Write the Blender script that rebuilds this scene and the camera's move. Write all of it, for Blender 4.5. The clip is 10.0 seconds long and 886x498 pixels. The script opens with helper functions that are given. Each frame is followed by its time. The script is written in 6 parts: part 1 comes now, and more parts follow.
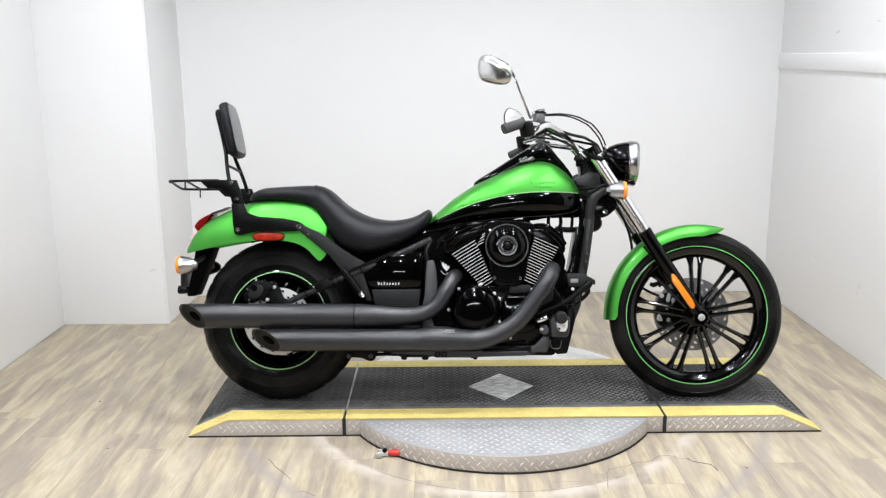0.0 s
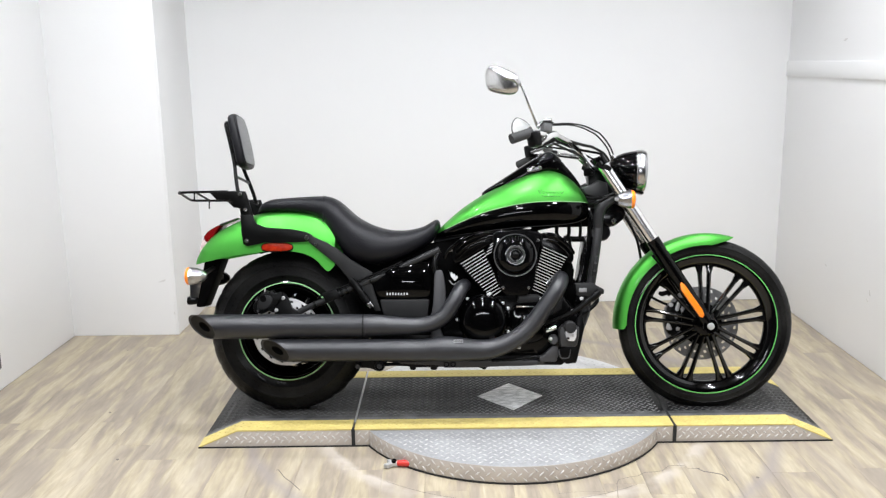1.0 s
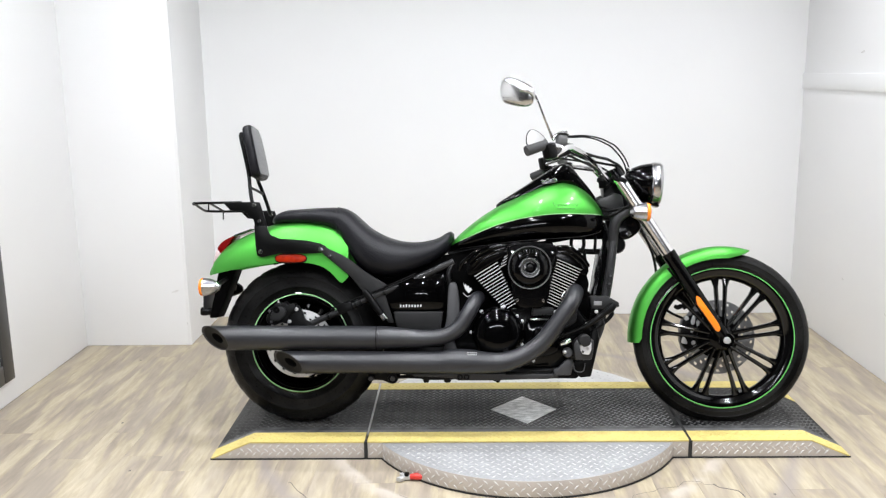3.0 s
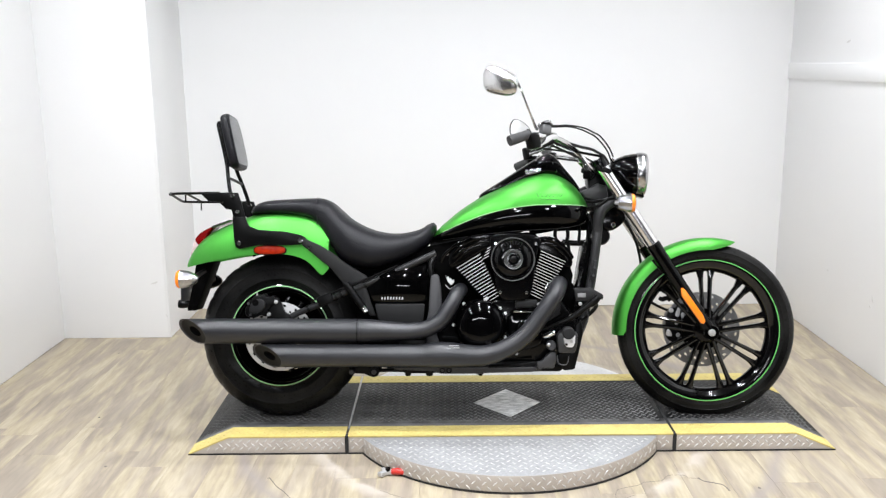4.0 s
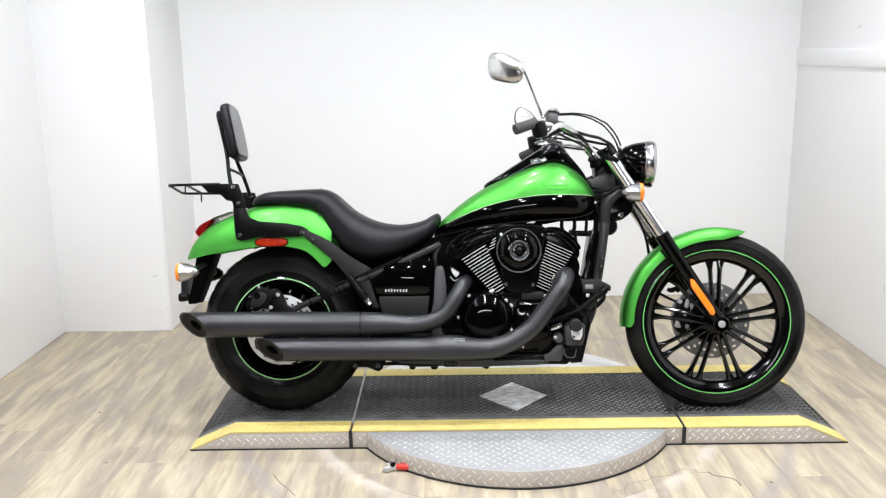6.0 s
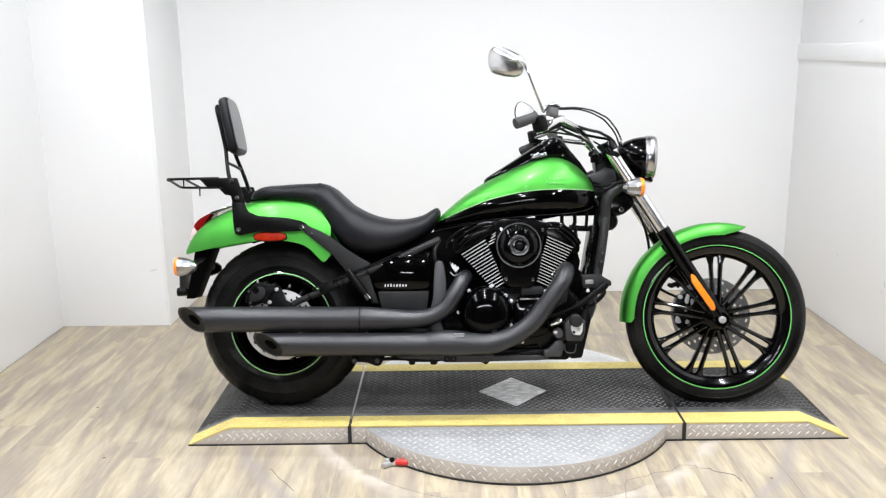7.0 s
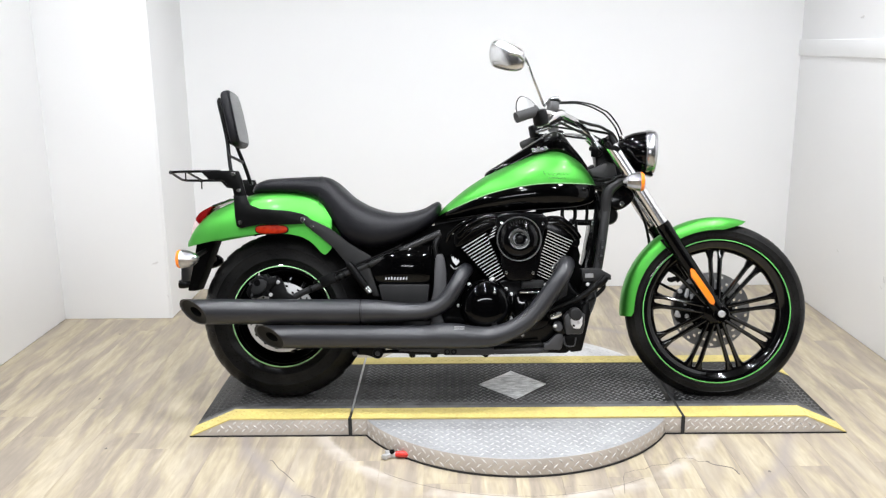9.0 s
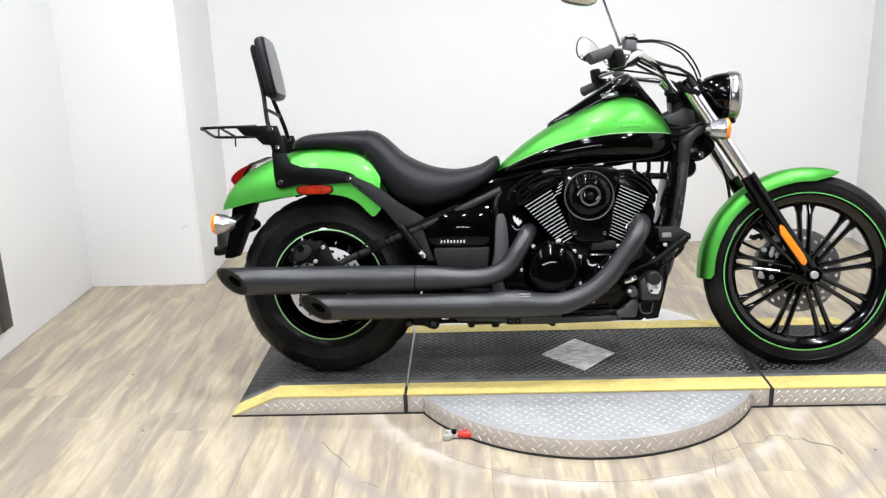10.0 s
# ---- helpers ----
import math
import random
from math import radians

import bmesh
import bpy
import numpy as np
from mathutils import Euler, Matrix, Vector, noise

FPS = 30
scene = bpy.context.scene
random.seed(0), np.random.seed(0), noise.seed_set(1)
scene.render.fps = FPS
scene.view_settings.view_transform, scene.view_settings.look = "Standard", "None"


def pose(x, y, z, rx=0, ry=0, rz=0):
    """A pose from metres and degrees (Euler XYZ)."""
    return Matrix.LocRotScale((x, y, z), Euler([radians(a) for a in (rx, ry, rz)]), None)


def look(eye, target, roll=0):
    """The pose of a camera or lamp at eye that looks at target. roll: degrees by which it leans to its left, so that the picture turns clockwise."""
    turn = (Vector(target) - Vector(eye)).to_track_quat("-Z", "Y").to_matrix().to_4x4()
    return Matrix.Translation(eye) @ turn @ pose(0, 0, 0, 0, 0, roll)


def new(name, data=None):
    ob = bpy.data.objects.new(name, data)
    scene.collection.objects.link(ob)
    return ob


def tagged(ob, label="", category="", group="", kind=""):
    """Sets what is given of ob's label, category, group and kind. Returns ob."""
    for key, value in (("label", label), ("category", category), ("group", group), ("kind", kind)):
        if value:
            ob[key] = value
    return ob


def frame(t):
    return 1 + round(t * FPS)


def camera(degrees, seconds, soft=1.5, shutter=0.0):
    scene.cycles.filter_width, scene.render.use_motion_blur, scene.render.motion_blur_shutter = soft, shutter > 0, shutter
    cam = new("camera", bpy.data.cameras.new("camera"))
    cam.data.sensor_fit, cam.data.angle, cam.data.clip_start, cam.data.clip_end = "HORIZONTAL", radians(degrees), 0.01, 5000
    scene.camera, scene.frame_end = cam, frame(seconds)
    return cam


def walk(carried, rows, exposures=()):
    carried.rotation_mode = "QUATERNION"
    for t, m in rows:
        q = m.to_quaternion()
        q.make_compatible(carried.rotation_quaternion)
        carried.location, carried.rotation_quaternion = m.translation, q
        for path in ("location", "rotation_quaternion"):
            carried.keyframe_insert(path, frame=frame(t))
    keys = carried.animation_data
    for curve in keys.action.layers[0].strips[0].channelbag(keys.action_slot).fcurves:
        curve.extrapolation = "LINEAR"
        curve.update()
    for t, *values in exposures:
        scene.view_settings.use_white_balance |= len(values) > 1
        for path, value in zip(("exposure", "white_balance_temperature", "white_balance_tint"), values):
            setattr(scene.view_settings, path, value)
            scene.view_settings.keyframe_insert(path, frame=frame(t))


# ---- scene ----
cam = camera(54.0, 10.0, soft=1.3)
PATH = [
    (0, (0.644, -3.333, 1.420), (0.647, -1.382, 0.979), -0.5),
    (0.5, (0.645, -3.335, 1.422), (0.635, -1.382, 0.988), -0.6),
    (1, (0.646, -3.335, 1.423), (0.629, -1.379, 1.003), -0.9),
    (1.5, (0.648, -3.336, 1.430), (0.620, -1.375, 1.040), -0.7),
    (2, (0.637, -3.333, 1.431), (0.596, -1.372, 1.041), -0.7),
    (2.2, (0.630, -3.332, 1.430), (0.589, -1.372, 1.036), -0.6),
    (3.3, (0.644, -3.307, 1.424), (0.604, -1.348, 1.027), -0.9),
    (3.5, (0.652, -3.295, 1.422), (0.623, -1.336, 1.022), -1.1),
    (4, (0.650, -3.268, 1.421), (0.639, -1.312, 1.002), -0.6),
    (4.5, (0.649, -3.240, 1.428), (0.658, -1.280, 1.027), -1.1),
    (5, (0.648, -3.227, 1.426), (0.663, -1.271, 1.008), -0.9),
    (5.5, (0.654, -3.215, 1.420), (0.649, -1.261, 0.993), -1.0),
    (5.7, (0.649, -3.211, 1.414), (0.637, -1.260, 0.979), -1.0),
    (6.8, (0.636, -3.204, 1.413), (0.615, -1.254, 0.965), -0.8),
    (7, (0.638, -3.195, 1.408), (0.624, -1.246, 0.956), -0.8),
    (7.5, (0.648, -3.205, 1.414), (0.638, -1.257, 0.961), -1.0),
    (8, (0.647, -3.220, 1.405), (0.638, -1.273, 0.944), -1.0),
    (8.5, (0.648, -3.219, 1.408), (0.632, -1.276, 0.935), -1.2),
    (9, (0.642, -3.210, 1.402), (0.624, -1.264, 0.941), -0.6),
    (9.5, (0.591, -3.135, 1.382), (0.604, -1.199, 0.882), -0.7),
    (9.7, (0.548, -3.085, 1.382), (0.546, -1.155, 0.855), -1.3),
    (10, (0.499, -2.917, 1.357), (0.435, -0.999, 0.793), -1.9),
]
EXPOSURES = [(0.0, -0.17), (2.0, -0.12), (3.5, -0.06), (5.0, -0.04), (7.0, -0.03), (10.0, -0.05)]
walk(cam, [(t, look(eye, target, roll)) for t, eye, target, roll in PATH], EXPOSURES)

# ---- light ----
world = bpy.data.worlds.new("world")
scene.world = world
world.use_nodes = True
world.node_tree.nodes["Background"].inputs[0].default_value = (0.9, 0.95, 1.0, 1)
world.node_tree.nodes["Background"].inputs[1].default_value = 0.02


def area(x, y, z, sx, sy, watts, target, spread=150, colour=(0.955, 0.98, 1.03)):
    data = bpy.data.lights.new("ceiling_lamp", "AREA")
    data.shape, data.size, data.size_y, data.energy = "RECTANGLE", sx, sy, watts
    data.color, data.spread = colour, radians(spread)
    lamp = new("ceiling_lamp", data)
    lamp.matrix_world = look((x, y, z), target)
    return lamp


# rows of small round downlights over the bay and the shop, and one long tube behind the camera
LAMP = 1.30
for ly, watts in ((0.45, 10), (-0.6, 16), (-1.75, 20), (-2.9, 18)):
    for lx, share in ((-0.7, 0.88), (0.62, 1.02), (1.95, 1.10)):
        area(lx, ly, 2.86, 0.16, 0.16, watts * share * LAMP, (lx, ly + 0.12, 0), 147).data.shape = "DISK"
# unseen tube, added for the long bar of light on the clutch cover
area(0.55, -4.9, 1.75, 1.4, 0.09, 14 * LAMP, (0.6, 0, 0.7))

# ---- materials ----


def material(name, colour, rough=0.5, metal=0.0, coat=0.0, second=None, scale=8.0, spread=0.5, bump=0.0, bump_scale=60.0,
             stretch=(1, 1, 1), rough_vary=0.08, ior=1.5, grain=0.0, coat_rough=0.05):
    """A surface with two colours mixed by coarse and fine noise, uneven gloss and a fine relief."""
    m = bpy.data.materials.new(name)
    m.use_nodes = True
    t = m.node_tree
    n, link = t.nodes, t.links.new
    b = n["Principled BSDF"]
    co = n.new("ShaderNodeTexCoord")
    mp = n.new("ShaderNodeMapping")
    mp.inputs["Scale"].default_value = stretch
    link(co.outputs["Object"], mp.inputs["Vector"])
    big = n.new("ShaderNodeTexNoise")
    big.inputs["Scale"].default_value, big.inputs["Detail"].default_value = scale, 6
    link(mp.outputs[0], big.inputs["Vector"])
    fine = n.new("ShaderNodeTexNoise")
    fine.inputs["Scale"].default_value, fine.inputs["Detail"].default_value = bump_scale, 4
    link(mp.outputs[0], fine.inputs["Vector"])
    ramp = n.new("ShaderNodeValToRGB")
    ramp.color_ramp.elements[0].position, ramp.color_ramp.elements[1].position = 0.5 - spread / 2, 0.5 + spread / 2
    c2 = second or tuple(c * 0.86 for c in colour)
    ramp.color_ramp.elements[0].color, ramp.color_ramp.elements[1].color = (*colour, 1), (*c2, 1)
    link(big.outputs["Fac"], ramp.inputs["Fac"])
    out = ramp.outputs["Color"]
    if grain:
        mix = n.new("ShaderNodeMix")
        mix.data_type, mix.blend_type = "RGBA", "OVERLAY"
        mix.inputs[0].default_value = grain
        link(out, mix.inputs[6])
        link(fine.outputs["Fac"], mix.inputs[7])
        out = mix.outputs[2]
    link(out, b.inputs["Base Color"])
    rr = n.new("ShaderNodeMapRange")
    rr.inputs["To Min"].default_value, rr.inputs["To Max"].default_value = max(0.02, rough - rough_vary), min(1, rough + rough_vary)
    link(fine.outputs["Fac"], rr.inputs["Value"])
    link(rr.outputs[0], b.inputs["Roughness"])
    b.inputs["Metallic"].default_value, b.inputs["IOR"].default_value = metal, ior
    b.inputs["Coat Weight"].default_value, b.inputs["Coat Roughness"].default_value = coat, coat_rough
    if bump:
        bp = n.new("ShaderNodeBump")
        bp.inputs["Strength"].default_value, bp.inputs["Distance"].default_value = min(1, bump), 0.002
        link(fine.outputs["Fac"], bp.inputs["Height"])
        link(bp.outputs[0], b.inputs["Normal"])
    return m


M_GREEN = material("green_metallic_paint", (0.072, 0.365, 0.052), 0.47, 1.0, 0.15, (0.094, 0.43, 0.070), 900, 0.6, coat_rough=0.03)
M_RING = material("green_rim_stripe", (0.12, 0.46, 0.11), 0.4, 0.0, 0.2)
M_PIN = material("pale_green_pinstripe", (0.30, 0.56, 0.26), 0.4, 0.0, 0.2)
M_REARSTRIPE = material("faded_green_rim_stripe", (0.20, 0.47, 0.18), 0.45, 0.0, 0.2, (0.27, 0.50, 0.24), 20)
M_GLOSS = material("gloss_black_paint", (0.0005, 0.0005, 0.0006), 0.05, 0.0, 0.0, (0.0010, 0.0010, 0.0011), 6, rough_vary=0.02, ior=1.29)
M_ENGINE = material("black_engine_paint", (0.0009, 0.0009, 0.0010), 0.16, 0.0, 0.0, (0.0020, 0.0020, 0.0022), 20, bump=0.1, bump_scale=220, ior=1.29)
M_SATIN = material("satin_black_metal", (0.0014, 0.0014, 0.0015), 0.33, 0.0, 0.0, (0.0034, 0.0034, 0.0034), 14, bump=0.12, bump_scale=160, ior=1.22)
M_EXHAUST = material("heatproof_black_paint", (0.0112, 0.0116, 0.0136), 0.36, 0.0, 0.0, (0.0188, 0.0192, 0.0222), 14, bump=0.3, bump_scale=180, rough_vary=0.06, ior=1.50)
M_PLASTIC = material("dark_grey_plastic", (0.010, 0.010, 0.0105), 0.5, 0, 0, (0.015, 0.015, 0.015), 18, bump=0.25, bump_scale=400, ior=1.29)
M_GUSSET = material("grey_frame_paint", (0.028, 0.028, 0.029), 0.4, 0, 0, (0.018, 0.018, 0.019), 16, bump=0.2, bump_scale=200)
M_GREYP = material("grey_painted_panel", (0.055, 0.055, 0.058), 0.45, 0.2, 0, (0.04, 0.04, 0.042), 10)
M_RUBBER = material("tyre_rubber", (0.0008, 0.0008, 0.0009), 0.30, 0, 0, (0.013, 0.0127, 0.0123), 5, 0.30, 0.25, 180, rough_vary=0.10, ior=1.24)
M_VINYL = material("black_seat_vinyl", (0.0040, 0.0040, 0.0056), 0.40, 0, 0, (0.0065, 0.0065, 0.0085), 8, bump=0.6, bump_scale=260, ior=1.31)
# black vinyl lightened to grey for the wall's reflection on the pad front
M_PADSHEEN = material("vinyl_wall_sheen_grey", (0.19, 0.19, 0.192), 0.45, 0, 0, (0.15, 0.15, 0.153), 14, bump=0.4, bump_scale=420)
M_CHROME = material("chrome", (0.78, 0.78, 0.79), 0.07, 1.0, 0, (0.7, 0.7, 0.71), 12, rough_vary=0.04)
M_SOFTCHROME = material("worn_chrome", (0.46, 0.46, 0.47), 0.22, 1.0, 0, (0.36, 0.36, 0.37), 25, rough_vary=0.06)
M_ROTOR = material("brushed_rotor_steel", (0.62, 0.62, 0.62), 0.34, 0.5, 0, (0.46, 0.46, 0.46), 24, bump=0.1, bump_scale=300)
M_FRONTDISC = material("worn_disc_steel", (0.40, 0.40, 0.402), 0.32, 0.7, 0, (0.22, 0.22, 0.222), 16, bump=0.1, bump_scale=300)
M_FORK = material("hard_chromed_tube", (0.80, 0.80, 0.805), 0.20, 1.0, 0, (0.70, 0.70, 0.705), 18, rough_vary=0.05)
M_TUBE = material("scuffed_frame_tube_paint", (0.012, 0.012, 0.0124), 0.36, 0.0, 0.0, (0.022, 0.022, 0.0225), 14, bump=0.12, bump_scale=160, ior=1.33)
M_RESERVOIR = material("weathered_grey_casting", (0.13, 0.13, 0.132), 0.45, 0.3, 0, (0.08, 0.08, 0.082), 30, bump=0.2, bump_scale=200)
M_GREYRING = material("rough_grey_ring", (0.075, 0.075, 0.075), 0.5, 0.4, 0, (0.03, 0.03, 0.03), 120, 0.4, 0.3, 300)
M_DULLLABEL = material("worn_pale_label", (0.27, 0.27, 0.27), 0.5, 0.2, 0, (0.15, 0.15, 0.15), 40)
M_DIMRING = material("dull_metal_ring", (0.17, 0.17, 0.172), 0.38, 0.6, 0, (0.11, 0.11, 0.112), 30)
M_WHEEL = material("gloss_black_wheel_paint", (0.0006, 0.0006, 0.0007), 0.09, 0.0, 0.0, (0.0014, 0.0014, 0.0015), 10, rough_vary=0.04, ior=1.45)
M_ALU = material("machined_aluminium", (0.80, 0.80, 0.80), 0.42, 0.35, 0, (0.66, 0.66, 0.67), 30, bump=0.15, bump_scale=300)
M_DISC = material("brake_disc_steel", (0.72, 0.71, 0.7), 0.42, 0.3, 0, (0.55, 0.55, 0.55), 22, bump=0.1, bump_scale=300)
M_GRIP = material("rubber_grip", (0.028, 0.028, 0.028), 0.7, 0, 0, (0.04, 0.04, 0.04), 30, bump=0.3, bump_scale=300)
M_ORANGE = material("orange_lens", (0.9, 0.24, 0.01), 0.2, 0, 0.6, (0.85, 0.2, 0.01), 60, bump=0.4, bump_scale=160)
M_MARKER = material("orange_red_lens", (0.20, 0.007, 0.002), 0.25, 0, 0.1, (0.34, 0.022, 0.004), 60, bump=0.4, bump_scale=160, ior=1.2)
M_FIN = material("machined_fin_edge", (0.72, 0.72, 0.72), 0.38, 0.45, 0, (0.48, 0.48, 0.48), 25)
M_SHINE = material("polished_tread", (0.64, 0.63, 0.61), 0.42, 0.25, 0, (0.46, 0.45, 0.435), 9)
M_RED = material("red_lens", (0.12, 0.002, 0.003), 0.25, 0, 0.15, (0.20, 0.005, 0.005), 60, bump=0.4, bump_scale=160, ior=1.2)
M_CLEAR = material("clear_lens", (0.75, 0.76, 0.78), 0.12, 0.4, 0.8, (0.6, 0.61, 0.63), 50, bump=0.3, bump_scale=120)
# pale pink that paints a white reflection onto the red lens
M_LENSGLARE = material("red_lens_reflection", (0.72, 0.58, 0.59), 0.15, 0.2, 0.5, (0.60, 0.44, 0.45), 50, bump=0.3, bump_scale=120)
M_MIRRORBACK = material("dull_chrome_shell", (0.66, 0.66, 0.66), 0.21, 1.0, 0, (0.56, 0.56, 0.56), 12, rough_vary=0.06)
M_MIRROR = material("mirror_glass", (0.86, 0.87, 0.88), 0.03, 1.0, 0, (0.84, 0.85, 0.86), 5, rough_vary=0.01)
M_SILVER = material("silver_lettering", (0.55, 0.55, 0.56), 0.3, 0.8, 0)
M_DECAL = material("dark_green_decal", (0.006, 0.030, 0.006), 0.45, 0.1, 0.1)
M_STEEL = material("diamond_plate_steel", (0.53, 0.480, 0.432), 0.42, 0.25, 0, (0.42, 0.382, 0.345), 6, 0.5, 0.2, 90, rough_vary=0.14)
# lighter copy of the plate steel; holds the wall's reflection on the far step
M_STEELSHEEN = material("steel_with_wall_sheen", (0.74, 0.73, 0.72), 0.55, 0.1, 0, (0.62, 0.615, 0.61), 6, 0.5, 0.2, 90)
M_STEELTOP = material("bright_diamond_plate", (0.37, 0.372, 0.373), 0.46, 0.25, 0, (0.26, 0.262, 0.264), 7, 0.5, 0.25, 90, rough_vary=0.16, grain=0.35)
M_DECK = material("worn_black_deck_paint", (0.0035, 0.0035, 0.0037), 0.5, 0.0, 0, (0.050, 0.0480, 0.0455), 3.2, 0.30, 0.3, 120, rough_vary=0.15, ior=1.28, grain=0.3)
# worn grey treads, lightened further to paint in the glints on their edges
M_TREAD = material("worn_tread_edge_glints", (0.22, 0.22, 0.22), 0.42, 0.2, 0, (0.10, 0.10, 0.098), 5, 0.4, 0.2, 120)
M_TREADWORN = material("flattened_grey_tread", (0.035, 0.035, 0.035), 0.45, 0.1, 0, (0.12, 0.12, 0.119), 9, 0.5, 0.2, 120)
M_YELLOW = material("yellow_safety_tape", (0.63, 0.52, 0.17), 0.55, 0, 0, (0.52, 0.415, 0.14), 16, 0.5, 0.25, 120, grain=0.2)
M_BARE = material("scuffed_bare_steel", (0.90, 0.90, 0.89), 0.5, 0.1, 0, (0.46, 0.46, 0.45), 16, 0.34, 0.4, 120, stretch=(2, 4.5, 2), grain=0.7)
# near black that stands in for deep shade in gaps, also on black parts
M_CAVITY = material("near_black_and_recess_shade", (0.0010, 0.0010, 0.0010), 0.7, ior=1.12)
M_UNDER = material("floor_joint", (0.33, 0.285, 0.215), 0.7, 0, 0, (0.28, 0.24, 0.185), 6)
M_WORN = material("worn_grey_deck", (0.15, 0.15, 0.15), 0.5, 0, 0, (0.06, 0.06, 0.06), 12, 0.5, 0.3, 120)
M_WORNEDGE = material("half_worn_deck", (0.008, 0.008, 0.008), 0.5, 0, 0, (0.09, 0.09, 0.09), 14, 0.34, 0.3, 120)
M_CRACK = material("dark_floor_scratch", (0.10, 0.088, 0.078), 0.7, 0, 0, (0.20, 0.175, 0.15), 25)
# dark joints between sections, and the painted shadow line at the platform's foot
M_JOINTSHADE = material("dark_joint_and_base_shadow", (0.015, 0.015, 0.015), 0.8)
M_CLIPRED = material("red_plastic_clip", (0.62, 0.03, 0.02), 0.4, 0, 0.2)
M_WALL = material("white_wall_paint", (0.84, 0.84, 0.84), 0.62, 0, 0, (0.81, 0.81, 0.81), 1.3, 0.5, 0.12, 140)
M_CEILING = material("ceiling_paint", (0.22, 0.22, 0.22), 0.8, 0, 0, (0.18, 0.18, 0.18), 1.5)
M_UNSEENWALL = material("unseen_dark_wall", (0.05, 0.05, 0.052), 0.7, 0, 0, (0.035, 0.035, 0.036), 1.2)
M_SCUFF = material("wall_scuff", (0.62, 0.61, 0.60), 0.8, 0, 0, (0.74, 0.73, 0.72), 60)
M_FRAME = material("black_picture_frame", (0.02, 0.02, 0.02), 0.35, 0, 0.2, (0.035, 0.035, 0.035), 30, stretch=(1, 1, 30))
M_POSTER = material("poster_paper", (0.72, 0.72, 0.71), 0.5)


def floor_material():
    m = bpy.data.materials.new("vinyl_plank")
    m.use_nodes = True
    t = m.node_tree
    n, link = t.nodes, t.links.new
    b = n["Principled BSDF"]
    co, info, mp = n.new("ShaderNodeTexCoord"), n.new("ShaderNodeObjectInfo"), n.new("ShaderNodeMapping")
    mp.inputs["Scale"].default_value = (1, 0.14, 1)
    shift = n.new("ShaderNodeMath")
    shift.operation = "MULTIPLY"
    shift.inputs[1].default_value = 37.0
    link(info.outputs["Random"], shift.inputs[0])
    join = n.new("ShaderNodeCombineXYZ")
    link(shift.outputs[0], join.inputs[0])
    link(shift.outputs[0], join.inputs[2])
    link(join.outputs[0], mp.inputs["Location"])
    link(co.outputs["Object"], mp.inputs["Vector"])
    blot, grain, big = [n.new("ShaderNodeTexNoise") for _ in range(3)]
    for k, sc, de in ((blot, 17, 3.5), (grain, 80, 4), (big, 10, 3)):
        k.inputs["Scale"].default_value, k.inputs["Detail"].default_value = sc, de
        link(mp.outputs[0], k.inputs["Vector"])
        k.inputs["Distortion"].default_value = 0.5
    ramp = n.new("ShaderNodeValToRGB")
    e = ramp.color_ramp.elements
    e[0].position, e[0].color = 0.34, (0.252, 0.213, 0.167, 1)
    e[1].position, e[1].color = 0.66, (0.415, 0.358, 0.262, 1)
    e.new(0.46).color = (0.296, 0.250, 0.192, 1)
    e.new(0.53).color = (0.356, 0.302, 0.208, 1)
    add = n.new("ShaderNodeMath")
    add.operation = "MULTIPLY_ADD"
    add.inputs[1].default_value, add.inputs[2].default_value = 0.07, -0.035
    link(info.outputs["Random"], add.inputs[0])
    tot = n.new("ShaderNodeMath")
    link(blot.outputs["Fac"], tot.inputs[0])
    link(add.outputs[0], tot.inputs[1])
    link(tot.outputs[0], ramp.inputs["Fac"])
    over = n.new("ShaderNodeMix")
    over.data_type, over.blend_type = "RGBA", "OVERLAY"
    over.inputs[0].default_value = 0.30
    link(ramp.outputs["Color"], over.inputs[6])
    link(grain.outputs["Fac"], over.inputs[7])
    grey = n.new("ShaderNodeMix")
    grey.data_type = "RGBA"
    gr = n.new("ShaderNodeMapRange")
    gr.inputs["From Min"].default_value, gr.inputs["From Max"].default_value = 0.50, 0.66
    gr.inputs["To Max"].default_value = 0.55
    link(big.outputs["Fac"], gr.inputs["Value"])
    link(gr.outputs[0], grey.inputs[0])
    link(over.outputs[2], grey.inputs[6])
    grey.inputs[7].default_value = (0.286, 0.246, 0.200, 1)
    # rings that the turning platform has scuffed into the floor
    geo, away, dist = n.new("ShaderNodeNewGeometry"), n.new("ShaderNodeVectorMath"), n.new("ShaderNodeVectorMath")
    away.operation, dist.operation = "SUBTRACT", "LENGTH"
    away.inputs[1].default_value = (0.874, 0.045, 0)
    link(geo.outputs["Position"], away.inputs[0])
    link(away.outputs[0], dist.inputs[0])
    blur = n.new("ShaderNodeTexNoise")
    blur.inputs["Scale"].default_value, blur.inputs["Detail"].default_value = 7, 4
    link(geo.outputs["Position"], blur.inputs["Vector"])
    wob = n.new("ShaderNodeMath")
    wob.operation = "MULTIPLY_ADD"
    wob.inputs[1].default_value = 0.05
    link(blur.outputs["Fac"], wob.inputs[0])
    link(dist.outputs["Value"], wob.inputs[2])
    rings = n.new("ShaderNodeValToRGB")
    r = rings.color_ramp.elements
    r[0].position, r[0].color = 0.768, (0, 0, 0, 1)
    r[1].position, r[1].color = 0.790, (0.9, 0.9, 0.9, 1)
    for p, v in ((0.812, 0.7), (0.845, 0.0), (0.99, 0.0), (1.0, 0.0)):
        r.new(p).color = (v, v, v, 1)
    link(wob.outputs[0], rings.inputs["Fac"])
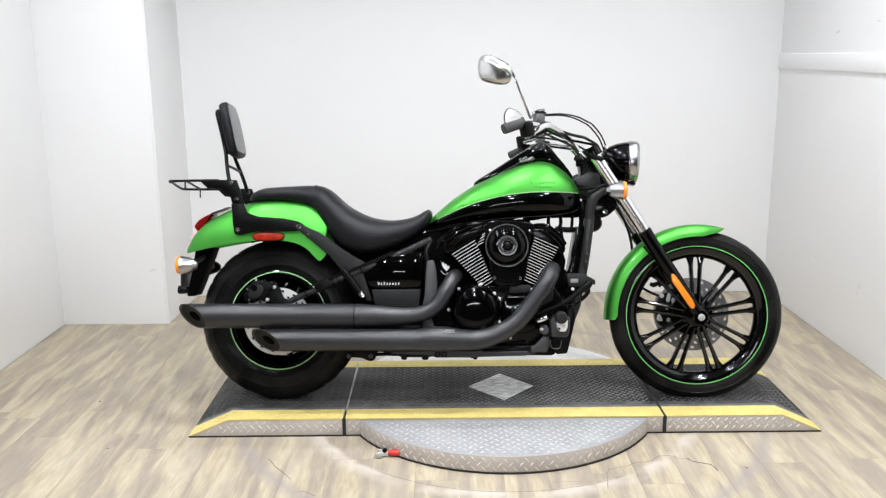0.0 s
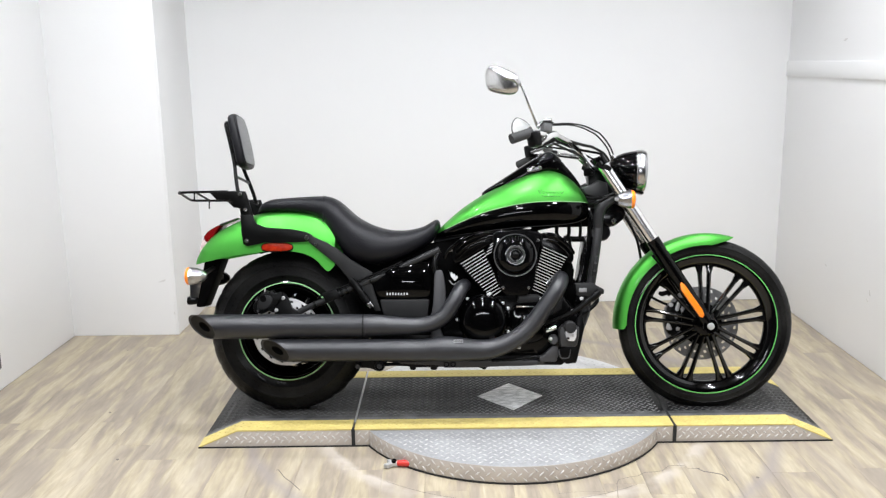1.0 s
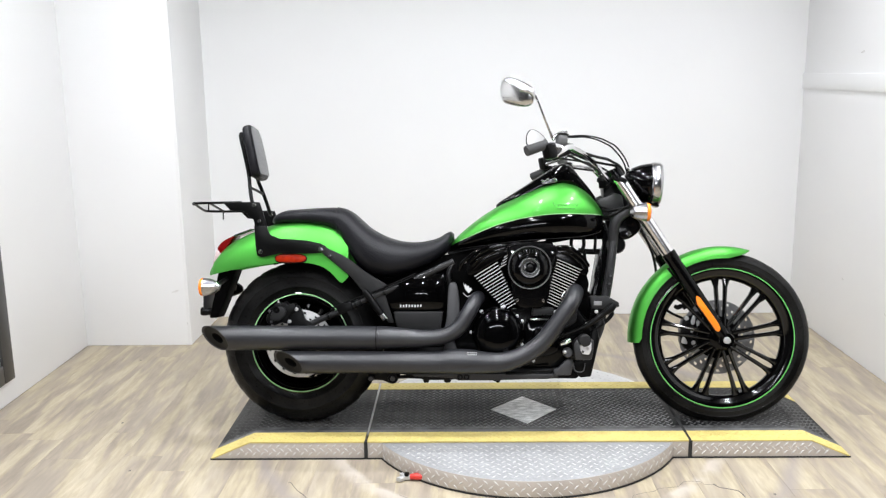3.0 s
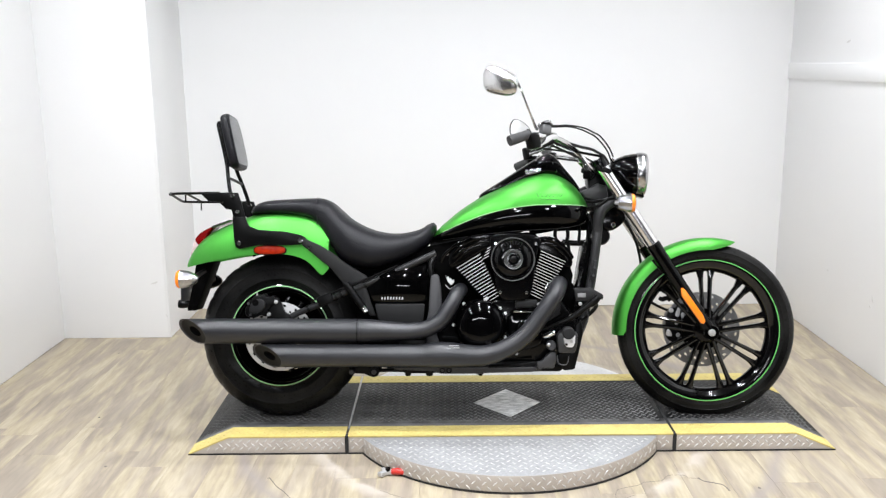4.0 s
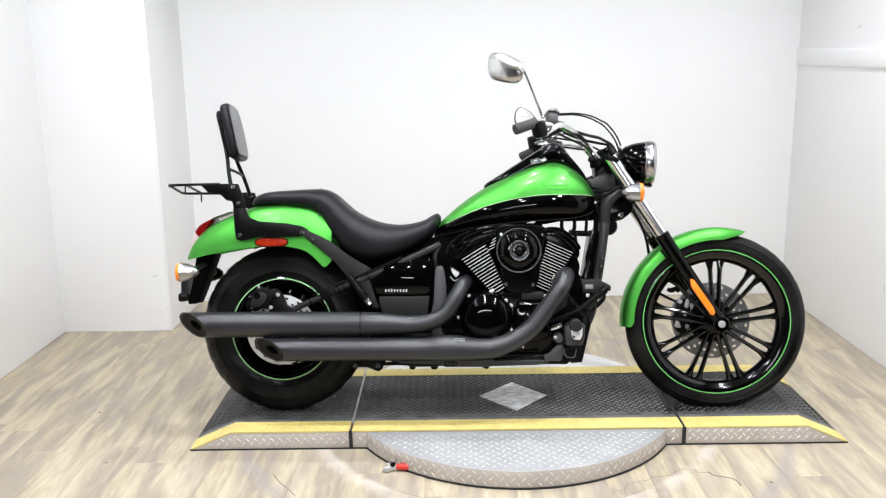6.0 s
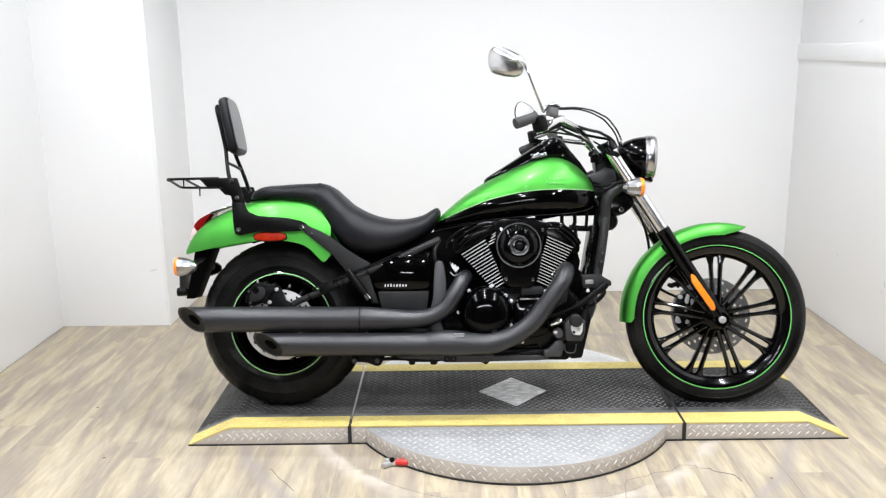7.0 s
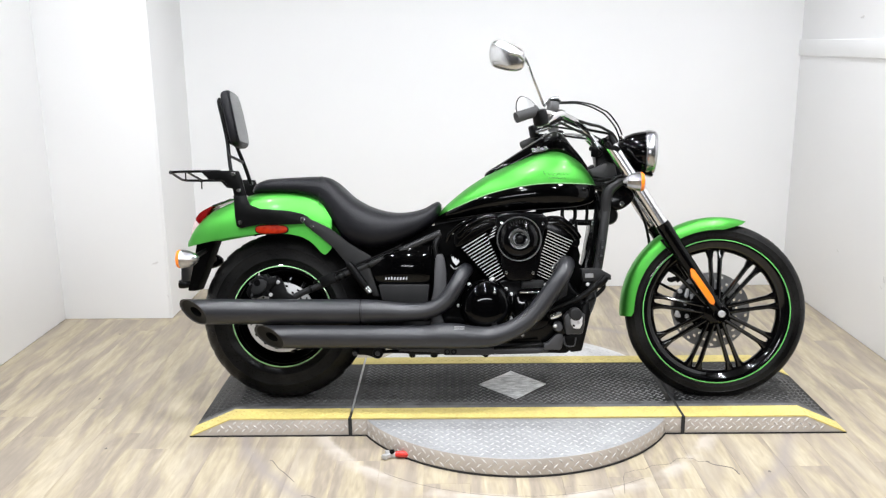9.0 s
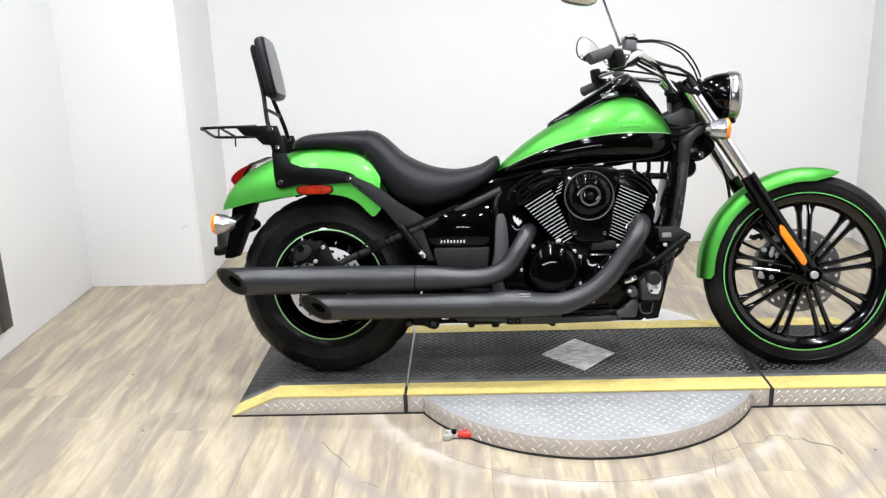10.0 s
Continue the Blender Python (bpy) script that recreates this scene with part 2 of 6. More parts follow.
    patch = n.new("ShaderNodeMapRange")
    patch.inputs["From Min"].default_value, patch.inputs["From Max"].default_value, patch.inputs["To Max"].default_value = 0.34, 0.56, 0.92
    link(blur.outputs["Fac"], patch.inputs["Value"])
    much = n.new("ShaderNodeMath")
    much.operation = "MULTIPLY"
    link(rings.outputs["Color"], much.inputs[0])
    link(patch.outputs[0], much.inputs[1])
    pale = n.new("ShaderNodeMix")
    pale.data_type = "RGBA"
    link(much.outputs[0], pale.inputs[0])
    link(grey.outputs[2], pale.inputs[6])
    pale.inputs[7].default_value = (0.475, 0.425, 0.372, 1)
    outer = n.new("ShaderNodeMapRange")
    outer.inputs["From Min"].default_value, outer.inputs["From Max"].default_value = 0.045, 0.0
    outer.inputs["To Max"].default_value = 0.75
    shift2 = n.new("ShaderNodeMath")
    shift2.operation = "SUBTRACT"
    shift2.inputs[1].default_value = 1.065
    link(wob.outputs[0], shift2.inputs[0])
    both = n.new("ShaderNodeMath")
    both.operation = "ABSOLUTE"
    link(shift2.outputs[0], both.inputs[0])
    link(both.outputs[0], outer.inputs["Value"])
    mauve = n.new("ShaderNodeMix")
    mauve.data_type = "RGBA"
    link(outer.outputs[0], mauve.inputs[0])
    link(pale.outputs[2], mauve.inputs[6])
    mauve.inputs[7].default_value = (0.255, 0.225, 0.208, 1)
    link(mauve.outputs[2], b.inputs["Base Color"])
    rr = n.new("ShaderNodeMapRange")
    rr.inputs["To Min"].default_value, rr.inputs["To Max"].default_value = 0.42, 0.62
    link(blot.outputs["Fac"], rr.inputs["Value"])
    link(rr.outputs[0], b.inputs["Roughness"])
    bp = n.new("ShaderNodeBump")
    bp.inputs["Strength"].default_value, bp.inputs["Distance"].default_value = 0.25, 0.001
    link(grain.outputs["Fac"], bp.inputs["Height"])
    link(bp.outputs[0], b.inputs["Normal"])
    return m


M_FLOOR = floor_material()

# ---- shapes ----


def link_mesh(name, bm, mats, parent=None, label="", smooth=40):
    me = bpy.data.meshes.new(name)
    bmesh.ops.recalc_face_normals(bm, faces=bm.faces)
    if smooth:
        lim = radians(smooth)
        for f in bm.faces:
            f.smooth = True
        for e in bm.edges:
            e.smooth = len(e.link_faces) == 2 and e.calc_face_angle(0) < lim
    bm.to_mesh(me)
    bm.free()
    for m in mats if isinstance(mats, (list, tuple)) else [mats]:
        me.materials.append(m)
    ob = new(name, me)
    ob.parent = parent
    if label:
        ob["label"] = label
    return ob


def part(name, bm, mat, parent, label="", smooth=40):
    return link_mesh(name, bm, mat, parent, label, smooth)


def thing(name, label, category, at=None, group="", kind=""):
    ob = new(name)
    ob.empty_display_size = 0.1
    ob.matrix_world = at or Matrix()
    return tagged(ob, label, category, group, kind)


def spline(points, steps=6):
    """A smooth line through points of any dimension."""
    p = [np.array(q, float) for q in points]
    p = [2 * p[0] - p[1]] + p + [2 * p[-1] - p[-2]]
    out = []
    for i in range(1, len(p) - 2):
        for k in range(steps):
            u = k / steps
            out.append(0.5 * (2 * p[i] + (p[i + 1] - p[i - 1]) * u + (2 * p[i - 1] - 5 * p[i] + 4 * p[i + 1] - p[i + 2]) * u * u
                              + (3 * p[i] - p[i - 1] - 3 * p[i + 1] + p[i + 2]) * u ** 3))
    return out + [p[-2]]


def skin(bm, rings, closed=True, cap=True, mat=0):
    """Joins rings of equal length with quads."""
    vs = [[bm.verts.new(tuple(p)) for p in r] for r in rings]
    n = len(rings[0])
    for a, b in zip(vs, vs[1:]):
        for i in range(n if closed else n - 1):
            j = (i + 1) % n
            f = bm.faces.new((a[i], a[j], b[j], b[i]))
            f.material_index = mat
    if cap and closed:
        for r in (vs[0], vs[-1]):
            f = bm.faces.new(r)
            f.material_index = mat
    return vs


def tube(points, radius, seg=12, steps=6, bm=None, cap=True, flat=1.0):
    """A round bar along a smooth line; radius may be one number or one for each point."""
    bm = bm or bmesh.new()
    rad = radius if isinstance(radius, (list, tuple)) else [radius] * len(points)
    line = spline([(*p, r) for p, r in zip(points, rad)], steps)
    pos, rs = [Vector(q[:3]) for q in line], [max(float(q[3]), 1e-4) for q in line]
    rings, up = [], None
    for i, p in enumerate(pos):
        d = (pos[min(i + 1, len(pos) - 1)] - pos[max(i - 1, 0)]).normalized()
        if up is None:
            up = Vector((0, 1, 0)) if abs(d.y) < 0.9 else Vector((0, 0, 1))
        side = d.cross(up).normalized()
        up = side.cross(d).normalized()
        rings.append([p + rs[i] * (math.cos(a) * side + flat * math.sin(a) * up) for a in map(float, np.linspace(0, 2 * math.pi, seg, endpoint=False))])
    skin(bm, rings, cap=cap)
    return bm


def lathe(profile, at, axis="y", seg=32, bm=None, closed=False, cap=False, mat=0):
    """Turns (radius, along) pairs round an axis through at."""
    bm = bm or bmesh.new()
    rings = []
    for a in np.linspace(0, 2 * math.pi, seg, endpoint=False):
        c, s = math.cos(a), math.sin(a)
        ring = []
        for r, h in profile:
            v = {"y": (r * c, h, r * s), "x": (h, r * c, r * s), "z": (r * c, r * s, h)}[axis]
            ring.append((at[0] + v[0], at[1] + v[1], at[2] + v[2]))
        rings.append(ring)
    skin(bm, rings + [rings[0]], closed=closed, cap=False, mat=mat)
    bmesh.ops.remove_doubles(bm, verts=bm.verts, dist=1e-5)
    return bm


def prism(outline, y0, y1, bevel=0.0, bm=None, seg=2, axis="y"):
    """A plate with an outline in the x-z plane (or x-y with axis z), between two depths, with rounded edges."""
    own = bmesh.new()
    if axis == "y":
        a = [own.verts.new((x, y0, z)) for x, z in outline]
        b = [own.verts.new((x, y1, z)) for x, z in outline]
    elif axis == "x":
        a = [own.verts.new((y0, x, z)) for x, z in outline]
        b = [own.verts.new((y1, x, z)) for x, z in outline]
    else:
        a = [own.verts.new((x, z, y0)) for x, z in outline]
        b = [own.verts.new((x, z, y1)) for x, z in outline]
    own.faces.new(a)
    own.faces.new(b[::-1])
    for i in range(len(a)):
        j = (i + 1) % len(a)
        own.faces.new((a[i], b[i], b[j], a[j]))
    bmesh.ops.recalc_face_normals(own, faces=own.faces)
    if bevel:
        bmesh.ops.bevel(own, geom=[e for e in own.edges if e.calc_face_angle(0) > 0.5], offset=bevel, segments=seg, affect="EDGES", profile=0.5, clamp_overlap=True)
    if bm is None:
        return own
    me = bpy.data.meshes.new("tmp")
    own.to_mesh(me)
    own.free()
    bm.from_mesh(me)
    bpy.data.meshes.remove(me)
    return bm


def smooth_outline(points, steps=4):
    """A closed smooth outline through corner points."""
    p = [np.array(q, float) for q in points]
    n, out = len(p), []
    for i in range(n):
        a, b, c, d = p[i - 1], p[i], p[(i + 1) % n], p[(i + 2) % n]
        for k in range(steps):
            u = k / steps
            out.append(tuple(0.5 * (2 * b + (c - a) * u + (2 * a - 5 * b + 4 * c - d) * u * u + (3 * b - a - 3 * c + d) * u ** 3)))
    return out


def block(x0, x1, y0, y1, z0, z1, bevel=0.004, bm=None, seg=2):
    return prism([(x0, z0), (x1, z0), (x1, z1), (x0, z1)], y0, y1, bevel, bm, seg)


def turned(bm, at, rx=0, ry=0, rz=0):
    """Turns a shape about a point."""
    bmesh.ops.transform(bm, matrix=Matrix.Translation(at) @ pose(0, 0, 0, rx, ry, rz) @ Matrix.Translation(-Vector(at)), verts=bm.verts)
    return bm


def ellipsoid(at, rx, ry, rz, seg=20, rings=12, bm=None):
    bm = bm or bmesh.new()
    bmesh.ops.create_uvsphere(bm, u_segments=seg, v_segments=rings, radius=1, matrix=Matrix.Translation(at) @ Matrix.Diagonal((rx, ry, rz, 1)))
    return bm


def bolt_mesh(at, r=0.008, h=0.006, bm=None):
    """A domed hexagon socket bolt that points to -y."""
    x, y, z = at
    return lathe([(0.0001, y - h * 0.55), (r * 0.45, y - h * 0.55), (r * 0.5, y - h), (r * 0.8, y - h * 0.95), (r, y - h * 0.6), (r, y), (0.0001, y)], (x, 0, z), "y", 14, bm)


def letter_bars(x, depth, z, width, height, count, mat, parent, name, label, slant=0.2):
    """Unreadable lettering as plain slanted strokes on one backing line."""
    bm = bmesh.new()
    w = width / count
    for i in range(count):
        x0 = x + i * w
        h = height * (1.0 if i in (0, 2) else 0.72)
        y = depth(x0, z) if callable(depth) else depth
        prism([(x0, z), (x0 + w * 0.46, z), (x0 + w * 0.46 + slant * h, z + h), (x0 + slant * h, z + h)], y, y + 0.003, 0, bm)
    return part(name, bm, mat, parent, label, smooth=0)


def lozenges(places, size=0.012, width=0.0042, height=0.0016):
    """Raised tread marks: places are (centre, along, across, normal)."""
    verts, faces = [], []
    for c, u, v, n in places:
        k = len(verts)
        verts += [tuple(c - u * size), tuple(c - v * width), tuple(c + u * size), tuple(c + v * width),
                  tuple(c - u * size * 0.5 + n * height), tuple(c + u * size * 0.5 + n * height)]
        faces += [(k, k + 1, k + 4), (k + 1, k + 5, k + 4), (k + 1, k + 2, k + 5), (k + 2, k + 3, k + 5), (k + 3, k + 4, k + 5), (k + 3, k, k + 4)]
    me = bpy.data.meshes.new("tread")
    me.from_pydata(verts, [], faces)
    return me


def tread_grid(origin, u, v, n, lu, lv, pitch, keep):
    """Marks on a plane, lu by lv, on a grid turned by 45 degrees; each lies along one of the grid's two axes in turn."""
    out = []
    e1, e2 = (u + v) / math.sqrt(2), (u - v) / math.sqrt(2)
    reach = int((lu + lv) / pitch) + 2
    for i in range(-1, reach):
        for j in range(-reach, reach):
            a, b = (i + j) * pitch / math.sqrt(2), (i - j) * pitch / math.sqrt(2)
            if not (0.006 < a < lu - 0.006 and 0.006 < b < lv - 0.006):
                continue
            c = origin + u * a + v * b
            if keep(c):
                d = e1 if (i + j) % 2 else e2
                out.append((c, d, n.cross(d), n))
    return out


def tread_part(name, places, mat, parent, size=0.012, width=0.0042, height=0.0016):
    me = lozenges(places, size, width, height)
    me.materials.append(mat)
    ob = new(name, me)
    ob.parent = parent
    return tagged(ob, kind="stuff")


# ---- the room ----
XL, XP, XR, YP, YB, YF, ZC = -1.40, -0.832, 2.582, 1.172, 1.724, -5.2, 2.95


def wall(name, x0, x1, y0, y1, label, z0=0.0, z1=ZC, mat=None):
    return tagged(link_mesh(name, block(x0, x1, y0, y1, z0, z1, 0.003), mat or M_WALL), label, "wall", kind="structure")


YW = -1.3  # the white bay ends here and the unseen dark walls begin
wall("wall_west", XL - 0.15, XL, YW, YB + 0.15, "smooth white painted side wall of the photo bay")
wall("wall_pillar", XL - 0.05, XP, YP, YB + 0.05, "white boxed-out pillar in the corner of the bay")
wall("wall_north", XL - 0.05, XR + 0.05, YB, YB + 0.15, "smooth white painted back wall behind the motorcycle")
wall("wall_east", XR, XR + 0.15, YW, YB + 0.15, "white painted side wall with a ledge board")
# unseen walls, added dark so that the gloss black parts reflect little
wall("wall_west_shop", XL - 0.15, XL, YF, YW - 0.002, "unseen dark side wall, added to darken reflections", mat=M_UNSEENWALL)
wall("wall_east_shop", XR, XR + 0.15, YF, YW - 0.002, "unseen dark side wall, added to darken reflections", mat=M_UNSEENWALL)
wall("wall_south", XL + 0.002, XR - 0.002, YF - 0.15, YF, "unseen dark wall that closes the room and darkens reflections", mat=M_UNSEENWALL)
# unseen ceiling, kept grey to hold reflections down
tagged(link_mesh("ceiling", block(XL - 0.15, XR + 0.15, YF - 0.15, YB + 0.15, ZC + 0.002, ZC + 0.1, 0), M_CEILING), "unseen plain grey ceiling over the bay", "ceiling", kind="structure")
tagged(link_mesh("trim_ledge", block(XR - 0.010, XR + 0.01, YW + 0.01, YB + 0.01, 1.315, 1.40, 0.003), M_WALL), "white ledge board along the side wall", "trim", kind="structure")
tagged(link_mesh("trim_corner", block(XP - 0.012, XP + 0.003, YP - 0.003, YP + 0.012, 0.002, ZC - 0.002, 0.002), M_WALL), "white corner bead on the pillar edge", "trim", kind="structure")

floor = tagged(link_mesh("floor", block(XL - 0.1, XR + 0.1, YF - 0.1, YB + 0.1, -0.12, -0.006, 0), M_UNDER), "wood-look vinyl plank floor, tan and grey-brown", "floor", kind="structure")


def scuff(name, at, size, turn, facing):
    """A small smear on a wall."""
    out = smooth_outline([(-size, 0), (-size * 0.3, size * 0.18), (size * 0.8, size * 0.3), (size, 0.0), (size * 0.2, -size * 0.22)], 3)
    bm = prism(out, -0.0012, 0.0, 0)
    bmesh.ops.transform(bm, matrix=Matrix.Translation(at) @ pose(0, 0, 0, 0, 0, facing) @ pose(0, 0, 0, 0, turn, 0), verts=bm.verts)
    tagged(link_mesh(name, bm, M_SCUFF), "small grey scuff mark on the white wall", "scuff mark", kind="structure")


scuff("scuff", (XR - 0.001, 1.044, 0.37), 0.012, 20, -90)
scuff("scuff", (XR - 0.001, 0.562, 0.35), 0.016, 70, -90)
scuff("scuff", (XR - 0.001, 0.58, 0.31), 0.010, 40, -90)
scuff("scuff", (XR - 0.001, 1.02, 1.50), 0.02, -10, -90)
scuff("scuff", (XR - 0.001, 0.62, 1.54), 0.016, 15, -90)
scuff("scuff", (-0.90, YP - 0.001, 0.30), 0.02, -15, 0)
scuff("scuff", (-0.845, YP - 0.001, 0.12), 0.012, 60, 0)

# framed board that leans on the west wall
frame_ob = thing("picture_frame", "large black framed white board on the side wall", "picture frame")
FY0, FY1, FZ0, FZ1, FW = -0.75, 0.360, 0.110, 1.05, 0.088
for nm, y0, y1, z0, z1 in (("frame_stile", FY1 - FW, FY1, FZ0, FZ1), ("frame_stile", FY0, FY0 + FW, FZ0, FZ1),
                           ("frame_rail", FY0 + FW + 0.001, FY1 - FW - 0.001, FZ0, FZ0 + FW), ("frame_rail", FY0 + FW + 0.001, FY1 - FW - 0.001, FZ1 - FW, FZ1)):
    part(nm, block(XL + 0.001, XL + 0.026, y0, y1, z0, z1, 0.004), M_FRAME, frame_ob)
part("board", block(XL + 0.001, XL + 0.012, FY0 + 0.05, FY1 - 0.05, FZ0 + 0.05, FZ1 - 0.05, 0), M_POSTER, frame_ob, "plain white board in the frame")

# ---- display platform ----
PY0, PY1, PH = -0.262, 0.365, 0.07
X0, XA, XJ1, XJ2, XB, X1 = -0.324, -0.172, 0.268, 1.484, 1.932, 2.082
TX, TY, TR = 0.874, 0.045, 0.628
plat = thing("display_platform", "low steel platform, black tread deck, yellow edges, round turntable", "platform")
UX, UY, UZ = Vector((1, 0, 0)), Vector((0, 1, 0)), Vector((0, 0, 1))


def deck(name, outline, far_tape=-9.0):
    """A platform section with a profile in x-z: steel body, dark deck and yellow stripes that follow it."""
    top = [p for p in outline if p[1] > 0.0]
    body = part(name, prism([(x, max(z - 0.004, 0.004)) for x, z in outline], PY0, PY1, 0.0015), M_STEEL, plat, "silver diamond-plate side")
    base = [(min(x for x, z in outline), 0.0), (max(x for x, z in outline), 0.0)]
    # thin dark strip in place of the shadow gap under the section
    part("base_seal", prism([(base[0][0], 0), (base[1][0], 0), (base[1][0], 0.006), (base[0][0], 0.006)], PY0 - 0.0022, PY0 - 0.0005), M_JOINTSHADE, body, "dark strip for the shadow gap along the floor")
    run = sorted(outline)
    run = [p for p in run if not (p[1] <= 0.004 and any(abs(p[0] - q[0]) < 1e-6 and q[1] > p[1] for q in run))]

    def sheet(nm, y0, y1, lift, mat, label, start=-9.0):
        kept = [p for p in run if p[0] >= start]
        if kept[0] != run[0]:
            kept = [(start, PH)] + kept
        lower = [(x, z - 0.0035) for x, z in kept]
        upper = [(x, z + lift) for x, z in kept]
        return part(nm, prism(upper + lower[::-1], y0, y1, 0), mat, body, label, smooth=0)

    sheet("deck_plate", PY0 + 0.088, PY1 - 0.077, 0.0, M_DECK, "worn black diamond-tread deck")
    sheet("worn_strip", PY0 + 0.088, PY0 + 0.112, 0.0006, M_WORN, "grey worn band beside the tape")
    sheet("worn_strip", PY0 + 0.112, PY0 + 0.140, 0.0005, M_WORNEDGE, "half worn band beside the tape")
    sheet("edge_stripe", PY0 - 0.001, PY0 + 0.0875, 0.0015, M_YELLOW, "worn yellow safety tape")
    sheet("edge_stripe", PY1 - 0.0765, PY1 + 0.001, 0.0015, M_YELLOW, "worn yellow safety tape", far_tape)
    if far_tape > -9:
        ramp = [p for p in run if p[0] < far_tape] + [(far_tape - 0.001, PH)]
        part("deck_plate", prism(ramp + [(x, z - 0.0035) for x, z in ramp[::-1]], PY1 - 0.0765, PY1 + 0.001, 0), M_DECK, body, "worn black deck without tape", smooth=0)
    return body


left = deck("ramp_section", [(X0, 0.004), (XJ1 - 0.005, 0.004), (XJ1 - 0.005, PH), (XA, PH)], XA + 0.10)
mid = deck("centre_section", [(XJ1 + 0.005, 0.004), (XJ2 - 0.005, 0.004), (XJ2 - 0.005, PH), (XJ1 + 0.005, PH)])
right = deck("ramp_section", [(XJ2 + 0.005, 0.004), (X1, 0.004), (XB, PH), (XJ2 + 0.005, PH)])

for xj in (XJ1, XJ2):
    part("joint_gap", block(xj - 0.0065, xj + 0.0065, PY0 - 0.0035, PY0 + 0.02, 0.001, PH + 0.001, 0), M_JOINTSHADE, plat, "dark joint between the sections")
part("joint_gap", block(XJ2 - 0.0055, XJ2 + 0.0055, PY0 + 0.0205, PY1 - 0.002, PH - 0.006, PH + 0.0012, 0), M_JOINTSHADE, plat, "dark joint between the sections")
part("joint_strip", block(XJ1 - 0.0025, XJ1 + 0.0025, PY0 + 0.07, PY1 - 0.002, PH - 0.006, PH + 0.001, 0.0008), M_ROTOR, plat, "bright metal strip in the joint")
# bare steel diamond on the centre deck
part("diamond_plate", prism([(0.748, 0.05), (0.888, -0.098), (1.018, 0.05), (0.888, 0.194)], PH + 0.0002, PH + 0.0026, 0.0006, axis="z"), M_BARE, plat, "scuffed bare steel diamond")


def cap_outline(y, sign):
    half = math.sqrt(TR ** 2 - (y - TY) ** 2)
    a = math.atan2(abs(y - TY), half)
    return [(TX + TR * math.cos(t), TY + sign * TR * math.sin(t)) for t in np.linspace(a, math.pi - a, 49)]


for y, sign in ((PY0 - 0.005, -1), (PY1 + 0.002, 1)):
    bm = prism(cap_outline(y, sign), 0.006, PH - 0.003, 0.003, axis="z")
    for f in bm.faces:
        f.material_index = 1 if f.normal.z > 0.8 else 0
    disc = part("turntable_disc", bm, [M_STEEL, M_STEELTOP if sign < 0 else M_STEELSHEEN], plat, "silver diamond-plate turntable step")
    ring = [(TX + (x - TX) * 1.0022, TY + (yy - TY) * 1.0022) for x, yy in cap_outline(y, sign)]
    # the same dark shadow strip round the turntable's foot
    part("base_seal", prism(ring, 0.0, 0.0055, 0, axis="z"), M_JOINTSHADE, disc, "dark strip for the shadow gap along the floor")
    out = tread_grid(Vector((TX - 0.65, TY - 0.65, PH - 0.003)), UX, UY, UZ, 1.3, 1.3, 0.027,
                     lambda c: (c.x - TX) ** 2 + (c.y - TY) ** 2 < (TR - 0.018) ** 2 and sign * (c.y - y) > 0.016)
    tread_part("tread", out, M_SHINE if sign < 0 else M_STEELSHEEN, disc, 0.0112, 0.0026, 0.0016)
    out = []
    span = math.atan2(abs(y - TY), math.sqrt(TR ** 2 - (y - TY) ** 2))
    n = int(TR * (math.pi - 2 * span) / 0.036)
    for i in range(n):
        for j in range(3):
            a = span + (math.pi - 2 * span) * (i + 0.5 + 0.5 * (j % 2)) / n
            nrm = Vector((math.cos(a), sign * math.sin(a), 0))
            tan = UZ.cross(nrm)
            d = (tan + (1 if j % 2 else -1) * UZ).normalized()
            out.append((Vector((TX, TY, 0.017 + 0.018 * j)) + nrm * TR, d, nrm.cross(d), nrm))
    tread_part("tread", out, M_SHINE, disc, 0.0125, 0.0034, 0.0019)

